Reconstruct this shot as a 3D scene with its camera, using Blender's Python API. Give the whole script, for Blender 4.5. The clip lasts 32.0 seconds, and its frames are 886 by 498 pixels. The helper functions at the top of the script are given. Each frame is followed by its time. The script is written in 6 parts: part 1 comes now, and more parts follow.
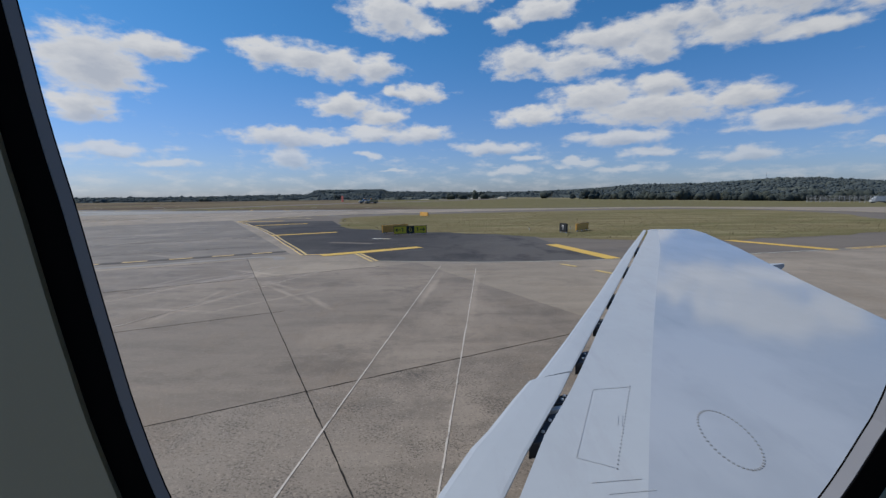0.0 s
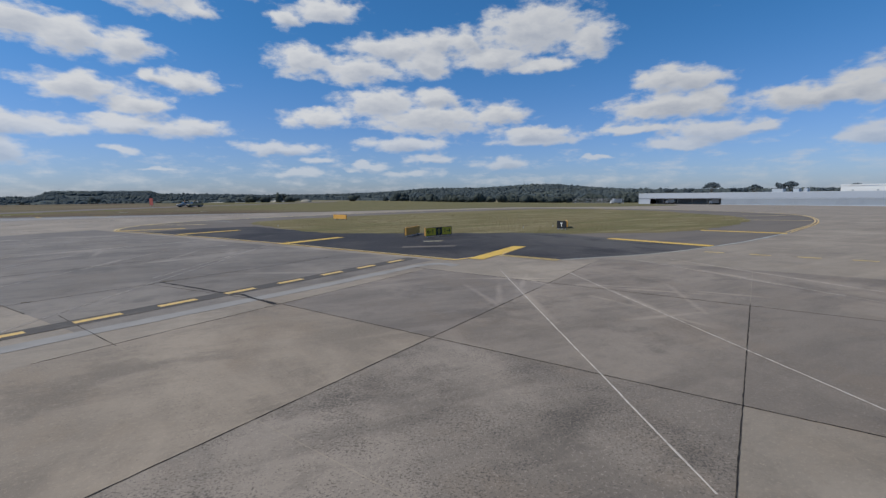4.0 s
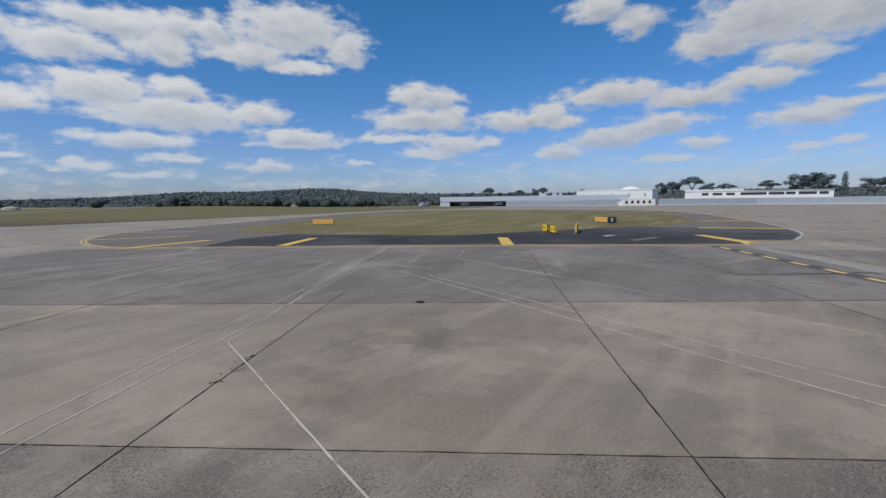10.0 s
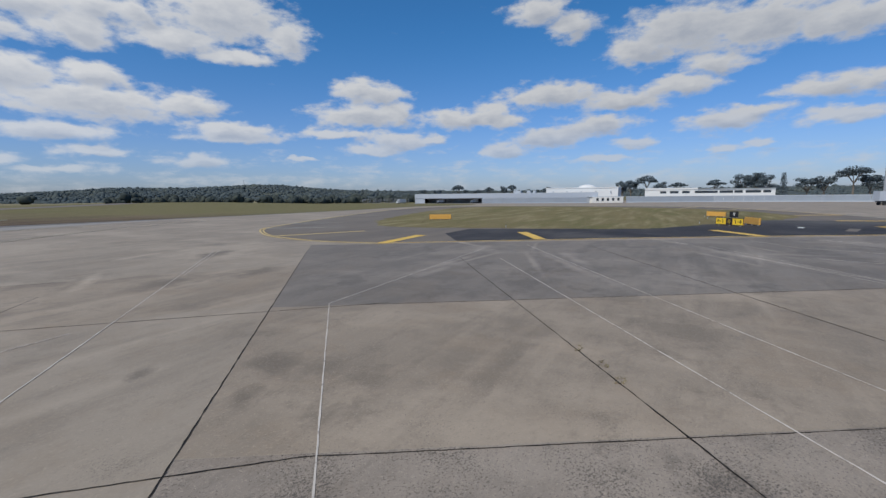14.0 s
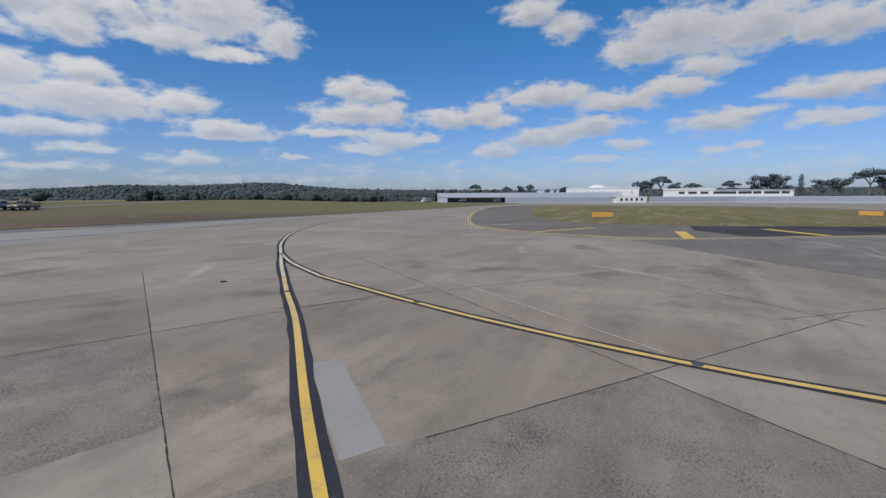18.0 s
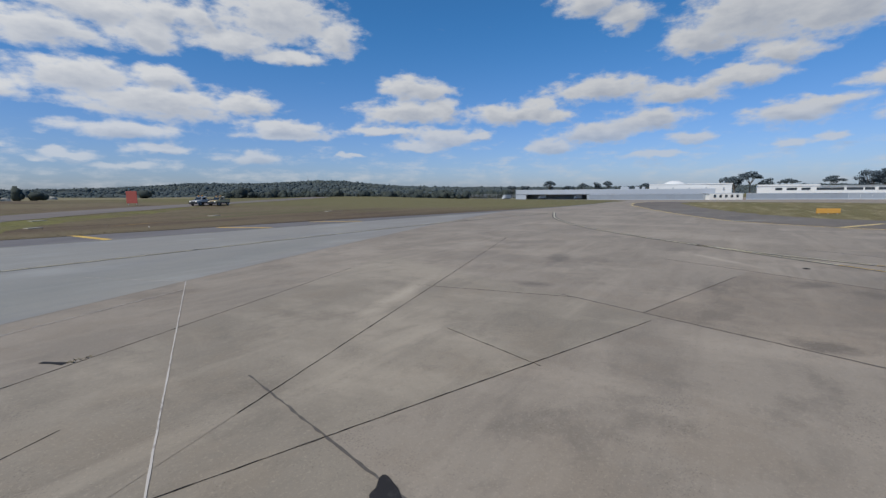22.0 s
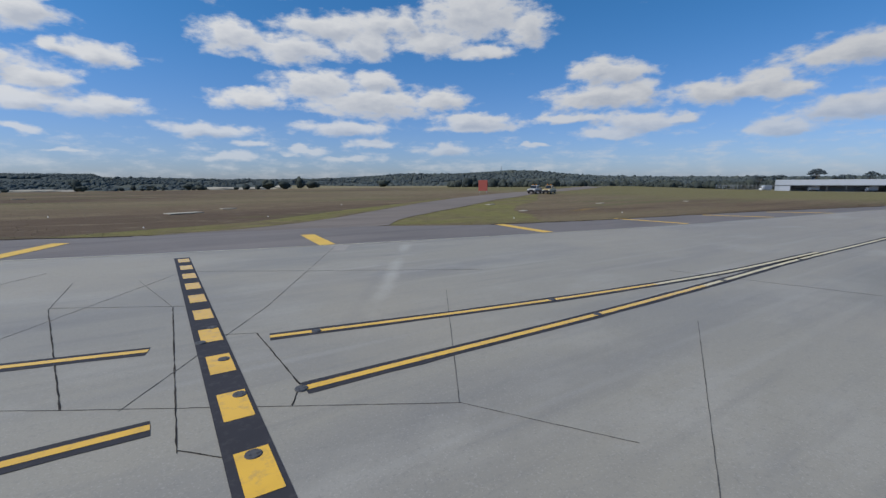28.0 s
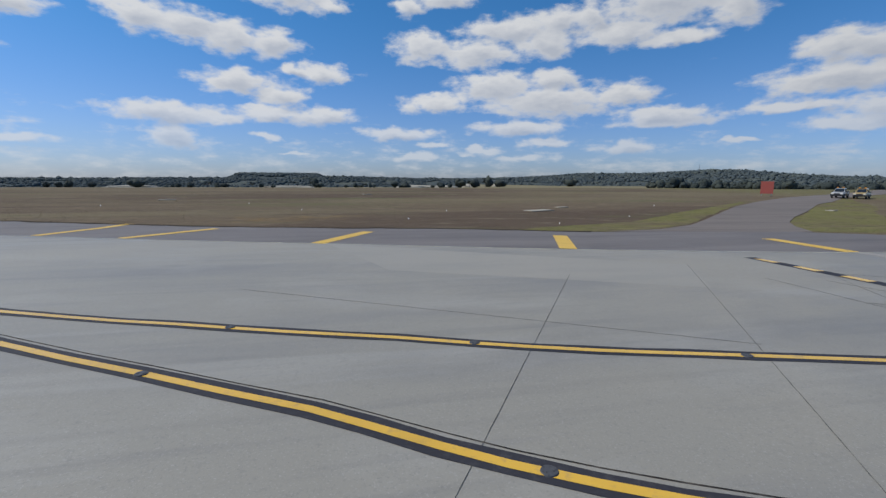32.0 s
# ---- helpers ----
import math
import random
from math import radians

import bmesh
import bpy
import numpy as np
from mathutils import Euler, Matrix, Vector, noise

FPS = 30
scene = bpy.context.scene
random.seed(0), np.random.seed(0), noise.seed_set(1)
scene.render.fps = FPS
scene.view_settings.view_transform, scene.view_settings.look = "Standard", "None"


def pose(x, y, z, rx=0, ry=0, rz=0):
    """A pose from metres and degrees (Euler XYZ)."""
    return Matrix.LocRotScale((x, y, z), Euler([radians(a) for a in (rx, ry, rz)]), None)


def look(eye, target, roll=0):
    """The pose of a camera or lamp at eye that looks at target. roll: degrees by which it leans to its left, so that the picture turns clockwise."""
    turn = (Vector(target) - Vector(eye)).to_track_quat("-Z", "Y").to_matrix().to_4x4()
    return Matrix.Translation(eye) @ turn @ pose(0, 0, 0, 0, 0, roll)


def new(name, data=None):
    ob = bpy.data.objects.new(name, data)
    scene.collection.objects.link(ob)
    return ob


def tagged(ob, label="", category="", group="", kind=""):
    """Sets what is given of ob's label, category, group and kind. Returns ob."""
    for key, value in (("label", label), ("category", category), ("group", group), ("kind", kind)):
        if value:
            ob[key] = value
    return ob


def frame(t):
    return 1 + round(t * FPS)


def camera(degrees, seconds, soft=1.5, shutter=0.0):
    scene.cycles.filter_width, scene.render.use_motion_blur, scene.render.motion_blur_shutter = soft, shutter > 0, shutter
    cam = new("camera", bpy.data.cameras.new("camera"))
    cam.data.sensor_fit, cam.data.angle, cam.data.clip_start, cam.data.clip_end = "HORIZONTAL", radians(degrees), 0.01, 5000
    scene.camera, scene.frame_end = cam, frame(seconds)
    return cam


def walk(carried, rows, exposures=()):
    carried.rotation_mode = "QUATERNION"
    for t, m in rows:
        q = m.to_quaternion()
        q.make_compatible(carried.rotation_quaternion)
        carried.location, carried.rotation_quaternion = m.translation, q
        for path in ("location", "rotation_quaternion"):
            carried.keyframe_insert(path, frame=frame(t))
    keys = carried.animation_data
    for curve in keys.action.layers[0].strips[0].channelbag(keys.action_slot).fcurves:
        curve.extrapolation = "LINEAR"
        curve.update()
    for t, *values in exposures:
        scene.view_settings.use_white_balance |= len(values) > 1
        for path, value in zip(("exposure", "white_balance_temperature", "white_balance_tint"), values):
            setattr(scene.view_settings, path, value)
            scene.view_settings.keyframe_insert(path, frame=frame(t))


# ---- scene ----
cam = camera(90.36, 32.0, 1.4)
EXPO = -0.1
PATH = [
    (0, (-0.000, -0.000, 3.507), (-0.000, 9.928, 2.313), -0.712),
    (0.5, (-2.517, 0.271, 3.493), (-1.919, 10.181, 2.295), -0.715),
    (1, (-5.070, 0.586, 3.498), (-3.989, 10.456, 2.309), -0.785),
    (1.5, (-7.593, 1.021, 3.496), (-5.995, 10.822, 2.320), -0.957),
    (2, (-10.083, 1.611, 3.505), (-7.958, 11.314, 2.344), -1.136),
    (2.5, (-12.612, 2.339, 3.497), (-9.885, 11.889, 2.334), -1.179),
    (3, (-15.111, 3.238, 3.498), (-11.813, 12.607, 2.338), -1.125),
    (3.5, (-17.485, 4.262, 3.501), (-13.626, 13.412, 2.325), -0.918),
    (4, (-19.855, 5.435, 3.499), (-15.452, 14.335, 2.318), -0.642),
    (4.5, (-22.191, 6.727, 3.501), (-17.350, 15.396, 2.311), -0.426),
    (5, (-24.493, 8.104, 3.500), (-19.206, 16.508, 2.314), -0.360),
    (5.5, (-26.767, 9.568, 3.500), (-21.044, 17.683, 2.324), -0.411),
    (6, (-29.020, 11.124, 3.500), (-22.886, 18.935, 2.335), -0.529),
    (6.5, (-31.259, 12.776, 3.497), (-24.753, 20.281, 2.342), -0.647),
    (7, (-33.490, 14.527, 3.501), (-26.662, 21.741, 2.350), -0.679),
    (7.5, (-35.691, 16.378, 3.509), (-28.545, 23.281, 2.381), -0.679),
    (8, (-37.820, 18.339, 3.504), (-30.412, 24.963, 2.392), -0.678),
    (8.5, (-39.771, 20.404, 3.508), (-32.110, 26.736, 2.402), -0.719),
    (9, (-41.622, 22.574, 3.495), (-33.744, 28.632, 2.377), -0.757),
    (9.5, (-43.403, 24.832, 3.505), (-35.354, 30.656, 2.372), -0.851),
    (10, (-45.132, 27.181, 3.499), (-36.930, 32.785, 2.351), -0.891),
    (10.5, (-46.808, 29.599, 3.492), (-38.448, 34.962, 2.335), -0.902),
    (11, (-48.432, 32.130, 3.479), (-39.928, 37.260, 2.313), -0.945),
    (11.5, (-50.038, 34.781, 3.499), (-41.415, 39.713, 2.344), -1.042),
    (12, (-51.579, 37.392, 3.516), (-42.871, 42.167, 2.346), -1.099),
    (12.5, (-53.051, 39.939, 3.499), (-44.298, 44.623, 2.301), -1.014),
    (13, (-54.513, 42.521, 3.493), (-45.737, 47.156, 2.275), -0.858),
    (13.5, (-56.012, 45.194, 3.498), (-47.215, 49.788, 2.276), -0.710),
    (14, (-57.517, 47.892, 3.500), (-48.698, 52.446, 2.276), -0.671),
    (14.5, (-59.014, 50.579, 3.500), (-50.175, 55.092, 2.275), -0.639),
    (15, (-60.501, 53.248, 3.500), (-51.645, 57.727, 2.272), -0.529),
    (15.5, (-61.979, 55.896, 3.500), (-53.111, 60.349, 2.265), -0.398),
    (16, (-63.448, 58.517, 3.500), (-54.572, 62.953, 2.258), -0.279),
    (16.5, (-64.909, 61.108, 3.506), (-56.032, 65.539, 2.258), -0.190),
    (17, (-66.364, 63.665, 3.496), (-57.489, 68.102, 2.249), -0.140),
    (17.5, (-67.793, 66.176, 3.498), (-58.912, 70.603, 2.261), -0.202),
    (18, (-69.233, 68.698, 3.502), (-60.350, 73.119, 2.262), -0.333),
    (18.5, (-70.710, 71.224, 3.505), (-61.844, 75.682, 2.270), -0.409),
    (19, (-72.283, 73.804, 3.503), (-63.466, 78.358, 2.266), -0.519),
    (19.5, (-73.821, 76.287, 3.496), (-65.056, 80.937, 2.245), -0.539),
    (20, (-75.353, 78.642, 3.502), (-66.646, 83.394, 2.231), -0.507),
    (20.5, (-76.961, 80.986, 3.501), (-68.339, 85.885, 2.212), -0.562),
    (21, (-78.614, 83.271, 3.504), (-70.095, 88.344, 2.203), -0.563),
    (21.5, (-80.306, 85.475, 3.504), (-71.891, 90.719, 2.204), -0.501),
    (22, (-82.058, 87.614, 3.496), (-73.742, 93.015, 2.199), -0.447),
    (22.5, (-83.850, 89.709, 3.496), (-75.672, 95.317, 2.212), -0.467),
    (23, (-85.652, 91.812, 3.504), (-77.642, 97.658, 2.214), -0.501),
    (23.5, (-87.470, 93.855, 3.506), (-79.626, 99.922, 2.215), -0.519),
    (24, (-89.340, 95.820, 3.495), (-81.659, 102.090, 2.197), -0.553),
    (24.5, (-91.296, 97.724, 3.496), (-83.807, 104.219, 2.180), -0.573),
    (25, (-93.289, 99.545, 3.494), (-86.003, 106.263, 2.160), -0.515),
    (25.5, (-95.275, 101.261, 3.499), (-88.235, 108.234, 2.153), -0.358),
    (26, (-97.260, 102.855, 3.500), (-90.490, 110.086, 2.127), -0.180),
    (26.5, (-99.267, 104.336, 3.510), (-92.792, 111.826, 2.101), -0.121),
    (27, (-101.320, 105.714, 3.532), (-95.159, 113.457, 2.083), -0.150),
    (27.5, (-103.444, 107.000, 3.550), (-97.608, 114.984, 2.068), -0.213),
    (28, (-105.662, 108.202, 3.574), (-100.158, 116.416, 2.077), -0.291),
    (28.5, (-107.923, 109.297, 3.605), (-102.818, 117.768, 2.129), -0.438),
    (29, (-110.176, 110.307, 3.614), (-105.485, 119.018, 2.162), -0.544),
    (29.5, (-112.434, 111.232, 3.639), (-108.080, 120.117, 2.195), -0.433),
    (30, (-114.677, 112.073, 3.656), (-110.770, 121.162, 2.206), -0.269),
    (30.5, (-116.873, 112.776, 3.674), (-113.405, 122.042, 2.221), -0.151),
    (31, (-119.022, 113.334, 3.693), (-115.963, 122.741, 2.229), -0.021),
    (31.5, (-121.131, 113.800, 3.712), (-118.574, 123.353, 2.226), 0.087),
    (32, (-123.200, 114.222, 3.728), (-121.121, 123.886, 2.219), 0.203),
]
walk(cam, [(t, look(eye, target, roll)) for t, eye, target, roll in PATH], [(0, EXPO - 0.1), (4, EXPO - 0.06), (8, EXPO), (32, EXPO)])

# ---- world, sun ----
SKY, SUN_POWER, CLOUD_W = 0.10, 4.0, 7.0
SUN_AZ, SUN_EL = -75.0, 50.0          # degrees clockwise from +y, above the horizon
world = bpy.data.worlds.new("sky")
scene.world = world
world.use_nodes = True
wt = world.node_tree
wt.nodes.clear()


def wn(kind, **props):
    n = wt.nodes.new(kind)
    for k, v in props.items():
        if k == "op":
            n.operation = v
    return n


def wmath(op, a, b=None, c=None):
    n = wn("ShaderNodeMath", op=op)
    for i, v in enumerate((a, b, c)):
        if v is None:
            continue
        if isinstance(v, (int, float)):
            n.inputs[i].default_value = v
        else:
            wt.links.new(v, n.inputs[i])
    return n.outputs[0]


def wvec(op, a, b=None):
    n = wn("ShaderNodeVectorMath", op=op)
    for i, v in enumerate((a, b)):
        if v is None:
            continue
        if isinstance(v, tuple):
            n.inputs[i].default_value = v
        else:
            wt.links.new(v, n.inputs[i])
    return n


sky = wn("ShaderNodeTexSky")
sky.sky_type = "NISHITA"
sky.sun_disc = False
sky.sun_elevation, sky.sun_rotation = radians(SUN_EL), radians(SUN_AZ)
sky.altitude, sky.air_density, sky.dust_density, sky.ozone_density = 20, 1.0, 0.6, 2.5
coord = wn("ShaderNodeTexCoord")
sep = wn("ShaderNodeSeparateXYZ")
wt.links.new(coord.outputs["Generated"], sep.inputs[0])
azim = wmath("MULTIPLY", wmath("ARCTAN2", sep.outputs[0], sep.outputs[1]), 180 / math.pi)
elev = wmath("MULTIPLY", wmath("ARCSINE", sep.outputs[2]), 180 / math.pi)
flat = wn("ShaderNodeCombineXYZ")
wt.links.new(azim, flat.inputs[0])
wt.links.new(elev, flat.inputs[1])


def wnoise(vec, scale, detail, rough=0.55):
    n = wn("ShaderNodeTexNoise")
    n.inputs["Scale"].default_value, n.inputs["Detail"].default_value, n.inputs["Roughness"].default_value = scale, detail, rough
    wt.links.new(vec, n.inputs["Vector"])
    return n


stretch = wvec("MULTIPLY", flat.outputs[0], (0.6, 1.2, 1.0)).outputs[0]
warp = wnoise(stretch, 0.5, 3.0, 0.5)
wobble = wvec("MULTIPLY", wvec("SUBTRACT", warp.outputs["Color"], (0.5, 0.5, 0.5)).outputs[0], (4.6, 2.0, 0.0)).outputs[0]
bent = wvec("ADD", flat.outputs[0], wobble).outputs[0]
above = wvec("ADD", bent, (-0.6, 0.75, 0.0)).outputs[0]
near_cloud, over_cloud = [], []


def puff(az, el, w, h):
    """One fair-weather cloud of the sky, by its direction and half size in degrees."""
    for vec, store in ((bent, near_cloud), (above, over_cloud)):
        d = wvec("DIVIDE", wvec("SUBTRACT", vec, (az, el, 0.0)).outputs[0], (w * 1.18, h * 1.24, 1.0))
        ln = wvec("LENGTH", d.outputs[0]).outputs["Value"]
        store[:] = [wmath("SMOOTH_MIN", store[0], ln, 0.46) if store else ln]


puff(-12.6, 15.6, 3.5, 1.4)
puff(-8.1, 15.3, 3.1, 1.4)
puff(-11.9, 11.0, 4.1, 1.3)
puff(-7.3, 9.8, 2.8, 1.1)
puff(-8.8, 7.8, 3.4, 0.8)
puff(-3.1, 7.8, 4.1, 0.9)
puff(-14.2, 7.1, 1.7, 0.6)
puff(-2.7, 12.5, 3.6, 1.0)
puff(-6.3, 12.8, 1.0, 0.6)
puff(9.4, 15.9, 3.4, 1.6)
puff(16.4, 15.2, 4.7, 1.4)
puff(19.9, 17.7, 5.4, 1.3)
puff(24.6, 16.1, 3.1, 1.6)
puff(37.7, 19.4, 6.3, 2.3)
puff(33.0, 16.6, 4.8, 1.3)
puff(44.3, 17.8, 2.6, 1.8)
puff(38.8, 15.5, 4.0, 0.7)
puff(29.5, 18.5, 2.4, 1.3)
puff(11.0, 9.6, 4.2, 1.0)
puff(18.3, 11.5, 4.8, 1.5)
puff(25.3, 12.3, 2.8, 1.0)
puff(25.3, 9.7, 8.4, 1.6)
puff(33.8, 10.0, 3.5, 1.1)
puff(21.7, 6.5, 6.0, 0.8)
puff(25.2, 4.8, 3.2, 0.5)
puff(6.4, 6.0, 4.6, 0.7)
puff(10.7, 4.6, 2.0, 0.5)
puff(16.7, 4.0, 2.8, 0.4)
puff(38.0, 6.9, 5.5, 0.7)
puff(51.9, 12.8, 2.6, 1.2)
puff(54.8, 12.2, 3.4, 1.3)
puff(52.7, 9.8, 5.9, 1.3)
puff(57.2, 10.0, 2.2, 1.2)
puff(49.8, 7.6, 4.6, 0.6)
puff(57.4, 6.7, 4.4, 1.1)
puff(54.1, 5.5, 3.5, 0.6)
puff(61.5, 7.0, 2.0, 0.5)
puff(65.5, 9.3, 4.3, 1.1)
puff(68.9, 9.9, 2.4, 1.2)
puff(-9.3, 5.2, 1.6, 0.4)
puff(-5.7, 3.4, 1.6, 0.2)
puff(34.2, 4.0, 2.8, 0.8)
puff(45.9, 4.3, 2.0, 0.3)
puff(8.7, 3.0, 3.2, 0.5)
puff(21.6, 3.0, 2.8, 0.4)
puff(74.7, 20.8, 3.7, 1.2)
puff(78.4, 19.1, 2.9, 1.3)
puff(86.0, 15.8, 3.6, 1.3)
puff(90.5, 17.1, 6.1, 2.5)
puff(97.3, 16.5, 5.8, 2.2)
puff(103.9, 15.6, 4.5, 1.6)
puff(93.5, 13.4, 3.2, 1.0)
puff(76.0, 11.7, 6.1, 1.2)
puff(84.4, 10.6, 5.0, 1.1)
puff(90.3, 11.5, 4.0, 0.9)
puff(64.8, 9.5, 4.6, 1.1)
puff(70.5, 9.0, 2.8, 0.7)
puff(81.4, 7.9, 4.5, 1.1)
puff(76.1, 6.8, 5.1, 1.2)
puff(70.5, 5.5, 2.8, 0.8)
puff(85.9, 5.7, 2.2, 0.6)
puff(94.3, 7.6, 3.7, 1.1)
puff(97.3, 8.2, 3.0, 0.7)
puff(102.7, 10.0, 3.4, 1.0)
puff(106.3, 9.9, 1.9, 0.9)
puff(104.6, 7.2, 3.7, 0.6)
puff(97.8, 5.3, 1.2, 0.4)
puff(95.0, 4.8, 1.8, 0.5)
puff(82.2, 4.1, 3.2, 0.4)
puff(-37.3, 13.3, 4.5, 3.1)
puff(-32.1, 15.6, 3.7, 1.1)
puff(-38.5, 9.3, 2.7, 1.4)
puff(-19.2, 7.3, 6.0, 0.9)
puff(-36.8, 5.2, 3.3, 0.7)
puff(-31.7, 3.9, 3.1, 0.5)
puff(-18.9, 4.9, 2.6, 1.3)
puff(-20.8, 16.4, 3.2, 1.4)
puff(-17.0, 16.1, 3.0, 1.5)
puff(-6.2, 21.2, 4.5, 1.9)
puff(-2.0, 19.8, 2.1, 0.9)
puff(1.5, 22.4, 4.1, 0.8)
puff(8.0, 20.0, 1.9, 1.0)
puff(12.5, 21.2, 4.0, 1.1)
puff(26.0, 18.2, 3.0, 1.4)
puff(37.7, 7.6, 5.0, 0.7)
fine = wnoise(stretch, 0.75, 8.0, 0.58).outputs[0]
billow = wmath("MULTIPLY", wmath("SUBTRACT", fine, 0.5), 1.45)
small = wnoise(wvec("MULTIPLY", flat.outputs[0], (0.34, 1.0, 1.0)).outputs[0], 0.8, 8.0, 0.6).outputs[0]
lowband = wn("ShaderNodeMapRange")
wt.links.new(elev, lowband.inputs["Value"])
lowband.inputs["From Min"].default_value, lowband.inputs["From Max"].default_value = 9.0, 3.0
lowband.inputs["To Min"].default_value, lowband.inputs["To Max"].default_value = -0.5, -0.02
core = wmath("ADD", wmath("SUBTRACT", 1.0, near_cloud[0]), billow)
low = wmath("ADD", wmath("MULTIPLY", wmath("SUBTRACT", small, 0.50), 2.0), lowband.outputs[0])
body = wmath("MAXIMUM", core, low)
cover = wn("ShaderNodeMapRange")
cover.interpolation_type = "SMOOTHSTEP"
wt.links.new(body, cover.inputs["Value"])
cover.inputs["From Min"].default_value, cover.inputs["From Max"].default_value = -0.16, 0.52
cover.inputs["To Min"].default_value, cover.inputs["To Max"].default_value = 0.0, 0.96
thick = wn("ShaderNodeMapRange")
wt.links.new(wmath("ADD", wmath("SUBTRACT", 1.0, over_cloud[0]), wmath("MULTIPLY", billow, 0.8)), thick.inputs["Value"])
thick.inputs["From Min"].default_value, thick.inputs["From Max"].default_value = 0.15, 0.95
tone = wn("ShaderNodeMixRGB")
wt.links.new(thick.outputs[0], tone.inputs[0])
tone.inputs[1].default_value = (CLOUD_W * 1.03, CLOUD_W * 1.05, CLOUD_W * 1.08, 1)
tone.inputs[2].default_value = (CLOUD_W * 0.69, CLOUD_W * 0.745, CLOUD_W * 0.85, 1)
blend = wn("ShaderNodeMixRGB")
fade = wn("ShaderNodeMapRange")
wt.links.new(elev, fade.inputs["Value"])
fade.inputs["From Min"].default_value, fade.inputs["From Max"].default_value = 0.5, 9.0
fade.inputs["To Min"].default_value = 0.42
wt.links.new(wmath("MULTIPLY", cover.outputs[0], fade.outputs[0]), blend.inputs[0])
climb = wn("ShaderNodeMapRange")
climb.interpolation_type = "SMOOTHSTEP"
wt.links.new(elev, climb.inputs["Value"])
climb.inputs["From Min"].default_value, climb.inputs["From Max"].default_value = 0.0, 22.0
hue = wn("ShaderNodeMixRGB")
wt.links.new(climb.outputs[0], hue.inputs[0])
hue.inputs[1].default_value = (0.63, 0.77, 1.18, 1)
hue.inputs[2].default_value = (0.33, 0.82, 1.20, 1)
tint = wn("ShaderNodeMixRGB")
tint.blend_type = "MULTIPLY"
tint.inputs[0].default_value = 1.0
wt.links.new(hue.outputs[0], tint.inputs[2])
wt.links.new(sky.outputs[0], tint.inputs[1])
wt.links.new(tint.outputs[0], blend.inputs[1])
away = wn("ShaderNodeMapRange")
wt.links.new(azim, away.inputs["Value"])
away.inputs["From Min"].default_value, away.inputs["From Max"].default_value = 10.0, 80.0
away.inputs["To Min"].default_value, away.inputs["To Max"].default_value = 1.0, 0.82
duller = wvec("SCALE", tone.outputs[0])
wt.links.new(away.outputs[0], duller.inputs["Scale"])
wt.links.new(duller.outputs[0], blend.inputs[2])
back = wn("ShaderNodeBackground")
back.inputs["Strength"].default_value = SKY
wt.links.new(blend.outputs[0], back.inputs["Color"])
wt.links.new(back.outputs[0], wn("ShaderNodeOutputWorld").inputs["Surface"])

sun = new("sun", bpy.data.lights.new("sun", "SUN"))
sun.data.energy, sun.data.angle, sun.data.color = SUN_POWER, radians(0.55), (1.0, 0.945, 0.865)
a, e = radians(SUN_AZ), radians(SUN_EL)
sun.matrix_world = look((0, 0, 80), (-math.sin(a) * math.cos(e), -math.cos(a) * math.cos(e), 80 - math.sin(e)))

# ---- materials ----


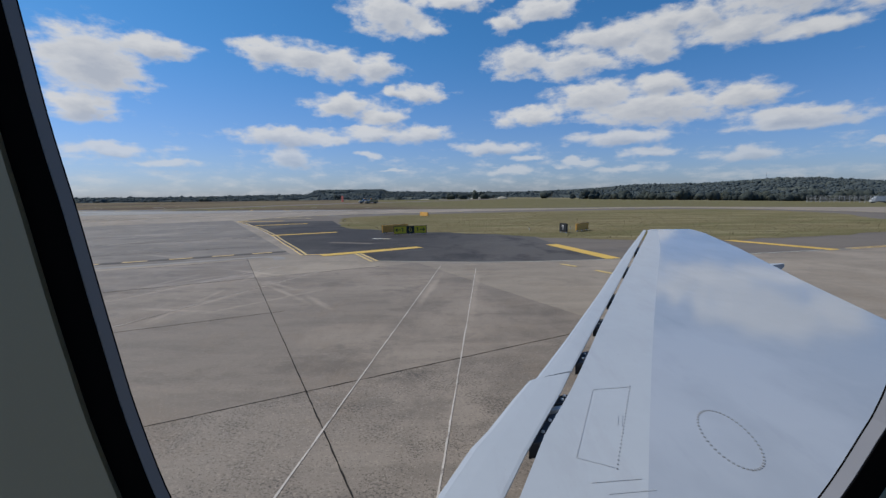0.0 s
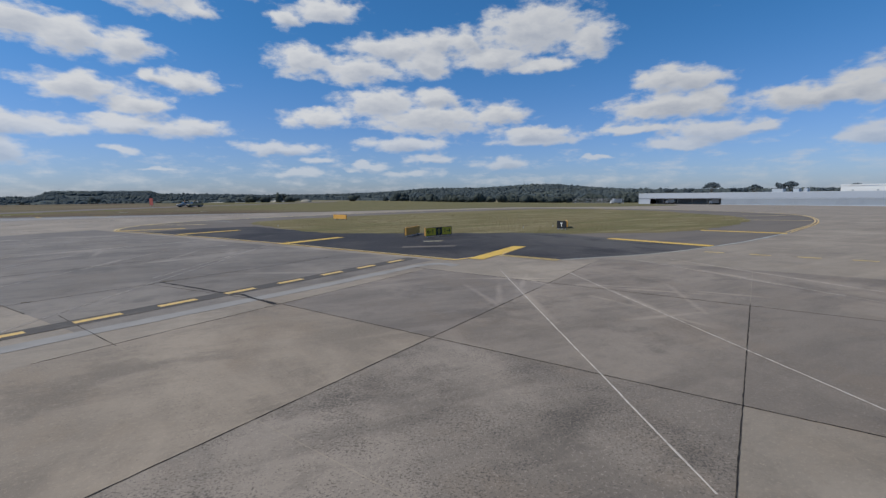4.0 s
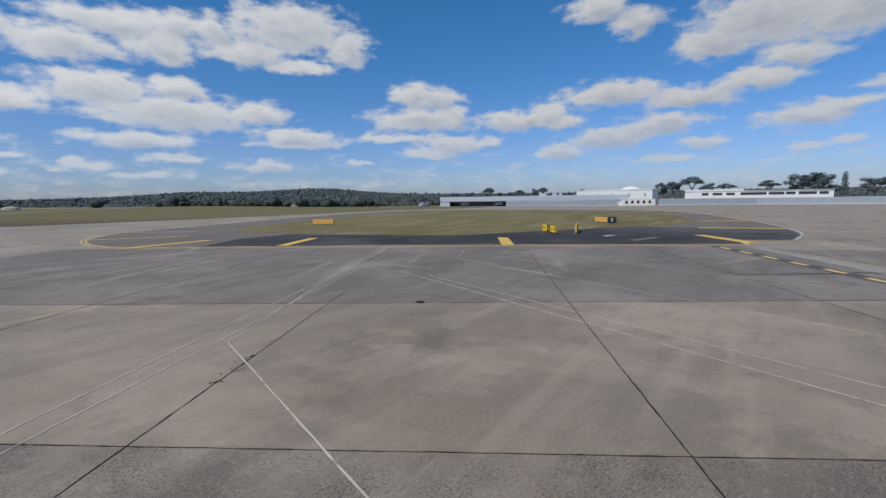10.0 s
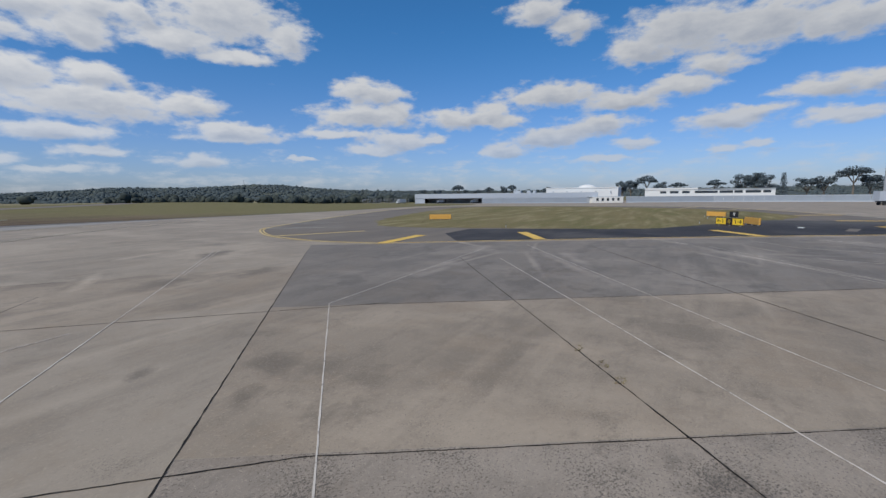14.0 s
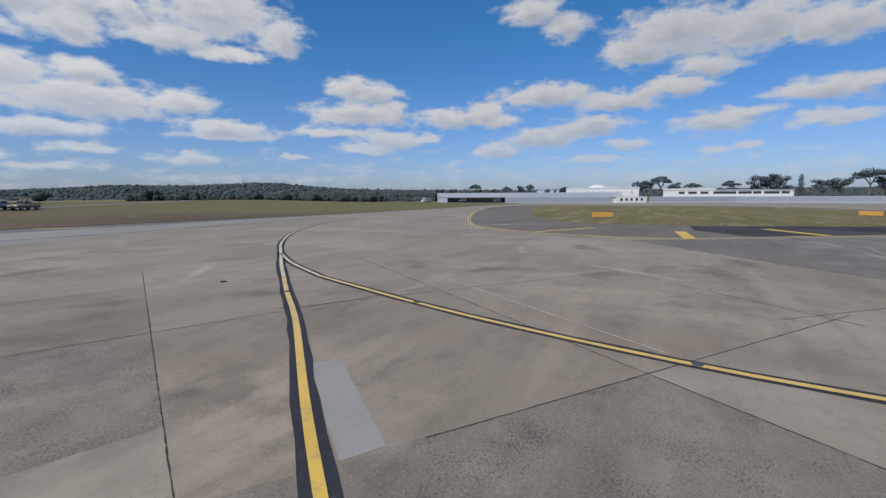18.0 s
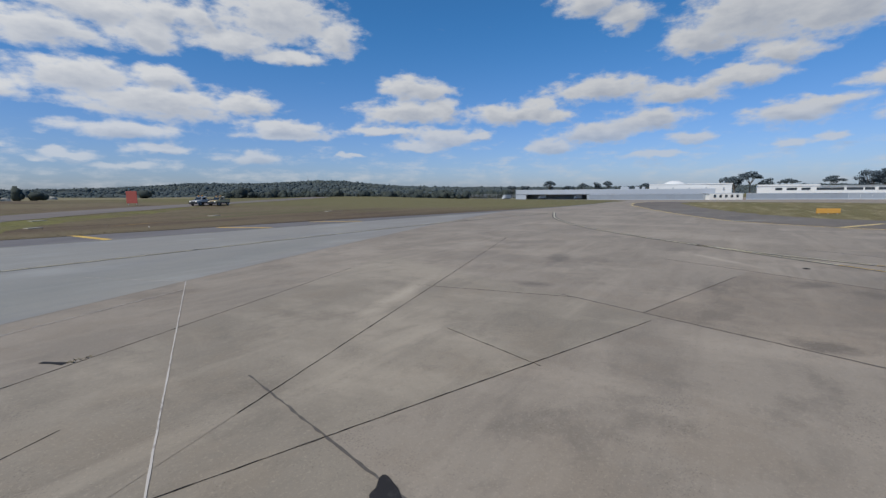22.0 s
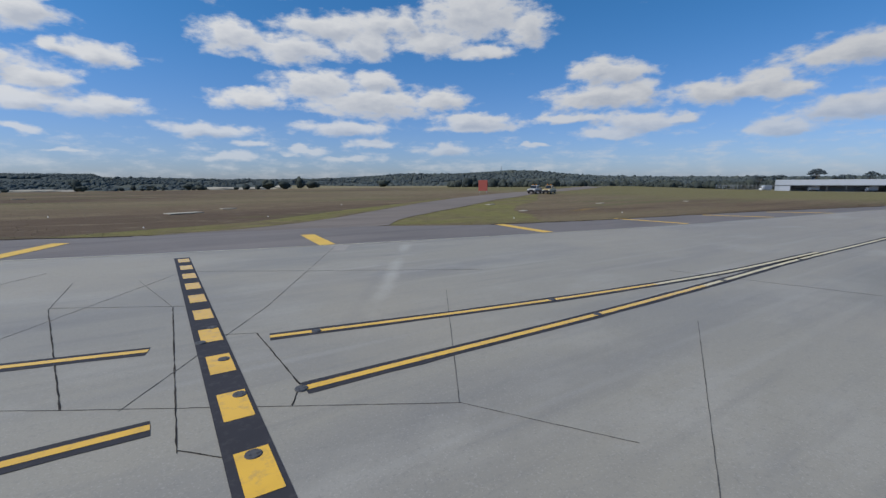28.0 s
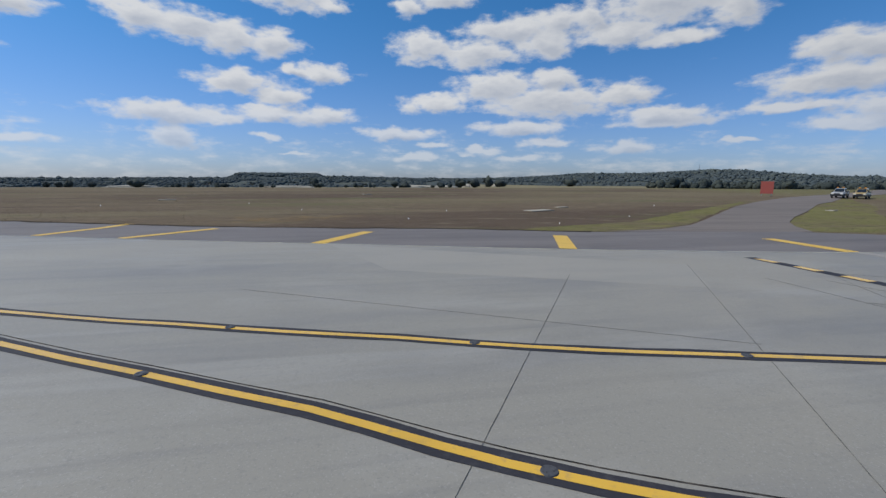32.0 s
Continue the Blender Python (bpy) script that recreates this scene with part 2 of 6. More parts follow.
class Mat:
    """A node material: noise fields mixed over a base colour, with bump."""

    def __init__(self, name, color, rough=0.85, metal=0.0, spec=0.3):
        self.m = bpy.data.materials.new(name)
        self.m.use_nodes = True
        self.t = self.m.node_tree
        self.b = self.t.nodes["Principled BSDF"]
        self.b.inputs["Base Color"].default_value = (*color, 1)
        self.b.inputs["Roughness"].default_value = rough
        self.b.inputs["Metallic"].default_value = metal
        self.b.inputs["Specular IOR Level"].default_value = spec
        self.color = None
        self.base = color
        self.coord = self.t.nodes.new("ShaderNodeTexCoord").outputs["Object"]
        self.height = None

    def noise(self, scale, detail=4.0, rough=0.6, stretch=(1, 1, 1), turn=0.0):
        mp = self.t.nodes.new("ShaderNodeMapping")
        mp.inputs["Scale"].default_value = stretch
        mp.inputs["Rotation"].default_value = (0, 0, radians(turn))
        self.t.links.new(self.coord, mp.inputs["Vector"])
        n = self.t.nodes.new("ShaderNodeTexNoise")
        n.inputs["Scale"].default_value, n.inputs["Detail"].default_value, n.inputs["Roughness"].default_value = scale, detail, rough
        self.t.links.new(mp.outputs[0], n.inputs["Vector"])
        return n.outputs["Fac"]

    def island(self):
        return self.t.nodes.new("ShaderNodeNewGeometry").outputs["Random Per Island"]

    def each(self):
        return self.t.nodes.new("ShaderNodeObjectInfo").outputs["Random"]

    def over(self, color, fac, lo=0.4, hi=0.6, amount=1.0):
        """Lays a colour over what is there, where fac passes from lo to hi."""
        r = self.t.nodes.new("ShaderNodeMapRange")
        r.inputs["From Min"].default_value, r.inputs["From Max"].default_value, r.inputs["To Max"].default_value = lo, hi, amount
        self.t.links.new(fac, r.inputs["Value"])
        mix = self.t.nodes.new("ShaderNodeMixRGB")
        self.t.links.new(r.outputs[0], mix.inputs[0])
        if self.color is None:
            mix.inputs[1].default_value = (*self.base, 1)
        else:
            self.t.links.new(self.color, mix.inputs[1])
        mix.inputs[2].default_value = (*color, 1)
        self.color = mix.outputs[0]
        self.t.links.new(self.color, self.b.inputs["Base Color"])
        return self

    def across(self, x, y):
        """How far a place lies along the way (x, y), in metres."""
        n = self.t.nodes.new("ShaderNodeVectorMath")
        n.operation = "DOT_PRODUCT"
        n.inputs[1].default_value = (x, y, 0)
        self.t.links.new(self.coord, n.inputs[0])
        return n.outputs["Value"]

    def sum(self, a, b, k=1.0):
        n = self.t.nodes.new("ShaderNodeMath")
        n.operation = "MULTIPLY_ADD"
        self.t.links.new(b, n.inputs[0])
        n.inputs[1].default_value = k
        self.t.links.new(a, n.inputs[2])
        return n.outputs[0]

    def spots(self, places, scale=1.1):
        """Nearness to the closest of some ragged stains (x, y, half length, half width, turn): 0 outside, 1 at the middle."""
        least = None
        for x, y, rx, ry, turn in places:
            mp = self.t.nodes.new("ShaderNodeMapping")
            mp.vector_type = "TEXTURE"
            mp.inputs["Location"].default_value = (x, y, 0)
            mp.inputs["Rotation"].default_value = (0, 0, radians(turn))
            mp.inputs["Scale"].default_value = (rx, ry, 1)
            self.t.links.new(self.coord, mp.inputs["Vector"])
            ln = self.t.nodes.new("ShaderNodeVectorMath")
            ln.operation = "LENGTH"
            self.t.links.new(mp.outputs[0], ln.inputs[0])
            if least is None:
                least = ln.outputs["Value"]
            else:
                n = self.t.nodes.new("ShaderNodeMath")
                n.operation = "MINIMUM"
                self.t.links.new(least, n.inputs[0])
                self.t.links.new(ln.outputs["Value"], n.inputs[1])
                least = n.outputs[0]
        r = self.t.nodes.new("ShaderNodeMapRange")
        r.inputs["From Min"].default_value, r.inputs["From Max"].default_value = 2.0, 0.0
        self.t.links.new(self.sum(least, self.noise(scale, 6, 0.75), 1.6), r.inputs["Value"])
        return r.outputs[0]

    def bump(self, fac, strength=0.3, distance=0.02):
        n = self.t.nodes.new("ShaderNodeBump")
        n.inputs["Strength"].default_value, n.inputs["Distance"].default_value = strength, distance
        self.t.links.new(fac, n.inputs["Height"])
        if self.height is not None:
            self.t.links.new(self.height, n.inputs["Normal"])
        self.height = n.outputs[0]
        self.t.links.new(self.height, self.b.inputs["Normal"])
        return self

    def gloss(self, fac, lo, hi):
        r = self.t.nodes.new("ShaderNodeMapRange")
        r.inputs["To Min"].default_value, r.inputs["To Max"].default_value = lo, hi
        self.t.links.new(fac, r.inputs["Value"])
        self.t.links.new(r.outputs[0], self.b.inputs["Roughness"])
        return self




# old spills and scuffs on the apron
SPILLS = ((-51.2, 55.3, 1.5, 0.8, 50), (-52.6, 54.4, 0.9, 0.5, 30), (-52.8, 57.2, 0.8, 0.4, 40), (-64.6, 76.1, 0.8, 0.4, 140), (-58.3, 81.5, 2.2, 1.0, 120), (-50.8, 79.2, 1.3, 0.9, 20),
          (-50.2, 75.8, 2.8, 1.2, -40), (-62.5, 83.4, 1.3, 0.9, 60), (-69.6, 85.6, 1.3, 0.9, 110), (-66.5, 93.8, 1.5, 1.0, 80), (-59.8, 94.9, 3.4, 1.3, 15), (-64.5, 82.5, 1.7, 1.0, 130),
          (-61.6, 84.9, 1.7, 0.9, 150), (-46.7, 66.4, 3.4, 1.3, 20), (-39.9, 73.0, 4.0, 1.6, 35), (-43.2, 65.1, 2.8, 1.4, 10), (-15.2, 10.4, 1.5, 0.8, 30), (-36.5, 33.5, 2.4, 1.0, 30))


# pale dusty sweeps left by tyres and grinding
SWEEPS = ((-35.4, 57.3, 7.3, 0.35, -6), (-35.4, 54.1, 9.0, 0.4, 22), (-35.5, 52.3, 9.9, 0.7, 32), (-29.0, 55.8, 5.4, 0.3, 12), (-29.9, 45.5, 8.0, 0.5, 29), (-29.9, 43.4, 7.1, 0.4, 30), (-28.9, 60.7, 8.5, 0.5, 50),
          (-22.3, 37.7, 6.5, 0.35, 73), (-27.6, 42.2, 6.4, 0.4, 94), (-10.9, 18.9, 3.8, 0.3, 57), (-6.2, 14.7, 4.3, 0.25, 50), (-9.4, 19.5, 4.3, 0.25, 48), (-6.0, 16.2, 4.5, 0.25, -50), (-29.7, 43.6, 8.0, 0.35, -8),
          (-33.7, 52.3, 6.0, 0.8, 25), (-29.9, 43.6, 8.5, 0.8, 32), (-25.3, 42.7, 4.5, 0.5, 24), (-25.8, 35.8, 4.4, 0.6, 74), (-19.6, 37.3, 3.6, 0.5, 89), (-39.8, 57.5, 4.0, 0.7, 2), (-31.1, 58.7, 4.0, 0.8, 6),
          (-28.4, 44.7, 9.0, 0.6, 28), (-48.0, 70.0, 5.0, 0.7, 55), (-70.0, 97.0, 7.0, 0.8, 16), (-56.0, 88.0, 5.0, 0.6, 40), (-37.5, 58.0, 7.4, 0.6, -2), (-42.2, 76.6, 4.2, 0.8, 18), (-23.1, 47.5, 5.5, 0.8, 32), (-22.8, 35.1, 4.0, 0.7, 28), (-17.5, 27.2, 7.0, 0.5, -28), (-8.8, 20.6, 6.0, 0.35, -28),
          (-10.5, 17.7, 6.5, 0.3, 66), (-7.8, 15.5, 5.5, 0.3, 70))
CURVES = ((-8.5, 13.2, 1.7, 0.30, 89), (-8.5, 16.1, 2.4, 0.30, 91), (-8.6, 19.6, 2.3, 0.30, 89), (-6.6, 17.5, 2.5, 0.30, -43), (-4.2, 14.5, 2.8, 0.30, -57), (-11.8, 18.6, 3.5, 0.30, 78), (-8.6, 13.7, 2.9, 0.30, -11), (-0.5, 16.4, 7.3, 0.30, 83), (1.1, 15.5, 8.2, 0.30, 84))


def concrete_mat(name, base, speck, each=True, blotch=1.0):
    """Weathered concrete: broad blotches, faint sweeps, pits and pale aggregate; speck sets how rough it looks, blotch how stained."""
    c = Mat(name, base, 0.72, spec=0.35)
    k = lambda f: tuple(v * f for v in base)
    if each:
        c.over(k(0.84), c.each(), 0.0, 1.0, 0.8)
    c.over(k(0.66), c.noise(0.16, 7, 0.7, (0.8, 2.0, 1), 28), 0.46, 0.58, 0.8 * blotch)
    c.over((k(0.80)[0] * 1.06, k(0.80)[1], k(0.80)[2] * 0.93), c.noise(0.33, 7, 0.72, (1.2, 1.0, 1), 10), 0.50, 0.60, 0.6 * blotch)
    c.over(k(1.26), c.noise(0.12, 6, 0.65, (1.5, 0.8, 1), 60), 0.50, 0.62, 0.7)
    c.over(k(0.62), c.noise(0.40, 5, 0.65, (0.45, 1.9, 1), 24), 0.54, 0.66, 0.55 * blotch)
    c.over(k(1.38), c.noise(0.5, 4, 0.55, (0.10, 1.2, 1), 12), 0.59, 0.68, 0.35)
    c.over(k(1.32), c.noise(0.6, 4, 0.55, (0.10, 1.2, 1), -38), 0.60, 0.69, 0.3)
    c.over(k(0.62), c.noise(0.7, 4, 0.55, (0.10, 1.3, 1), 58), 0.60, 0.69, 0.25)
    c.over(k(0.50), c.noise(0.20, 7, 0.72, (1.0, 1.3, 1), 75), 0.55, 0.62, 0.6 * blotch)
    c.over(k(0.62), c.noise(0.9, 7, 0.75, (0.7, 1.2, 1), 28), 0.56, 0.62, 0.45 * blotch)
    c.over(k(0.48), c.spots(SPILLS), 0.27, 0.52, 0.8)
    c.over(k(1.62), c.spots(SWEEPS + CURVES, 0.5), 0.30, 0.60, 0.65)
    c.over(k(0.66), c.noise(5.0, 6, 0.8), 0.52, 0.70, 0.35 + 0.25 * speck)
    c.over(k(1.6), c.noise(17.0, 5, 0.85), 0.55, 0.64, 0.25 + 0.5 * speck)
    c.over(k(0.26), c.sum(c.noise(22.0, 3, 0.8, (1, 1.25, 1), 35), c.noise(0.8, 4, 0.6), 0.5), 0.92 - 0.125 * speck, 0.985 - 0.125 * speck, 0.25 + 0.55 * speck)
    c.bump(c.noise(26.0, 5, 0.8), 0.25 + 0.4 * speck, 0.012)
    return c


concrete = concrete_mat("weathered_concrete", (0.268, 0.222, 0.168), 0.35, False, 0.65)
slabpale = concrete_mat("pale_concrete_slab", (0.268, 0.217, 0.160), 0.42, blotch=0.9)
slabbeige = concrete_mat("beige_concrete_slab", (0.274, 0.229, 0.170), 0.35, blotch=0.6)
slabbrown = concrete_mat("brownish_concrete_slab", (0.226, 0.186, 0.144), 0.42)
slabrough = concrete_mat("rough_concrete_slab", (0.238, 0.197, 0.154), 1.0)
slabmid = concrete_mat("grey_brown_slab", (0.206, 0.172, 0.138), 0.3)
slabdark = concrete_mat("dark_stained_concrete", (0.190, 0.163, 0.133), 0.2)

greyway = Mat("grey_taxiway_concrete", (0.258, 0.241, 0.199), 0.60, spec=0.42)
c = greyway
c.over((0.19, 0.184, 0.17), c.noise(0.10, 6, 0.65, (0.6, 2.4, 1), 12), 0.46, 0.66, 0.8)
c.over((0.232, 0.206, 0.170), c.sum(c.across(1.0, 0.0), c.noise(0.05, 4, 0.6), 40.0), -75.0, -25.0, 0.85)
c.over((0.315, 0.30, 0.262), c.noise(0.17, 5, 0.62, (1, 1.8, 1), 60), 0.52, 0.70, 0.65)
c.over((0.165, 0.16, 0.15), c.noise(0.8, 5, 0.62, (0.22, 2.4, 1), 5), 0.56, 0.74, 0.45)
c.over((0.33, 0.318, 0.285), c.noise(1.0, 3, 0.5, (0.06, 1.3, 1), 20), 0.58, 0.69, 0.3)
c.over((0.15, 0.145, 0.135), c.noise(1.2, 3, 0.5, (0.06, 1.4, 1), 75), 0.58, 0.69, 0.22)
c.over((0.37, 0.355, 0.315), c.spots(((-98.3, 122.7, 9.5, 0.62, 57.2), (-94.5, 128.6, 3.4, 0.7, 57)), 0.35), 0.30, 0.52, 0.7)
c.over((0.17, 0.165, 0.155), c.spots(((-99.9, 121.2, 10.0, 0.55, 57.5),), 0.5), 0.34, 0.60, 0.5)
c.over((0.30, 0.272, 0.215), c.noise(0.07, 5, 0.62, (1, 1.4, 1), 33), 0.50, 0.64, 0.6)
c.over((0.15, 0.145, 0.132), c.spots(((-79.0, 106.9, 2.6, 1.0, 0), (-84, 110, 3.5, 0.9, 15), (-60, 118, 7, 1.2, 5), (-96, 127, 3, 0.8, -10))), 0.36, 0.62, 0.5)
c.over((0.180, 0.174, 0.146), c.spots(((-80.0, 107.8, 11.0, 3.4, 16), (-66.0, 111.0, 9.0, 2.2, 15), (-93.0, 105.4, 9.0, 4.0, 16), (-83.0, 112.0, 6.0, 1.6, 4)), 0.22), 0.05, 0.50, 0.5)
c.over((0.165, 0.158, 0.145), c.noise(8.0, 5, 0.75), 0.54, 0.70, 0.4)
c.over((0.15, 0.146, 0.135), c.noise(26.0, 3, 0.65), 0.57, 0.70, 0.45)
c.over((0.40, 0.385, 0.345), c.noise(30.0, 2, 0.6), 0.58, 0.70, 0.35)
c.bump(c.noise(26.0, 3, 0.7), 0.3, 0.008)

tarmac = Mat("new_dark_asphalt", (0.034, 0.031, 0.031), 0.85, spec=0.3)
c = tarmac
c.over((0.105, 0.095, 0.085), c.sum(c.across(1.0, -0.25), c.noise(0.25, 5, 0.6), 10.0), -6.0, 2.0, 0.75)
c.over((0.098, 0.088, 0.078), c.noise(0.12, 4, 0.6, (1, 1.6, 1), 40), 0.48, 0.7, 0.7)
c.over((0.020, 0.018, 0.019), c.noise(0.22, 5, 0.65, (1.4, 0.7, 1), 30), 0.50, 0.62, 0.75)
c.over((0.085, 0.078, 0.072), c.spots(((-7.2, 33.6, 2.6, 0.9, -20), (-2.0, 28.5, 4.5, 1.0, 20), (-16, 50, 4, 0.8, 60))), 0.3, 0.6, 0.6)
c.over((0.15, 0.145, 0.14), c.noise(22.0, 3, 0.7), 0.6, 0.76, 0.4)
c.bump(c.noise(30.0, 3, 0.7), 0.5, 0.01)

paleway = Mat("pale_taxiway_slab", (0.290, 0.268, 0.222), 0.6, spec=0.42)
c = paleway
c.over((0.25, 0.24, 0.205), c.noise(0.3, 5, 0.65, (0.5, 2, 1), 12), 0.46, 0.66, 0.7)
c.over((0.20, 0.19, 0.165), c.noise(8.0, 5, 0.75), 0.54, 0.70, 0.4)
c.bump(c.noise(26.0, 3, 0.7), 0.3, 0.008)

oldtarmac = Mat("greyed_asphalt", (0.157, 0.134, 0.110), 0.9, spec=0.2)
c = oldtarmac
c.over((0.108, 0.096, 0.087), c.noise(0.2, 4, 0.6, (0.4, 1.8, 1), 15), 0.46, 0.7, 0.8)
c.over((0.19, 0.17, 0.148), c.noise(0.5, 4, 0.6), 0.55, 0.76, 0.5)
c.over((0.2, 0.19, 0.18), c.noise(22.0, 3, 0.7), 0.6, 0.76, 0.4)
c.bump(c.noise(30.0, 3, 0.7), 0.5, 0.01)

roadtarmac = Mat("grey_road_asphalt", (0.150, 0.134, 0.124), 0.75, spec=0.3)
c = roadtarmac
c.over((0.108, 0.098, 0.093), c.noise(0.2, 4, 0.6, (0.4, 1.8, 1), 15), 0.46, 0.7, 0.8)
c.over((0.205, 0.183, 0.165), c.noise(0.3, 4, 0.6, (0.12, 1.6, 1), -37), 0.52, 0.68, 0.5)
c.over((0.18, 0.168, 0.155), c.noise(0.5, 4, 0.6), 0.55, 0.76, 0.5)
c.over((0.2, 0.19, 0.18), c.noise(22.0, 3, 0.7), 0.6, 0.76, 0.4)
c.bump(c.noise(30.0, 3, 0.7), 0.5, 0.01)

roadpale = Mat("worn_access_road_asphalt", (0.172, 0.148, 0.130), 0.9, spec=0.15)
c = roadpale
c.over((0.125, 0.110, 0.098), c.noise(0.2, 5, 0.66, (0.4, 1.8, 1), 35), 0.48, 0.66, 0.7)
c.over((0.215, 0.186, 0.160), c.noise(0.3, 5, 0.66, (0.14, 1.6, 1), -37), 0.50, 0.66, 0.6)
c.over((0.10, 0.088, 0.078), c.noise(6.0, 5, 0.75), 0.54, 0.70, 0.5)
c.bump(c.noise(30.0, 3, 0.7), 0.5, 0.01)

patchgrey = Mat("pale_cement_patch", (0.285, 0.268, 0.243), 0.9, spec=0.2)
patchgrey.over((0.23, 0.215, 0.195), patchgrey.noise(0.8, 5, 0.65), 0.45, 0.7, 0.8)
patchgrey.over((0.2, 0.19, 0.175), patchgrey.noise(16.0, 3), 0.55, 0.75, 0.4)

field = Mat("dry_airfield_grass", (0.142, 0.108, 0.070), 1.0, spec=0.1)
c = field
c.over((0.172, 0.142, 0.084), c.noise(0.03, 6, 0.66, (0.5, 3.4, 1), 8), 0.46, 0.58, 0.75)
c.over((0.098, 0.070, 0.050), c.noise(0.022, 6, 0.66, (0.5, 2.8, 1), 20), 0.48, 0.58, 0.85)
c.over((0.150, 0.136, 0.062), c.sum(c.across(1.0, 0.55), c.noise(0.03, 5, 0.6, (0.6, 2, 1)), 40.0), 80.0, 104.0, 0.85)
c.over((0.270, 0.172, 0.055), c.spots(((-128.5, 155.5, 13.0, 6.5, 8), (-150, 166, 9, 1.8, 14), (-110, 170, 12, 2.2, 6), (-58, 146, 6, 1.6, 20)), 0.4), 0.28, 0.6, 0.75)
c.over((0.118, 0.122, 0.052), c.noise(0.06, 5, 0.66, (0.4, 3.0, 1), 14), 0.55, 0.64, 0.6)
c.over((0.225, 0.192, 0.118), c.sum(c.across(0.0, 1.0), c.noise(0.012, 5, 0.62, (0.5, 2.0, 1)), 240.0), 400.0, 560.0, 0.7)
c.over((0.23, 0.19, 0.125), c.noise(0.4, 5, 0.7, (0.5, 1.6, 1), 10), 0.55, 0.70, 0.5)
c.over((0.062, 0.048, 0.034), c.noise(1.6, 6, 0.75, (0.6, 1.4, 1), 12), 0.52, 0.68, 0.65)
c.bump(c.noise(2.5, 5, 0.7), 0.9, 0.15)

lawn = Mat("mown_island_grass", (0.182, 0.150, 0.076), 1.0, spec=0.1)
c = lawn
c.over((0.132, 0.124, 0.054), c.noise(0.07, 5, 0.6, (0.7, 2, 1), -25), 0.42, 0.64, 0.9)
c.over((0.27, 0.23, 0.13), c.noise(0.18, 5, 0.62, (0.4, 2.6, 1), -18), 0.50, 0.64, 0.8)
c.over((0.09, 0.083, 0.04), c.noise(2.0, 5, 0.7), 0.52, 0.74, 0.7)
c.bump(c.noise(3.0, 5, 0.7), 0.9, 0.12)

verge = Mat("green_verge_grass", (0.158, 0.145, 0.056), 1.0, spec=0.1)
c = verge
c.over((0.145, 0.112, 0.070), c.noise(0.09, 5, 0.6, (1, 1.8, 1), 20), 0.47, 0.60, 0.85)
c.over((0.205, 0.190, 0.070), c.noise(0.25, 5, 0.68, (0.6, 1.8, 1), 35), 0.52, 0.64, 0.6)
c.over((0.060, 0.064, 0.024), c.noise(1.1, 6, 0.75, (0.6, 1.6, 1), 30), 0.50, 0.66, 0.75)
c.bump(c.noise(3.0, 5, 0.7), 0.9, 0.12)

fieldblade = Mat("dry_field_tuft", (0.135, 0.108, 0.068), 0.95, spec=0.05)
fieldblade.over((0.165, 0.138, 0.085), fieldblade.island(), 0.3, 0.9, 0.9)
blade = Mat("grass_tuft", (0.17, 0.14, 0.085), 0.9, spec=0.1)
blade.over((0.22, 0.18, 0.10), blade.island(), 0.3, 0.9, 0.9)


def paint(name, color, wear, amount=0.55, scale=5.0, rough=0.24):
    p = Mat(name, color, rough, spec=0.55 if rough < 0.5 else 0.25)
    p.over(wear, p.noise(scale, 5, 0.7), 0.52, 0.66, amount)
    p.over(tuple(v * 0.72 for v in color), p.noise(0.8, 4, 0.6), 0.45, 0.75, 0.5)
    p.bump(p.noise(28.0, 3, 0.7), 0.2, 0.006)
    return p


guideyellow = paint("weathered_guide_paint", (0.70, 0.44, 0.08), (0.34, 0.27, 0.15), 0.55, 2.0)
# far stretches of guide line: low-angle sky glare put into a cream colour
guidecream = paint("glare_pale_guide_paint", (0.58, 0.49, 0.29), (0.32, 0.28, 0.2), 0.7, 2.0, 0.42)
bandgrey = paint("worn_dark_band", (0.092, 0.083, 0.074), (0.16, 0.138, 0.115), 0.6, 1.5, 0.9)
yellow = paint("yellow_road_paint", (0.70, 0.415, 0.05), (0.36, 0.25, 0.1), 0.5)
stripeyellow = paint("sunbleached_yellow_paint", (0.64, 0.41, 0.075), (0.34, 0.25, 0.12), 0.5, 3.0, 0.6)
dashyellow = paint("worn_dash_paint", (0.66, 0.42, 0.10), (0.34, 0.25, 0.12), 0.5, 3.0, 0.42)
oldyellow = paint("faded_yellow_paint", (0.60, 0.42, 0.12), (0.30, 0.25, 0.16), 0.6, 3.0, 0.48)
palepaint = paint("faded_cream_paint", (0.52, 0.47, 0.34), (0.28, 0.25, 0.2), 0.8, 3.0)
white = paint("worn_white_paint", (0.50, 0.45, 0.39), (0.23, 0.20, 0.17), 0.95, 4.0, 0.85)
black = paint("black_band_paint", (0.032, 0.031, 0.036), (0.085, 0.08, 0.078), 0.35, 6.0, 0.75)
seal = paint("joint_sealant", (0.020, 0.017, 0.015), (0.13, 0.112, 0.092), 0.65, 3.0, 0.95)
tar = paint("crack_tar", (0.022, 0.02, 0.02), (0.06, 0.055, 0.05), 0.4, 5.0, 0.85)
faintseal = paint("grey_joint_seal", (0.085, 0.082, 0.076), (0.2, 0.19, 0.17), 0.8, 2.5, 0.9)
brownseal = paint("faded_joint_sealant", (0.048, 0.041, 0.035), (0.16, 0.138, 0.115), 0.75, 2.0, 0.95)
mudseal = paint("weathered_joint", (0.10, 0.088, 0.076), (0.19, 0.168, 0.145), 0.7, 8.0, 0.9)


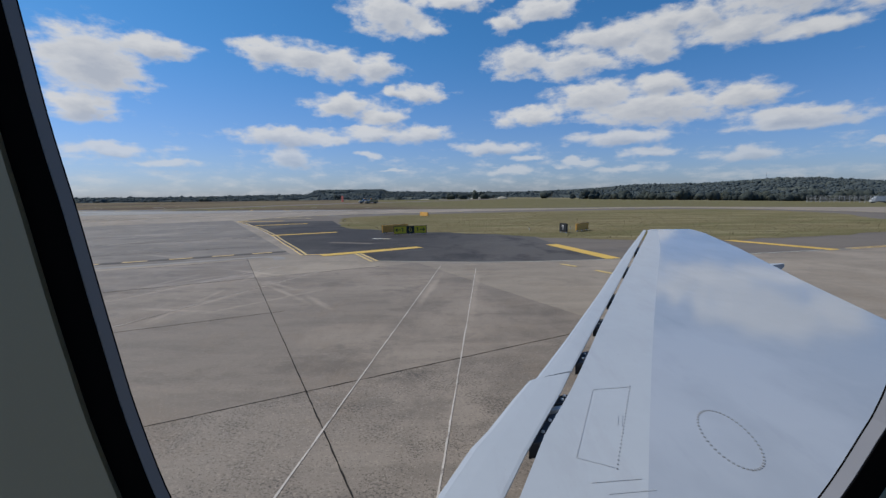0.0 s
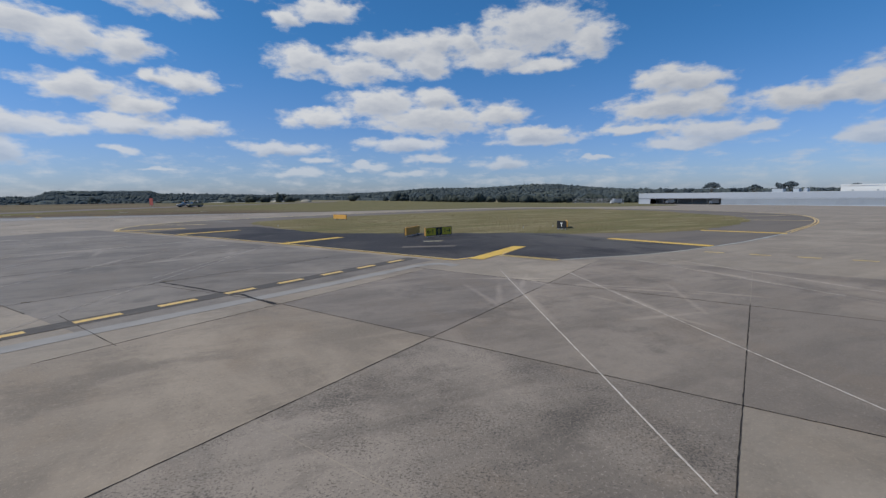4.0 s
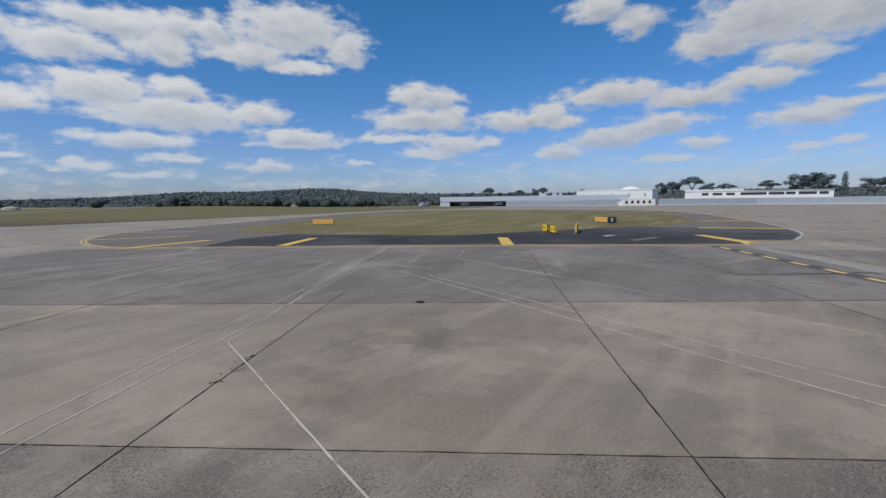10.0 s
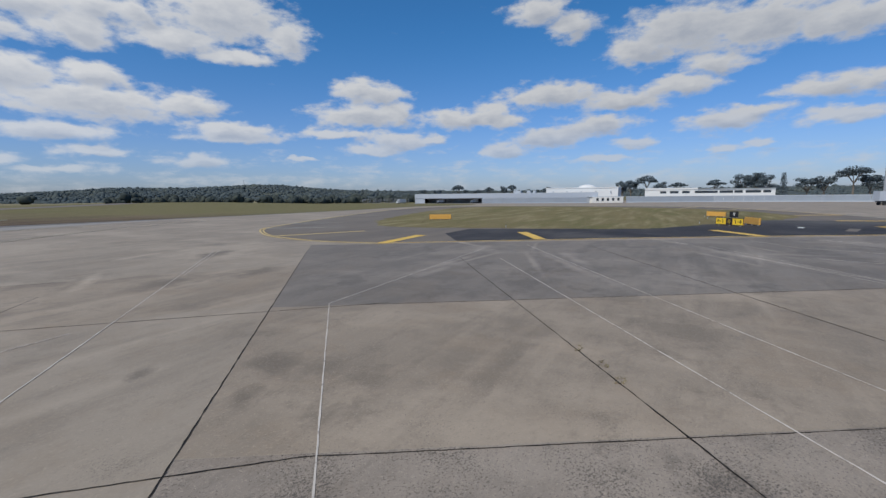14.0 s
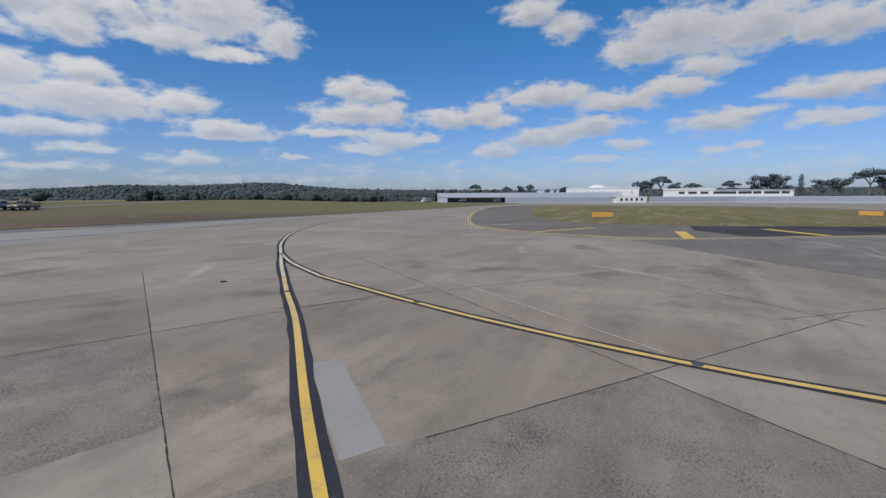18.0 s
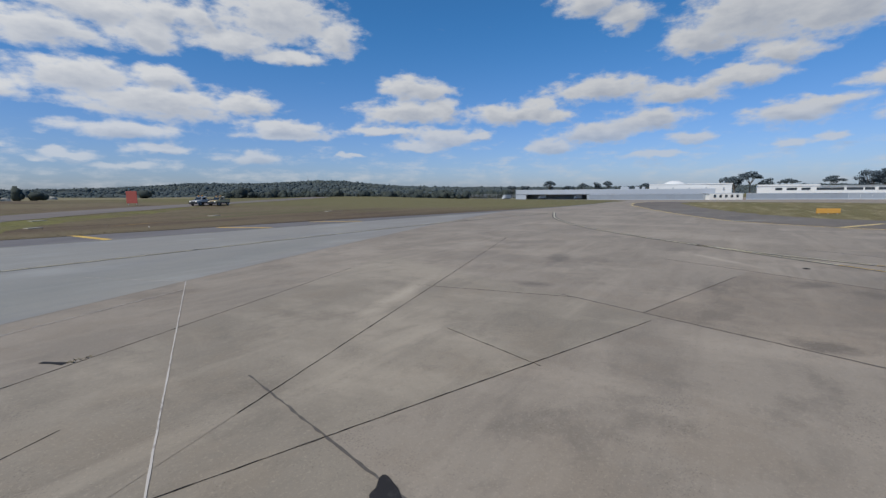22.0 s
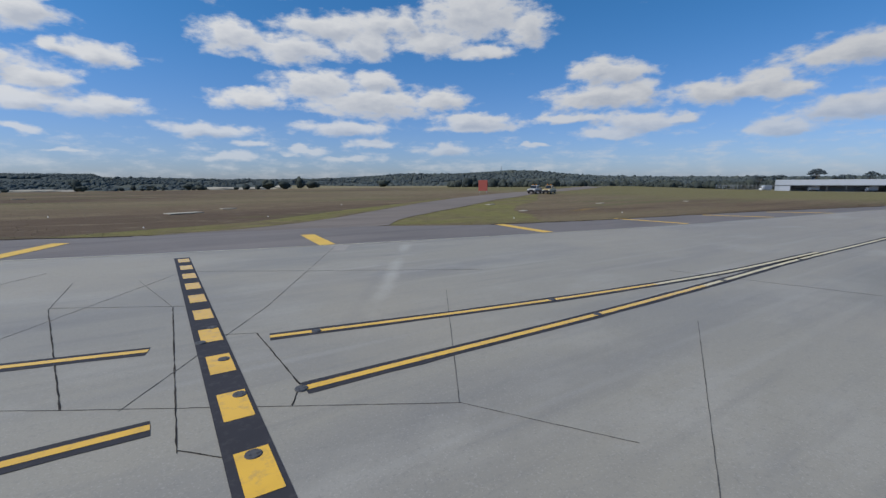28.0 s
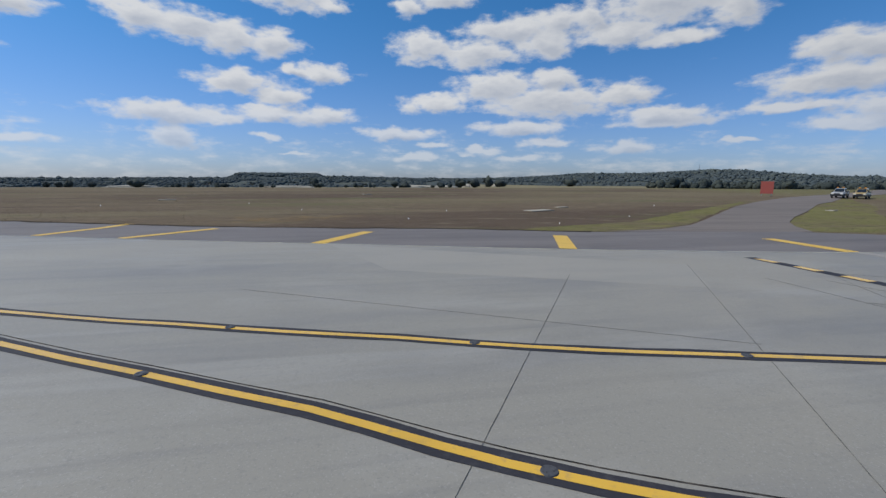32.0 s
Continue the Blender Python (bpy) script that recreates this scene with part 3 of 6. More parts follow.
def plain(name, color, rough=0.6, metal=0.0, spec=0.4, dirt=0.35, scale=1.2):
    p = Mat(name, color, rough, metal, spec)
    p.over(tuple(v * 0.68 for v in color), p.noise(scale, 5, 0.65), 0.46, 0.78, dirt)
    p.over(tuple(min(v * 1.12, 0.95) for v in color), p.noise(scale * 6, 3, 0.6), 0.55, 0.8, dirt)
    return p


# gum crowns, paler and bluer: the haze before them is mixed into the colour
leaf = Mat("haze_blued_leaf", (0.074, 0.096, 0.108), 0.9, spec=0.1)
leaf.over((0.112, 0.136, 0.146), leaf.island(), 0.3, 1.0, 0.9)
darkleaf = Mat("dark_scrub_leaf", (0.040, 0.049, 0.046), 0.9, spec=0.1)
darkleaf.over((0.070, 0.079, 0.064), darkleaf.island(), 0.35, 1.0, 0.9)
# far crowns: distance haze is put into the leaf colour as blue-grey
hazeleaf = Mat("haze_tinted_wood_leaf", (0.068, 0.084, 0.087), 0.95, spec=0.05)
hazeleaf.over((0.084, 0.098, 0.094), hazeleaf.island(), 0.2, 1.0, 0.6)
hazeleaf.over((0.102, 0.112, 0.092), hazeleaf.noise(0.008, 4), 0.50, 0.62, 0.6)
soil = plain("dark_turf_edge", (0.05, 0.041, 0.03), 1.0, spec=0.05, dirt=0.5, scale=1.5)
bark = plain("grey_bark", (0.16, 0.135, 0.11), 0.9)
# hillside under the far woods, with the same haze tint in its colour
hillsoil = Mat("haze_tinted_hillside", (0.066, 0.079, 0.078), 1.0, spec=0.05)
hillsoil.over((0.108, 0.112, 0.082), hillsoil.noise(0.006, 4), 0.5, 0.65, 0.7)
sand = plain("pale_quarry_sand", (0.34, 0.31, 0.245), 0.95)
whitewall = plain("white_metal_cladding", (0.39, 0.42, 0.46), 0.6, dirt=0.2, scale=0.15)
hallwhite = plain("bright_white_walling", (0.64, 0.64, 0.62), 0.6, dirt=0.12, scale=0.1)
creamwall = plain("cream_white_render", (0.76, 0.73, 0.66), 0.6, dirt=0.12, scale=0.1)
greywall = plain("grey_metal_cladding", (0.34, 0.37, 0.40), 0.6, dirt=0.3, scale=0.12)
fencegrey = plain("galvanised_sheet", (0.30, 0.33, 0.36), 0.55, 0.2, dirt=0.4, scale=0.2)
roofgrey = plain("pale_roof_sheet", (0.50, 0.53, 0.55), 0.5, dirt=0.3, scale=0.1)
columngrey = plain("shaded_steel_column", (0.12, 0.13, 0.14), 0.7)
inside = plain("dark_hangar_inside", (0.17, 0.18, 0.195), 0.9)
glassdark = plain("dark_window_glass", (0.03, 0.04, 0.05), 0.12, spec=0.6, dirt=0.2)
steel = plain("galvanised_steel", (0.36, 0.37, 0.38), 0.55, 0.5)
lampsteel = plain("inset_light_casting", (0.075, 0.075, 0.078), 0.6, 0.1, dirt=0.8, scale=14.0)
rubber = plain("tyre_rubber", (0.025, 0.025, 0.026), 0.8)
signyellow = plain("sign_yellow_face", (0.78, 0.52, 0.03), 0.5, dirt=0.25, scale=3)
signorange = plain("sign_orange_back", (0.62, 0.33, 0.07), 0.6, dirt=0.4, scale=3)
signblack = plain("sign_black_face", (0.018, 0.018, 0.02), 0.5)
signwhite = plain("sign_white_mark", (0.75, 0.75, 0.73), 0.5)
redboard = plain("red_board_paint", (0.33, 0.075, 0.055), 0.6, dirt=0.3)
carwhite = plain("white_car_paint", (0.70, 0.70, 0.69), 0.3, spec=0.5, dirt=0.15)
utegrey = plain("dusty_white_car_paint", (0.40, 0.395, 0.38), 0.35, spec=0.5, dirt=0.4)
caryellow = plain("tan_yellow_car_paint", (0.42, 0.31, 0.14), 0.3, spec=0.5, dirt=0.15)
carglass = plain("car_glass", (0.02, 0.025, 0.03), 0.08, spec=0.6, dirt=0.1)
lampmat = plain("lamp_glass", (0.8, 0.78, 0.7), 0.2, spec=0.5, dirt=0.1)
orangelamp = plain("amber_lamp", (0.75, 0.3, 0.03), 0.25, spec=0.5, dirt=0.1)

# ---- builders ----


def finish(name, bm, mat, parent=None, label="", smooth=False):
    me = bpy.data.meshes.new(name)
    bm.to_mesh(me)
    bm.free()
    me.materials.append(mat.m)
    if smooth:
        for f in me.polygons:
            f.use_smooth = True
    ob = new(name, me)
    if parent is not None:
        ob.parent = parent
    if label:
        ob["label"] = label
    return ob


def part(name, bm, mat, parent, label="", smooth=False):
    return finish(name, bm, mat, parent, label, smooth)


def box(bm, cx, cy, cz, sx, sy, sz, bevel=0.0, m=None):
    """A box by its centre and sizes, added to bm."""
    r = bmesh.ops.create_cube(bm, size=1.0, matrix=Matrix.Translation((cx, cy, cz)) @ Matrix.Diagonal((sx, sy, sz, 1)))
    if bevel:
        es = list({e for v in r["verts"] for e in v.link_edges})
        r2 = bmesh.ops.bevel(bm, geom=es, offset=bevel, segments=2, affect="EDGES", profile=0.6)
        vs = [v for v in r2["verts"]]
    else:
        vs = r["verts"]
    if m is not None:
        bmesh.ops.transform(bm, matrix=m, verts=vs)
    return vs


def boxed(cx, cy, cz, sx, sy, sz, bevel=0.0):
    bm = bmesh.new()
    box(bm, cx, cy, cz, sx, sy, sz, bevel)
    return bm


def tube(bm, p, q, r0, r1=None, n=8):
    p, q = Vector(p), Vector(q)
    d = q - p
    m = Matrix.Translation((p + q) / 2) @ d.to_track_quat("Z", "Y").to_matrix().to_4x4()
    bmesh.ops.create_cone(bm, cap_ends=True, segments=n, radius1=r0, radius2=r0 if r1 is None else r1, depth=d.length, matrix=m)


def thing(name, at, label, category, group="", turn=0.0, z=None):
    ob = new(name)
    ob.empty_display_size = 0.5
    ob.matrix_basis = pose(at[0], at[1], hgt(*at) if z is None else z, 0, 0, turn)
    return tagged(ob, label, category, group)


def clamp(v):
    return max(0.0, min(1.0, v))


def hgt(x, y):
    """The lie of the land: level round the taxiways, a low swell to the north, falling away to the east."""
    swell = 1.9 * clamp((y - 150) / 62) - 9.0 * clamp((y - 212) / 700)
    rise = 0.00879 * max(0.0, min(42.0, -0.7512 * (x + 98.0) + 0.6601 * (y - 104.0)))   # the ground climbs gently to the north-west
    return swell * (1 - clamp((x - 40) / 120)) - 4.0 * clamp((x - 60) / 230) + rise


CREASE_X, CREASE_Y = (40.0, 60.0, 160.0, 290.0), (150.0, 212.0, 912.0)


def sheet(name, pts, z, mat, parent=None, label=""):
    """A level patch of paving or grass, laid over the land."""
    bm = bmesh.new()
    bm.faces.new([bm.verts.new((x, y, 0)) for x, y in pts])
    for k in CREASE_X:
        bmesh.ops.bisect_plane(bm, geom=bm.verts[:] + bm.edges[:] + bm.faces[:], plane_co=(k, 0, 0), plane_no=(1, 0, 0))
    for k in CREASE_Y:
        bmesh.ops.bisect_plane(bm, geom=bm.verts[:] + bm.edges[:] + bm.faces[:], plane_co=(0, k, 0), plane_no=(0, 1, 0))
    for k in (0.0, 42.0):
        bmesh.ops.bisect_plane(bm, geom=bm.verts[:] + bm.edges[:] + bm.faces[:], plane_co=(-98.0 - 0.7512 * k, 104.0 + 0.6601 * k, 0), plane_no=(-0.7512, 0.6601, 0))
    bmesh.ops.triangulate(bm, faces=bm.faces[:])
    bmesh.ops.recalc_face_normals(bm, faces=bm.faces[:])
    if sum(f.normal.z for f in bm.faces) < 0:
        bmesh.ops.reverse_faces(bm, faces=bm.faces[:])
    for v in bm.verts:
        v.co.z = hgt(v.co.x, v.co.y) + z
    return finish(name, bm, mat, parent, label)


def strip(name, pts, width, z, mat, parent, label="", ragged=0.0, seed=0):
    """A painted or poured line along a polyline, 3 mm thick at its sides."""
    rnd = random.Random(seed + len(pts))
    pts = [Vector((x, y, 0)) for x, y in pts]
    bm = bmesh.new()
    rows = []
    n = len(pts)
    for i, p in enumerate(pts):
        d = (pts[min(i + 1, n - 1)] - pts[max(i - 1, 0)]).normalized()
        s = Vector((-d.y, d.x, 0)) * width / 2
        a = p + s * (1 + rnd.uniform(-ragged, ragged))
        b = p - s * (1 + rnd.uniform(-ragged, ragged))
        top = [bm.verts.new((q.x, q.y, hgt(q.x, q.y) + z)) for q in (a, b)]
        low = [bm.verts.new((q.x, q.y, hgt(q.x, q.y) + z - 0.003)) for q in (a, b)]
        rows.append((top[0], top[1], low[0], low[1]))
    for r, s in zip(rows, rows[1:]):
        bm.faces.new((r[0], r[1], s[1], s[0]))
        bm.faces.new((r[0], s[0], s[2], r[2]))
        bm.faces.new((r[1], r[3], s[3], s[1]))
    bmesh.ops.recalc_face_normals(bm, faces=bm.faces[:])
    if sum(f.normal.z for f in bm.faces) < 0:
        bmesh.ops.reverse_faces(bm, faces=bm.faces[:])
    return finish(name, bm, mat, parent, label)


def smooth_line(pts, step=1.0):
    """A Catmull-Rom curve through the points."""
    P = [Vector((x, y)) for x, y in pts]
    P = [P[0] * 2 - P[1]] + P + [P[-1] * 2 - P[-2]]
    out = []
    for a, b, c, d in zip(P, P[1:], P[2:], P[3:]):
        k = max(1, int((c - b).length / step))
        for i in range(k):
            t = i / k
            q = 0.5 * ((2 * b) + (c - a) * t + (2 * a - 5 * b + 4 * c - d) * t * t + (3 * b - a - 3 * c + d) * t ** 3)
            out.append((q.x, q.y))
    out.append((P[-2].x, P[-2].y))
    return out


def wander(p, q, step=0.6, amp=0.012, seed=1):
    """A nearly straight line with small wobbles, as a joint has."""
    a, b = Vector(p), Vector(q)
    d = b - a
    n = max(2, int(d.length / step))
    s = Vector((-d.y, d.x)).normalized()
    rnd = random.Random(seed * 7919 + int(a.x * 13 + a.y * 29))
    return [tuple(a + d * i / n + s * rnd.uniform(-amp, amp)) for i in range(n + 1)]



def ragged_edge(pts, step=0.8, amp=0.55):
    """A closed outline of turf: the same way round, with bites and tongues."""
    out = []
    for (x0, y0), (x1, y1) in zip(pts, pts[1:] + pts[:1]):
        n = max(1, int(math.hypot(x1 - x0, y1 - y0) / step))
        for i in range(n):
            x, y = x0 + (x1 - x0) * i / n, y0 + (y1 - y0) * i / n
            v = Vector((x * 0.4, y * 0.4, 3))
            w = Vector((x * 1.7, y * 1.7, 7))
            out.append((x + amp * (noise.noise(v) + 0.45 * noise.noise(w)), y + amp * (noise.noise(v + Vector((9, 5, 1))) + 0.45 * noise.noise(w + Vector((4, 2, 8))))))
    return out


# ---- the ground ----
bm = bmesh.new()
gx = (-4500, -2000, -900, -400, -200, -100, -40, 0, 40, 60, 100, 160, 220, 290, 420, 700, 1500, 4500)
gy = (-4500, -1500, -500, -200, -60, 40, 110, 150, 170, 190, 212, 260, 340, 500, 700, 912, 1600, 2600, 4500)
grid = [[bm.verts.new((x, y, hgt(x, y) - 0.03)) for y in gy] for x in gx]
for i in range(len(gx) - 1):
    for j in range(len(gy) - 1):
        bm.faces.new((grid[i][j], grid[i + 1][j], grid[i + 1][j + 1], grid[i][j + 1]))
for k in (0.0, 42.0):
    bmesh.ops.bisect_plane(bm, geom=bm.verts[:] + bm.edges[:] + bm.faces[:], plane_co=(-98.0 - 0.7512 * k, 104.0 + 0.6601 * k, 0), plane_no=(-0.7512, 0.6601, 0))
bmesh.ops.triangulate(bm, faces=bm.faces[:])
for v in bm.verts:
    v.co.z = hgt(v.co.x, v.co.y) - 0.03
ground = tagged(finish("ground", bm, field), "dry brown-green airfield grass reaching to the wooded horizon", "ground", kind="structure")

INNER = [(-260, 186), (-200, 166), (-170, 155.5), (-142.3, 145.3), (-133.1, 141.7), (-125, 138.9), (-112.4, 135.0), (-98, 131.8), (-83.5, 129.5), (-68.2, 127.1), (-54, 125.6),
         (-40, 124.0), (-14, 120.5), (5, 118.0), (30, 116.5), (60, 116.5), (110, 122), (170, 143), (215, 172), (236, 200)]
apron = tagged(sheet("apron", [(-260, -220)] + INNER + [(262, 245), (330, 245), (420, 60), (420, -220)], 0.0, concrete),
               "brown-grey weathered concrete apron with dark joints", "apron", kind="structure")
TAXI_EDGE = [(-260, 51.5), (-87.8, 101.3), (-82.5, 102.9), (-79.5, 103.8), (-75.4, 105.1), (-71.5, 106.3), (-65.6, 108.0), (-57.5, 110.2), (-43.5, 113.9), (-26.4, 117.8), (-14, 119.9)]
taxiway = tagged(sheet("taxiway", TAXI_EDGE + INNER[::-1][7:], 0.005, greyway), "pale grey concrete taxiway with sealed joints", "taxiway", kind="structure")

# north shoulder beside the taxiway
OUTER_LINE = [(-260, 194), (-200, 174.5), (-170, 163.5), (-148.6, 155), (-128, 148.1), (-116.5, 145.2), (-105.5, 142), (-98.6, 142.2), (-91.2, 140.4), (-83.3, 136.6), (-72.9, 134.6), (-62.5, 133), (-45, 130.2),
         (-20, 124.5), (5, 119.6), (30, 117.6), (60, 117.4)]
OUTER = [(x, y + 0.35 * noise.noise(Vector((x * 0.5, 0, 0))) + 0.2 * noise.noise(Vector((x * 1.9, 3, 0)))) for x, y in smooth_line(OUTER_LINE, 1.2)]
shoulder = tagged(sheet("shoulder", INNER[:16] + OUTER[::-1], 0.010, roadtarmac), "dark grey asphalt shoulder with yellow stripes", "shoulder", kind="structure")
ROAD_L = [(-105.5, 142.2), (-100, 143.2), (-95.2, 145.8), (-86.0, 153.2), (-72.5, 163.8), (-59, 172.6), (-43, 181.7), (-25, 189.5), (-8, 196.5), (25, 212)]
ROAD_R = [(28, 206), (-4, 191.5), (-20, 185.5), (-30.8, 181.0), (-46.5, 171.1), (-55.2, 166.6), (-69.8, 156.5), (-77.8, 151.4), (-83.6, 147.0), (-87, 143.6), (-89.5, 140.2)]
road = tagged(sheet("access_road", ROAD_L + ROAD_R, 0.014, roadpale), "grey asphalt access road across the grass", "road", kind="structure")
tagged(sheet("grass_verge", ragged_edge([(-89, 141), (-83.2, 137.4), (-79, 137.2), (-76, 136.4), (-73.8, 139.4), (-70.5, 143), (-69, 147.4), (-66, 150.4), (-62, 154.6), (-57, 158.0), (-51, 161.6), (-42.5, 169.4), (-33.5, 178.0), (-31, 180.3)] + ROAD_R[4:-1]), -0.020, verge),
                "short green grass between road and shoulder", "grass", kind="structure")
tagged(sheet("grass_edge", ragged_edge([(-105.4, 142.5), (-112, 144.2), (-106, 146.4), (-98.4, 149.2), (-88.2, 156.1), (-74, 165.2), (-60.5, 173.2), (-72.5, 164.2), (-86.0, 153.7), (-95.2, 146.3), (-100, 143.7)], 0.8, 0.4), -0.020, verge),
                    "green fringe of grass along the asphalt", "grass", kind="structure")

strip("turf_edge", [p for p in OUTER if -200 < p[0] < -105.5], 0.34, 0.03, soil, ground, ragged=0.7, seed=2)
strip("turf_edge", [p for p in OUTER if -83 < p[0] < -20], 0.34, 0.03, soil, ground, ragged=0.7, seed=3)

sheet("concrete_slab", [(-124.26, 138.44), (-108.94, 130.30), (-111.24, 126.53), (-121.70, 131.11)], 0.0075, paleway, taxiway, "paler concrete slab")

# the island between the two taxiways
EDGE = [(-31.2, 66.8), (-28, 62), (-24.2, 55.6), (-21.6, 51.5), (-18.6, 46), (-16.3, 41.8), (-13, 35.2), (-10.7, 30.8), (-8.7, 26.8)]
TIP = [(-8.7, 26.8), (-5.2, 27.4), (-3.6, 23.9), (2.3, 23.0), (6.6, 23.2), (14, 24.2), (24.9, 26.6), (41.4, 31.7), (55.5, 38.5), (66, 46.5), (70, 54)]
WEST = [(45, 109.3), (31, 107.4), (20, 104.6), (7, 100.4), (-4, 96.4), (-14, 92.4), (-19.5, 89.9), (-24.0, 87.4), (-27.6, 83.2), (-30.2, 78.6), (-31.6, 72.2), (-31.2, 66.8)]
island_pave = tagged(sheet("island_shoulder", EDGE + TIP[1:] + [(76, 66), (78, 82), (70, 98), (58, 107)] + WEST[:-1], 0.010, oldtarmac),
                     "grey asphalt shoulder round a grass island", "shoulder", kind="structure")
tagged(sheet("dark_asphalt", [(-28.0, 61.9), (-24.2, 55.6), (-21.6, 51.5), (-18.6, 46), (-16.3, 41.8), (-13, 35.2), (-10.7, 30.8), (-8.6, 27.0), (-5.3, 27.6), (-3.7, 24.1), (2.3, 23.2), (6.6, 23.4), (9.5, 23.9),
                          (8, 31), (7.6, 38), (3.0, 41), (-5.0, 47), (-13.5, 57), (-16.5, 66), (-22, 66)], 0.014, tarmac),
                   "nearly black newly laid asphalt patch", "shoulder", kind="structure")
GRASS = [(20, 32.6), (13.7, 33.6), (7.9, 36.8), (3.4, 40.2), (-4.9, 45.6), (-9.4, 48.6), (-13, 55.8), (-15.2, 66), (-16.6, 74), (-14.5, 79), (-8, 83.5), (1, 87.3), (15, 91.6), (35, 96.3), (50, 98), (60, 94), (65, 84), (63, 70), (57, 60), (50, 46), (40, 38.5), (30, 34.5)]
LAWN = [(x + 0.9 * noise.noise(Vector((x * 0.35, y * 0.35, 0))) + 0.35 * noise.noise(Vector((x * 1.3, y * 1.3, 4))), y + 0.9 * noise.noise(Vector((x * 0.35, y * 0.35, 9))) + 0.35 * noise.noise(Vector((x * 1.3, y * 1.3, 2))))
        for x, y in smooth_line(GRASS + GRASS[:1], 0.8)[:-1]]
island = tagged(sheet("grass_island", LAWN, 0.022, lawn), "mown olive-green grass island with dry patches", "grass", kind="structure")

# ---- markings: yellow edge lines ----


def yline(pts, width=0.15, mat=None, z=0.018, parent=None, name="yellow_line", label=""):
    return strip(name, pts, width, z, mat or oldyellow, parent or apron, label)


def offset(pts, d):
    out = []
    n = len(pts)
    for i in range(n):
        a, b = Vector(pts[max(i - 1, 0)]), Vector(pts[min(i + 1, n - 1)])
        t = (b - a).normalized()
        out.append((pts[i][0] - t.y * d, pts[i][1] + t.x * d))
    return out


for d in (0.0, 0.32):
    yline(offset(smooth_line(EDGE, 2.0), d), 0.15, yellow if d == 0 else oldyellow)
    yline(offset(smooth_line(WEST, 1.0), d), 0.15)
    yline(offset([(-3.6, 23.9), (-5.2, 27.4)], d), 0.15)
    yline(offset(smooth_line([(24.9, 26.6), (41.4, 31.7), (55.5, 38.5), (66, 46.5), (70, 54), (76, 66), (78, 82), (70, 98), (58, 107), (45, 109.3)], 2.0), d), 0.15, dashyellow)
yline([(-8.7, 26.8), (-5.2, 27.4), (-1.6, 30.0)], 0.34, yellow, 0.022)
yline(smooth_line([(-3.6, 23.9), (2.3, 23.0), (6.6, 23.2), (14, 24.2), (24.9, 26.6)], 1.5), 0.16, palepaint)


def stripe(x0, y0, x1, y1, width=0.9, mat=None, z=0.024, parent=None):
    return strip("shoulder_stripe", wander((x0, y0), (x1, y1), 0.7, 0.006), width, z, mat or stripeyellow, parent or island_pave)


for s in ((-16.1, 41.25, -10.7, 44.4), (-24.1, 56.7, -18.4, 59.9), (-31.1, 66.7, -24.2, 67.2), (-1.6, 30.3, -7.4, 26.5)):
    stripe(*s)
stripe(7.7, 31.0, 9.3, 23.7)
stripe(21.0, 32.2, 23.6, 26.2)
stripe(-29.6, 79.1, -22.3, 74.8, 0.5, oldyellow)
stripe(-23.2, 87.4, -18.6, 80.6, 0.4, palepaint)
stripe(-15.6, 91.9, -12.0, 86.0, 0.4, palepaint)
stripe(-7.2, 94.6, -3.8, 89.8, 0.4, palepaint)
stripe(3.0, 98.6, 6.5, 93.0, 0.4, palepaint)
stripe(17.0, 103.4, 20.5, 94.6, 0.3, palepaint)
stripe(41.0, 40.2, 46.0, 34.2, 0.4, oldyellow)
stripe(52.0, 46.0, 60.0, 42.0, 0.4, oldyellow)

sheet("paint_patch", [(-6.0, 36.8), (-4.5, 36.4), (-4.35, 36.9), (-5.85, 37.3)], 0.019, palepaint, island_pave, "faded pale paint patch")
sheet("asphalt_repair", [(-9.0, 33.9), (-5.4, 32.6), (-5.0, 33.3), (-8.6, 34.6)], 0.018, oldtarmac, island_pave, "paler grey asphalt repair")

# north shoulder: edge line and diagonal stripes
yline(smooth_line(INNER[1:15], 3.0), 0.16, palepaint, 0.020, taxiway)
for s, w in (((-142.0, 145.6, -139.6, 152.2), 0.7), ((-136.3, 143.2, -132.4, 148.0), 0.75), ((-124.9, 138.9, -121.9, 144.2), 0.85), ((-112.0, 135.1, -109.8, 140.4), 0.9),
             ((-97.5, 131.9, -97.0, 137.2), 0.9), ((-82.3, 129.7, -81.4, 136.0), 0.9), ((-67.8, 127.5, -68.0, 134.4), 0.6), ((-54.5, 126.0, -56.8, 131.6), 0.6), ((-43.0, 124.6, -46.5, 129.6), 0.6),
             ((-156.5, 150.6, -156.0, 157.4), 0.7)):
    stripe(*s, width=w, mat=stripeyellow, parent=shoulder)

# holding position: black band with yellow dashes, first stand
strip("black_band", [(-31.0, 17.3), (-10.3, 28.75)], 0.78, 0.012, bandgrey, apron)
d = Vector((-10.3, 28.75)) - Vector((-31.0, 17.3))
d.normalize()
for k in range(10):
    a = Vector((-11.6, 28.05)) - d * (k * 2.25 + 0.6)
    b = a + d * 1.2
    strip("yellow_dash", [tuple(a), tuple(b)], 0.30, 0.018, dashyellow, apron)
for a, b in (((6.0, 22.1), (6.5, 21.2)), ((7.05, 20.1), (7.5, 19.2)), ((8.1, 18.2), (8.5, 17.3)), ((9.1, 16.2), (9.5, 15.3))):
    strip("yellow_dash", [a, b], 0.24, 0.016, oldyellow, apron)

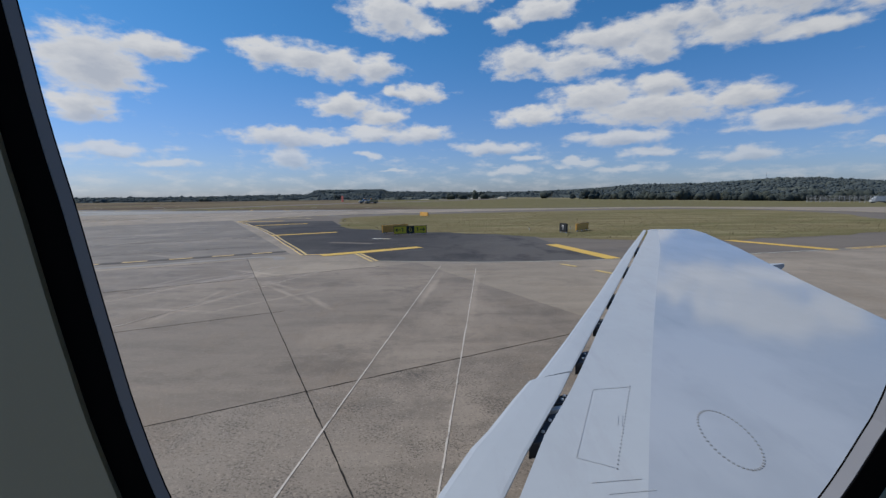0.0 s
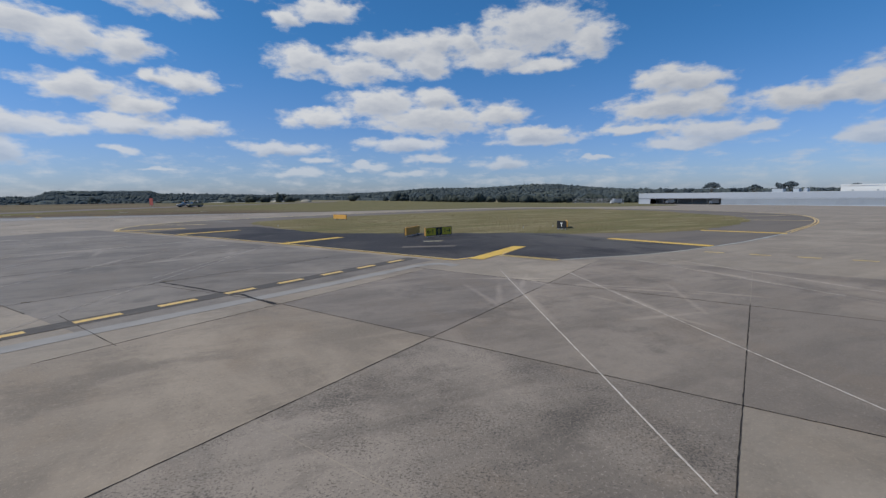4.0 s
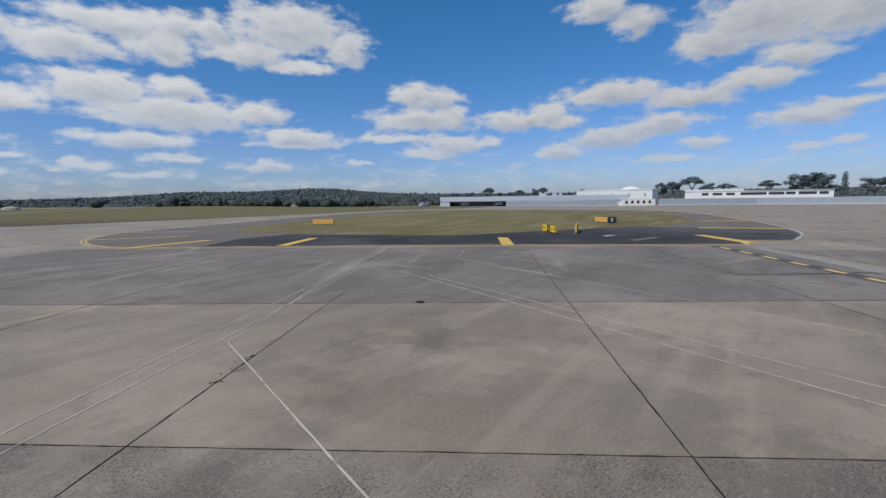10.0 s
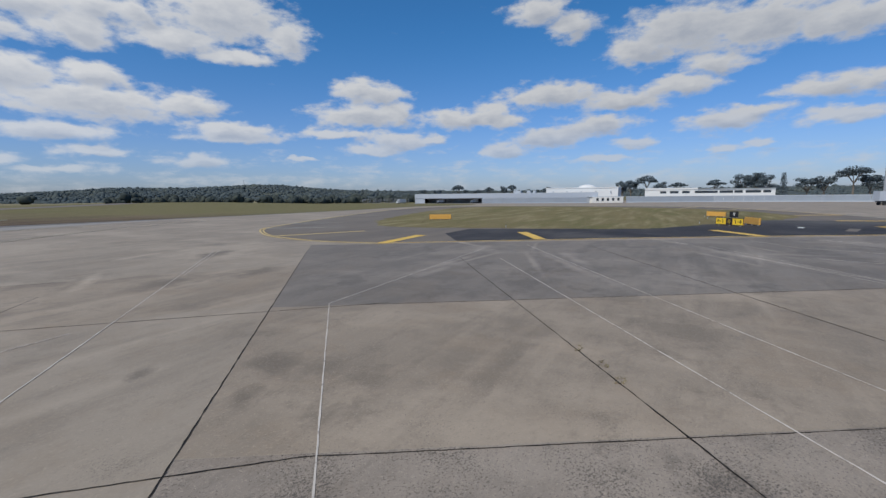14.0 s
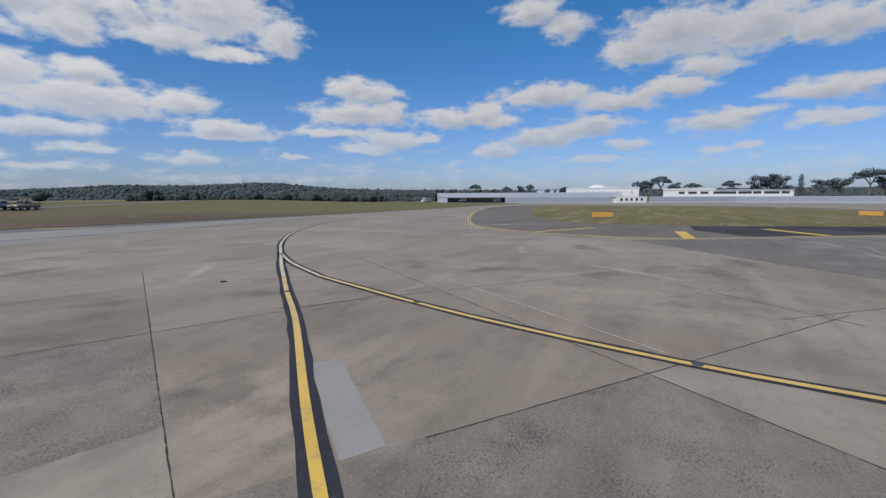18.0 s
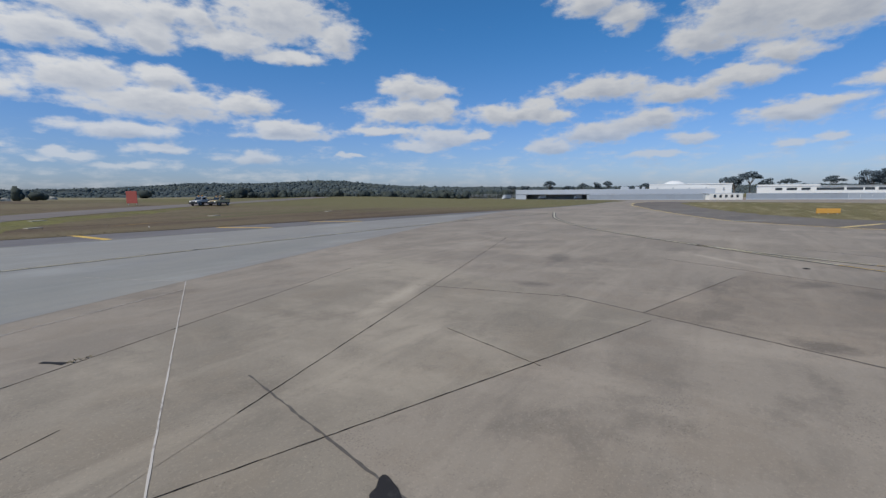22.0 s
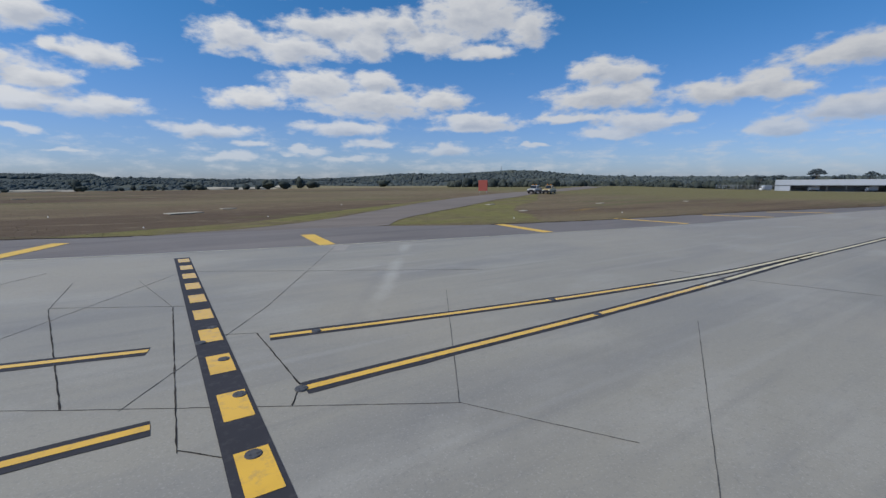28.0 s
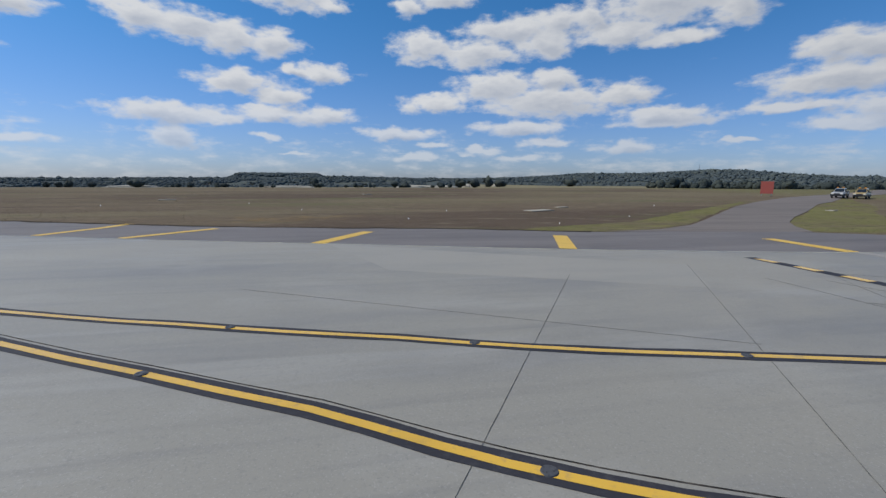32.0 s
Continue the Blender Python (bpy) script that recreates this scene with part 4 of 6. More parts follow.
# holding position: black band with yellow dashes, second stand
strip("black_band", [(-104.53, 131.4), (-104.96, 107.0)], 0.62, 0.014, black, taxiway)
for k in range(12):
    y0 = 131.0 - 1.885 * k
    x0 = -104.50 - 0.018 * (131 - y0)
    strip("yellow_dash", [(x0, y0), (x0 - 0.017, y0 - 0.98)], 0.43, 0.020, yellow, taxiway)


def lead_line(pts, parent, dark=0.46, wide=0.17, step=1.0, mat=None):
    """A yellow guide line on its black backing."""
    line = smooth_line(pts, step)
    strip("black_backing", line, dark, 0.013, black, parent, ragged=0.12, seed=5)
    strip("yellow_line", line, wide, 0.018, mat or yellow, parent)


lead_line([(-66.0, 71.7), (-63.9, 74.0), (-60.2, 77.9), (-57.7, 80.8), (-55.5, 83.25)], apron, mat=guideyellow)
lead_line([(-55.5, 83.25), (-53.3, 85.7), (-50.0, 89.2), (-47.0, 92.4), (-43.6, 95.6), (-39.6, 98.9), (-34.7, 102.2), (-26, 106.6), (-14, 110.8)], apron, mat=guidecream)
lead_line([(-72.5, 64.9), (-70, 67.6), (-66.0, 71.7)], apron, mat=guideyellow)
lead_line([(-50.0, 89.2), (-52.5, 85.8), (-54.8, 81.8)], apron, mat=guidecream)
lead_line([(-54.8, 81.8), (-57.05, 75.9), (-58.3, 71.9), (-59.15, 68.3), (-59.5, 65.9), (-59.6, 63.7), (-59.2, 59.5), (-57.6, 54)], apron, mat=guideyellow)
lead_line([(-103.7, 115.4), (-102.2, 115.4), (-96.2, 115.36), (-90.0, 115.45)], taxiway)
lead_line([(-90.0, 115.45), (-88.5, 115.5), (-81.1, 115.6), (-70, 115.4), (-52.5, 115.2), (-30, 113.8), (-14, 110.8)], taxiway, mat=guidecream)
lead_line([(-103.6, 118.35), (-100, 117.7), (-95.8, 117.05), (-91.2, 116.5)], taxiway)
lead_line([(-91.2, 116.5), (-86, 116.1), (-78, 115.85)], taxiway, mat=guidecream)
lead_line([(-105.9, 118.85), (-110.1, 119.85), (-115.2, 121.3), (-118.2, 122.15), (-120.6, 123.0), (-122.2, 123.65), (-124.7, 124.5), (-127.3, 125.5), (-130.4, 126.68), (-140, 131), (-155, 138.5)], taxiway)
lead_line([(-105.9, 115.4), (-109.0, 115.5), (-114, 116.4), (-117.6, 117.1), (-120.4, 118.4), (-122.1, 119.5), (-123.85, 120.8), (-125.3, 121.66), (-126.9, 122.65), (-128.6, 123.65), (-138, 129.6), (-152, 138.6)], taxiway)

strip("old_line_edge", offset(smooth_line([(-114, 116.4), (-117.6, 117.1), (-120.4, 118.4), (-122.1, 119.5), (-123.85, 120.8), (-125.3, 121.66), (-126.9, 122.65), (-128.6, 123.65), (-138, 129.6)], 1.0), -0.315), 0.022, 0.013, seal, taxiway, ragged=0.3, seed=8)

# inset lights on the lines
disc = bmesh.new()
bmesh.ops.create_cone(disc, cap_ends=True, segments=20, radius1=0.115, radius2=0.105, depth=0.02)
box(disc, 0.05, 0, 0.012, 0.03, 0.06, 0.012)
box(disc, -0.05, 0, 0.012, 0.03, 0.06, 0.012)
for k in range(6):
    box(disc, 0.088 * math.cos(k * 1.047), 0.088 * math.sin(k * 1.047), 0.011, 0.016, 0.016, 0.008)
light_me = bpy.data.meshes.new("inset_light")
disc.to_mesh(light_me)
disc.free()
light_me.materials.append(lampsteel.m)
for x, y in ((-104.66, 115.75), (-104.66, 117.5), (-104.6, 119.75), (-104.95, 118.75), (-104.8, 113.9), (-103.75, 115.4), (-102.6, 118.15), (-95.9, 115.36), (-95.8, 117.05), (-88.6, 115.5), (-109.3, 119.65), (-115.3, 121.3),
             (-120.6, 123.02), (-126.0, 125.02), (-126.9, 122.62), (-120.9, 118.72), (-59.2, 67.9), (-57.7, 80.8), (-81.1, 115.6), (-57.1, 75.7), (-67.6, 115.4)):
    o = new("inset_light", light_me)
    o.parent = taxiway
    o.location = (x, y, hgt(x, y) + 0.024)

# ---- concrete joints ----


def joints(rows, parent, width=0.019, mat=None, name="joint_seal", z=0.009, amp=0.012):
    for i, (x0, y0, x1, y1) in enumerate(rows):
        strip(name, wander((x0, y0), (x1, y1), 0.16, amp * 0.22, i + 1), width, z, mat or seal, parent, ragged=0.75, seed=i)


joints(((-11.5, 25.6, -0.5, 3.6), (-6.8, 5.3, 3.2, 10.8), (-19.5, 22.9, -10.3, 5.6), (-16.2, 7.4, -5.0, 13.4), (-22.0, 11.4, -3.0, 22.2), (-23.8, 17.6, -12.0, 24.4), (-24.6, 22.5, -22.4, 18.2),
        (-33.5, 21.3, -14.1, 31.8), (-22.9, 27.2, -18.8, 21.6), (-46.3, 56.5, -25.6, 23.2), (-53.45, 52.15, -35.6, 22.4)), apron)
joints(((-40.5, 26.6, -19.0, 38.4), (-45.2, 33.0, -33.5, 39.7), (-50.2, 39.95, -27.0, 52.6), (-52.5, 46.2, -35.5, 58.2), (-57.0, 56.2, -53.45, 52.15), (-57.0, 51.4, -36.5, 68.6)), apron, 0.024)
joints(((-54.5, 65.6, -45.8, 56.0), (-64.5, 62.6, -49.5, 83.8), (-64.0, 71.6, -53.2, 63.8), (-59.6, 79.2, -48.5, 70.6), (-50.4, 68.0, -54.3, 63.8), (-68.0, 70.7, -57.4, 90.2),
        (-67.5, 82.6, -54.8, 76.5), (-74.6, 85.2, -65.3, 81.7), (-68.7, 89.5, -61.0, 87.2), (-68.9, 97.4, -67.8, 91.8)), apron, 0.021, brownseal)
joints(((-72.6, 79.4, -67.6, 92.2), (-77.3, 95.2, -78.9, 88.6)), apron, 0.042, mudseal, "worn_joint")
joints(((-80.0, 93.0, -69.4, 89.2), (-72.8, 93.5, -73.9, 90.6), (-85.5, 96.9, -67.5, 102.2), (-82.4, 94.9, -80.0, 95.8), (-78.3, 94.0, -51.4, 101.7), (-83.5, 98.6, -82.2, 94.0), (-84.5, 102.3, -83.5, 98.6)), apron)
joints(((-89.5, 100.9, -84.5, 102.3), (-88.4, 117.6, -84.5, 102.3), (-94.0, 105.0, -85.8, 107.5), (-85.9, 107.5, -88.2, 106.8), (-90.1, 105.6, -89.4, 103.2)), taxiway, 0.013, faintseal, z=0.012)
joints(((-106.1, 126.7, -105.3, 122.3), (-108.0, 127.5, -108.14, 123.85), (-107.0, 116.7, -101.75, 113.52), (-101.77, 113.56, -97.77, 119.8), (-106.3, 116.2, -103.07, 121.0), (-103.07, 121.0, -97.4, 131.1),
        (-104.84, 119.25, -103.8, 118.8), (-108.17, 124.05, -104.5, 121.95), (-104.7, 127.8, -94.6, 121.8), (-112.5, 120.2, -107.0, 116.7), (-103.2, 108.8, -94.2, 113.6), (-101.75, 113.5, -100.4, 111.3)), taxiway, 0.013, faintseal, z=0.012)
joints(((-105.3, 122.34, -105.62, 114.48), (-108.14, 123.85, -107.04, 116.72), (-105.61, 114.55, -105.12, 114.05), (-103.79, 118.79, -103.72, 115.58), (-103.75, 115.5, -104.04, 114.92)), taxiway, 0.022, seal, z=0.012)
joints(((-117.6, 117.1, -109.0, 130.2), (-126.5, 128.8, -114.4, 121.8), (-105.0, 127.3, -110.4, 118.6), (-123.0, 117.2, -115.0, 129.3)), taxiway, 0.0095, faintseal, z=0.012)
# ---- white construction lines and cracks on the concrete ----


def wline(x0, y0, x1, y1, width=0.034):
    strip("white_line", wander((x0, y0), (x1, y1), 0.3, 0.004), width * 0.8, 0.011, white, apron, ragged=0.4, seed=3)


for s in ((-0.1, 22.2, -1.65, 8.2), (-1.65, 8.2, -2.1, 4.0), (1.6, 21.2, -0.2, 3.8), (-14.9, 8.3, -8.2, 22.9), (-5.9, 20.8, -11.05, 6.85),
          (-32.9, 18.8, -28.6, 28.8), (-28.6, 28.8, -23.7, 40.8), (-23.7, 40.8, -19.8, 42.7), (-29.1, 39.0, -33.7, 27.0), (-33.7, 27.0, -35.3, 22.8), (-16.7, 41.6, -26.4, 18.8), (-28.8, 41.0, -36.0, 23.7),
          (-17.9, 39.1, -22.9, 28.7), (-46.6, 34.9, -22.1, 47.7), (-46.5, 34.3, -24.6, 45.7),
          (-39.4, 37.6, -42.4, 28.5), (-39.4, 37.6, -29.0, 44.3)):
    wline(*s)
for s in ((-51.0, 45.3, -34.8, 56.1), (-51.0, 42.2, -28.2, 56.5), (-57.0, 55.6, -39.3, 74.0), (-54.3, 51.2, -46.7, 57.7), (-46.7, 57.7, -30.8, 58.6), (-54.4, 61.4, -52.1, 61.7),
          (-53.1, 76.5, -58.7, 68.5), (-38.6, 74.3, -45.4, 67.4), (-73.2, 105.6, -80.4, 92.4), (-74.0, 104.2, -90.0, 99.5), (-81.9, 101.9, -84.6, 97.6), (-75.0, 110.4, -73.2, 105.6)):
    wline(*s)
for pts in ([(-83.75, 102.6), (-83.3, 102.1), (-82.6, 101.6), (-81.8, 101.1)], [(-81.6, 100.9), (-81.1, 100.5), (-80.6, 100.15)], [(-80.15, 100.2), (-79.85, 100.0)], [(-79.25, 99.5), (-79.0, 99.0)],
            [(-22.5, 27.4), (-20.9, 25.0), (-20.2, 23.8), (-19.4, 22.9)], [(-19.4, 22.9), (-19.0, 21.8), (-18.5, 20.8)]):
    line = smooth_line(pts, 0.25)
    strip("tar_seal", line, 0.11, 0.013, tar, apron, ragged=0.6, seed=7)
strip("cement_strip", smooth_line([(-25.0, 19.0), (-20.5, 21.25), (-16.5, 23.2), (-12.5, 25.3), (-10.8, 26.1), (-9.7, 25.9), (-9.4, 25.0)], 0.5), 0.62, 0.0085, patchgrey, apron, "pale cement repair strip", 0.12)
strip("cement_strip", smooth_line([(-104.0, 131.0), (-99.0, 127.6), (-95.5, 124.0), (-96.6, 131.2)][:1] + [(-97.3, 131.3), (-97.9, 129.6)], 0.6)[-5:], 0.9, 0.009, patchgrey, taxiway, "pale cement repair patch", 0.2)


def blot(cx, cy, rx, ry, turn, mat, z, parent, name="oil_stain", seed=1):
    rnd = random.Random(seed)
    ph = [rnd.uniform(0, 6.28) for _ in range(5)]
    pts = []
    for i in range(40):
        a = i / 40 * 2 * math.pi
        r = 1 + sum(0.13 / (k + 1) ** 0.5 * math.sin((k + 2) * a + ph[k]) for k in range(5))
        x, y = rx * r * math.cos(a), ry * r * math.sin(a)
        c, s = math.cos(radians(turn)), math.sin(radians(turn))
        pts.append((cx + x * c - y * s, cy + x * s + y * c))
    return sheet(name, pts, z, mat, parent)


blot(-78.55, 90.7, 0.34, 0.2, 40, tar, 0.0125, apron, "tar_patch", 4)
sheet("cement_patch", [(-62.55, 75.2), (-62.15, 74.65), (-63.3, 73.3), (-64.42, 71.99), (-64.99, 72.35), (-63.8, 73.8)], 0.0095, patchgrey, apron, "rough pale cement patch")
for s in ((-33.5, 36.1, 0.17), (-57.4, 84.6, 0.15)):
    bm = bmesh.new()
    bmesh.ops.create_cone(bm, cap_ends=True, segments=14, radius1=s[2], radius2=s[2] * 0.9, depth=0.03, matrix=Matrix.Translation((s[0], s[1], 0.006)))
    part("pit_cover", bm, seal, apron, "dark round pit cover")

# ---- concrete slabs with their own tone ----


def meet(a, b):
    """Where two lines, each given by two points, cross in the plan."""
    p, r = Vector(a[:2]), Vector(a[2:]) - Vector(a[:2])
    q, s = Vector(b[:2]), Vector(b[2:]) - Vector(b[:2])
    k = (q - p).cross(s) / r.cross(s)
    v = p + r * k
    return v


def aside(line, d):
    p, q = Vector(line[:2]), Vector(line[2:])
    t = (q - p).normalized()
    n = Vector((-t.y, t.x)) * d
    return (p.x + n.x, p.y + n.y, q.x + n.x, q.y + n.y)


slabs_laid = []


def slab(along_a, along_b, cross_a, cross_b, mat, gap=0.012):
    pts = [meet(along_a, cross_a), meet(along_a, cross_b), meet(along_b, cross_b), meet(along_b, cross_a)]
    mid = sum(pts, Vector((0, 0))) / 4
    slabs_laid.append(mid)
    pts = [p + (mid - p).normalized() * gap for p in pts]
    return sheet("concrete_slab", [tuple(p) for p in pts], 0.0018 + 0.0005 * (len(slabs_laid) % 6), mat, apron)


L0, L1, L2, L3 = (-6.8, 5.3, 3.2, 10.8), (-16.2, 7.4, -5.0, 13.4), (-22.0, 11.4, -3.0, 22.2), (-23.8, 17.6, -12.0, 24.4)
C1, C2, C3 = (-11.5, 25.6, -0.5, 3.6), (-19.5, 22.9, -10.3, 5.6), (-24.6, 22.5, -22.4, 18.2)
C0 = aside(C1, 8.0)
for ca, cb in ((C0, C1), (C1, C2)):
    slab(aside(L0, -6.4), L0, ca, cb, slabrough)
    slab(L0, L1, ca, cb, slabbrown)
    slab(L1, L2, ca, cb, slabbrown)
for ca, cb in ((C2, C3), (C3, aside(C3, -7.5))):
    slab(L1, L2, ca, cb, slabrough)
    slab(L2, L3, ca, cb, slabpale)
slab(L2, L3, C1, C2, slabmid)
LA, LB = (-53.5, 52.4, -35.6, 22.4), (-46.3, 56.5, -25.6, 23.2)
CROSS = [(-33.5, 21.3, -14.1, 31.8), (-40.5, 26.6, -19.0, 38.4), (-45.2, 33.0, -33.5, 39.7), (-47.2, 41.6, -27.0, 52.6), (-52.5, 46.2, -35.5, 58.2), (-57.0, 51.4, -36.5, 68.6)]
LE_ = (-31.4, 66.6, -9.2, 26.8)
for ca, cb in zip(CROSS, CROSS[1:]):
    slab(aside(LA, -7.5), LA, ca, cb, slabrough)
    slab(LA, LB, ca, cb, slabpale)
    slab(LB, LE_, ca, cb, slabdark)
slab(LB, LE_, aside(CROSS[0], -6.0), CROSS[0], slabdark)
slab((-64.0, 71.6, -53.2, 63.8), (-59.6, 79.2, -48.5, 70.6), (-57.0, 51.4, -36.5, 68.6), (-64.5, 62.6, -49.5, 83.8), slabpale)
slab((-64.0, 71.6, -53.2, 63.8), (-67.5, 82.6, -54.8, 76.5), (-64.5, 62.6, -49.5, 83.8), (-68.0, 70.7, -57.4, 90.2), slabpale)
slab(aside((-64.0, 71.6, -53.2, 63.8), -6.0), (-64.0, 71.6, -53.2, 63.8), (-64.5, 62.6, -49.5, 83.8), (-68.0, 70.7, -57.4, 90.2), slabrough)
slab((-74.6, 85.2, -65.3, 81.7), (-69.4, 89.7, -61.0, 87.2), (-68.0, 70.7, -57.4, 90.2), (-72.6, 79.4, -67.6, 92.2), slabpale)
slab(aside((-74.6, 85.2, -65.3, 81.7), -6.0), (-74.6, 85.2, -65.3, 81.7), (-68.0, 70.7, -57.4, 90.2), (-72.6, 79.4, -67.6, 92.2), slabrough)
slab(aside((-74.6, 85.2, -65.3, 81.7), -6.0), (-74.6, 85.2, -65.3, 81.7), (-72.6, 79.4, -67.6, 92.2), (-77.3, 95.2, -78.9, 88.6), slabrough)
slab((-80.0, 93.0, -69.4, 89.2), (-78.3, 94.0, -51.4, 101.7), (-72.6, 79.4, -67.6, 92.2), (-77.3, 95.2, -78.9, 88.6), slabbeige)
slab((-85.5, 96.9, -67.5, 102.2), (-78.3, 94.0, -51.4, 101.7), (-72.6, 79.4, -67.6, 92.2), (-83.5, 98.6, -82.2, 94.0), slabbeige)
slab(aside((-78.3, 94.0, -51.4, 101.7), -7.0), (-78.3, 94.0, -51.4, 101.7), (-77.3, 95.2, -78.9, 88.6), (-83.5, 98.6, -82.2, 94.0), slabbeige)

# ---- vegetation ----


def quad_leaf(verts, faces, p, size, rnd, out=None):
    """One ragged leaf clump at p, turned roughly outwards."""
    n = Vector((rnd.gauss(0, 1), rnd.gauss(0, 1), rnd.gauss(0, 0.8))).normalized()
    if out is not None:
        n = (out.normalized() + n * 0.55 + Vector((0, 0, 0.25))).normalized()
    u = n.orthogonal().normalized()
    v = n.cross(u)
    a0 = rnd.uniform(0, 6.283)
    u, v = u * math.cos(a0) + v * math.sin(a0), v * math.cos(a0) - u * math.sin(a0)
    i = len(verts)
    k = rnd.uniform(0.6, 1.2) * size
    for a, b in ((-1, -0.6), (0.2, -1), (1, 0.1), (0.3, 1), (-0.8, 0.7)):
        verts.append(tuple(p + u * a * k * rnd.uniform(0.7, 1.2) + v * b * k * rnd.uniform(0.7, 1.2)))
    faces.append((i, i + 1, i + 2, i + 3, i + 4))


def crown_mesh(name, lobes, count, size, seed, mat):
    """Many small leaf clumps on the outside of a few rounded lobes."""
    rnd = random.Random(seed)
    verts, faces = [], []
    tot = sum(l[3] * l[4] for l in lobes)
    for cx, cy, cz, rx, rz in lobes:
        for _ in range(int(count * rx * rz / tot)):
            d = Vector((rnd.gauss(0, 1), rnd.gauss(0, 1), rnd.gauss(0, 1))).normalized()
            r = rnd.uniform(0.55, 1.08)
            quad_leaf(verts, faces, Vector((cx + d.x * rx * r, cy + d.y * rx * r, cz + d.z * rz * r)), size, rnd, Vector((d.x / rx, d.y / rx, d.z / rz)))
    me = bpy.data.meshes.new(name)
    me.from_pydata(verts, [], faces)
    me.materials.append(mat.m)
    return me


def tree(at, height, spread, seed, kind="umbrella", mat=None, label="dark green gum tree with a spreading crown"):
    rnd = random.Random(seed)
    t = thing("tree", at, label, "tree", "trees behind the hangars", rnd.uniform(0, 360))
    bm = bmesh.new()
    lobes = []
    if kind == "umbrella":
        fork = height * 0.5
        tube(bm, (0, 0, 0), (0, 0, fork), height * 0.03, height * 0.02)
        for k in range(6):
            a = k * 1.05 + rnd.uniform(-0.3, 0.3)
            r = spread * rnd.uniform(0.35, 0.62)
            top = (math.cos(a) * r, math.sin(a) * r, height * rnd.uniform(0.78, 0.88))
            tube(bm, (0, 0, fork * 0.96), top, height * 0.014, height * 0.006, 6)
            lobes.append((*top, spread * rnd.uniform(0.22, 0.42), height * rnd.uniform(0.05, 0.1)))
            lobes.append((top[0] * 1.5, top[1] * 1.5, top[2] - height * rnd.uniform(-0.02, 0.12), spread * rnd.uniform(0.2, 0.34), height * 0.05))
        lobes.append((0, 0, height * 0.93, spread * 0.42, height * 0.07))
    elif kind == "poplar":
        tube(bm, (0, 0, 0), (0, 0, height * 0.8), height * 0.025, height * 0.008)
        for k in range(6):
            lobes.append((rnd.uniform(-.3, .3), rnd.uniform(-.3, .3), height * (0.2 + 0.14 * k), spread * (1.0 - 0.1 * k), height * 0.13))
    else:
        tube(bm, (0, 0, 0), (0, 0, height * 0.35), height * 0.035, height * 0.025)
        for k in range(9):
            a = k * 0.75 + rnd.uniform(-0.3, 0.3)
            r = spread * rnd.uniform(0.2, 0.7)
            top = (math.cos(a) * r, math.sin(a) * r, height * rnd.uniform(0.45, 0.86))
            tube(bm, (0, 0, height * 0.3), top, height * 0.015, height * 0.006, 6)
            lobes.append((*top, spread * rnd.uniform(0.24, 0.42), height * rnd.uniform(0.07, 0.14)))
    part("trunk", bm, bark, t)
    cm = crown_mesh("crown", lobes, 1800 if kind != "poplar" else 800, height * 0.021, seed, mat or leaf)
    c = new("crown", cm)
    c.parent = t
    return t


def at_az(az, dist, eye=(-52, 38)):
    return eye[0] + dist * math.sin(radians(az)), eye[1] + dist * math.cos(radians(az))


WEST_TREES = ((83.5, 470, 14.5, 5.5, "gum"), (84.5, 490, 15, 6, "gum"), (86.3, 520, 18.5, 9, "umbrella"), (87.8, 520, 14.5, 6.5, "gum"), (89.5, 500, 12.5, 5, "umbrella"), (93.2, 500, 14, 6, "umbrella"))
EAST_TREES = ((95.8, 480, 17.5, 9, "gum"), (97.0, 490, 19.5, 10, "gum"), (97.9, 480, 16.5, 8, "gum"), (99.1, 455, 16, 2.6, "poplar"), (101.1, 480, 14.5, 9, "gum"), (102.4, 480, 15.5, 9, "gum"), (104.5, 470, 19, 10, "umbrella"),
                              (105.7, 480, 16, 9, "gum"), (106.8, 480, 17, 9, "gum"), (108.0, 480, 16, 9, "gum"), (65.8, 480, 9.5, 4.0, "gum"), (58.8, 470, 9.5, 5, "gum"), (60.7, 480, 10, 5, "gum"), (64.5, 520, 10.5, 4, "gum"))
for way, dist, h, sp, kind in WEST_TREES + EAST_TREES:
    tree(at_az(way, dist), h * 1.38, sp * (1.55 if kind == "umbrella" else 1.3), int(way * 13), kind, leaf)
HANGAR_TREES = ((331, 251, 12.0, 4.0, "gum"), (351, 241, 17.3, 7.6, "umbrella"), (344, 246, 11.0, 3.2, "gum"), (359, 221, 12.8, 3.6, "gum"), (352, 208, 14.4, 5.0, "umbrella"), (371, 213, 11.5, 3.0, "gum"), (370, 198, 16.6, 5.2, "gum"),
                (358, 186, 16.2, 5.4, "umbrella"), (356, 191, 12.0, 3.0, "gum"), (354, 163, 13.3, 5.6, "gum"), (380, 156, 14.0, 6.6, "umbrella"), (386, 161, 12.5, 4.0, "gum"))
for x, y, h, sp, kind in HANGAR_TREES:
    tree((x, y), h, sp, x * 3 + y, kind, leaf)


BLOBS = []
for level in (1, 2):
    ball = bmesh.new()
    bmesh.ops.create_icosphere(ball, subdivisions=level, radius=1.0)
    BLOBS.append(([v.co.copy() for v in ball.verts], [tuple(v.index for v in f.verts) for f in ball.faces]))
    ball.free()


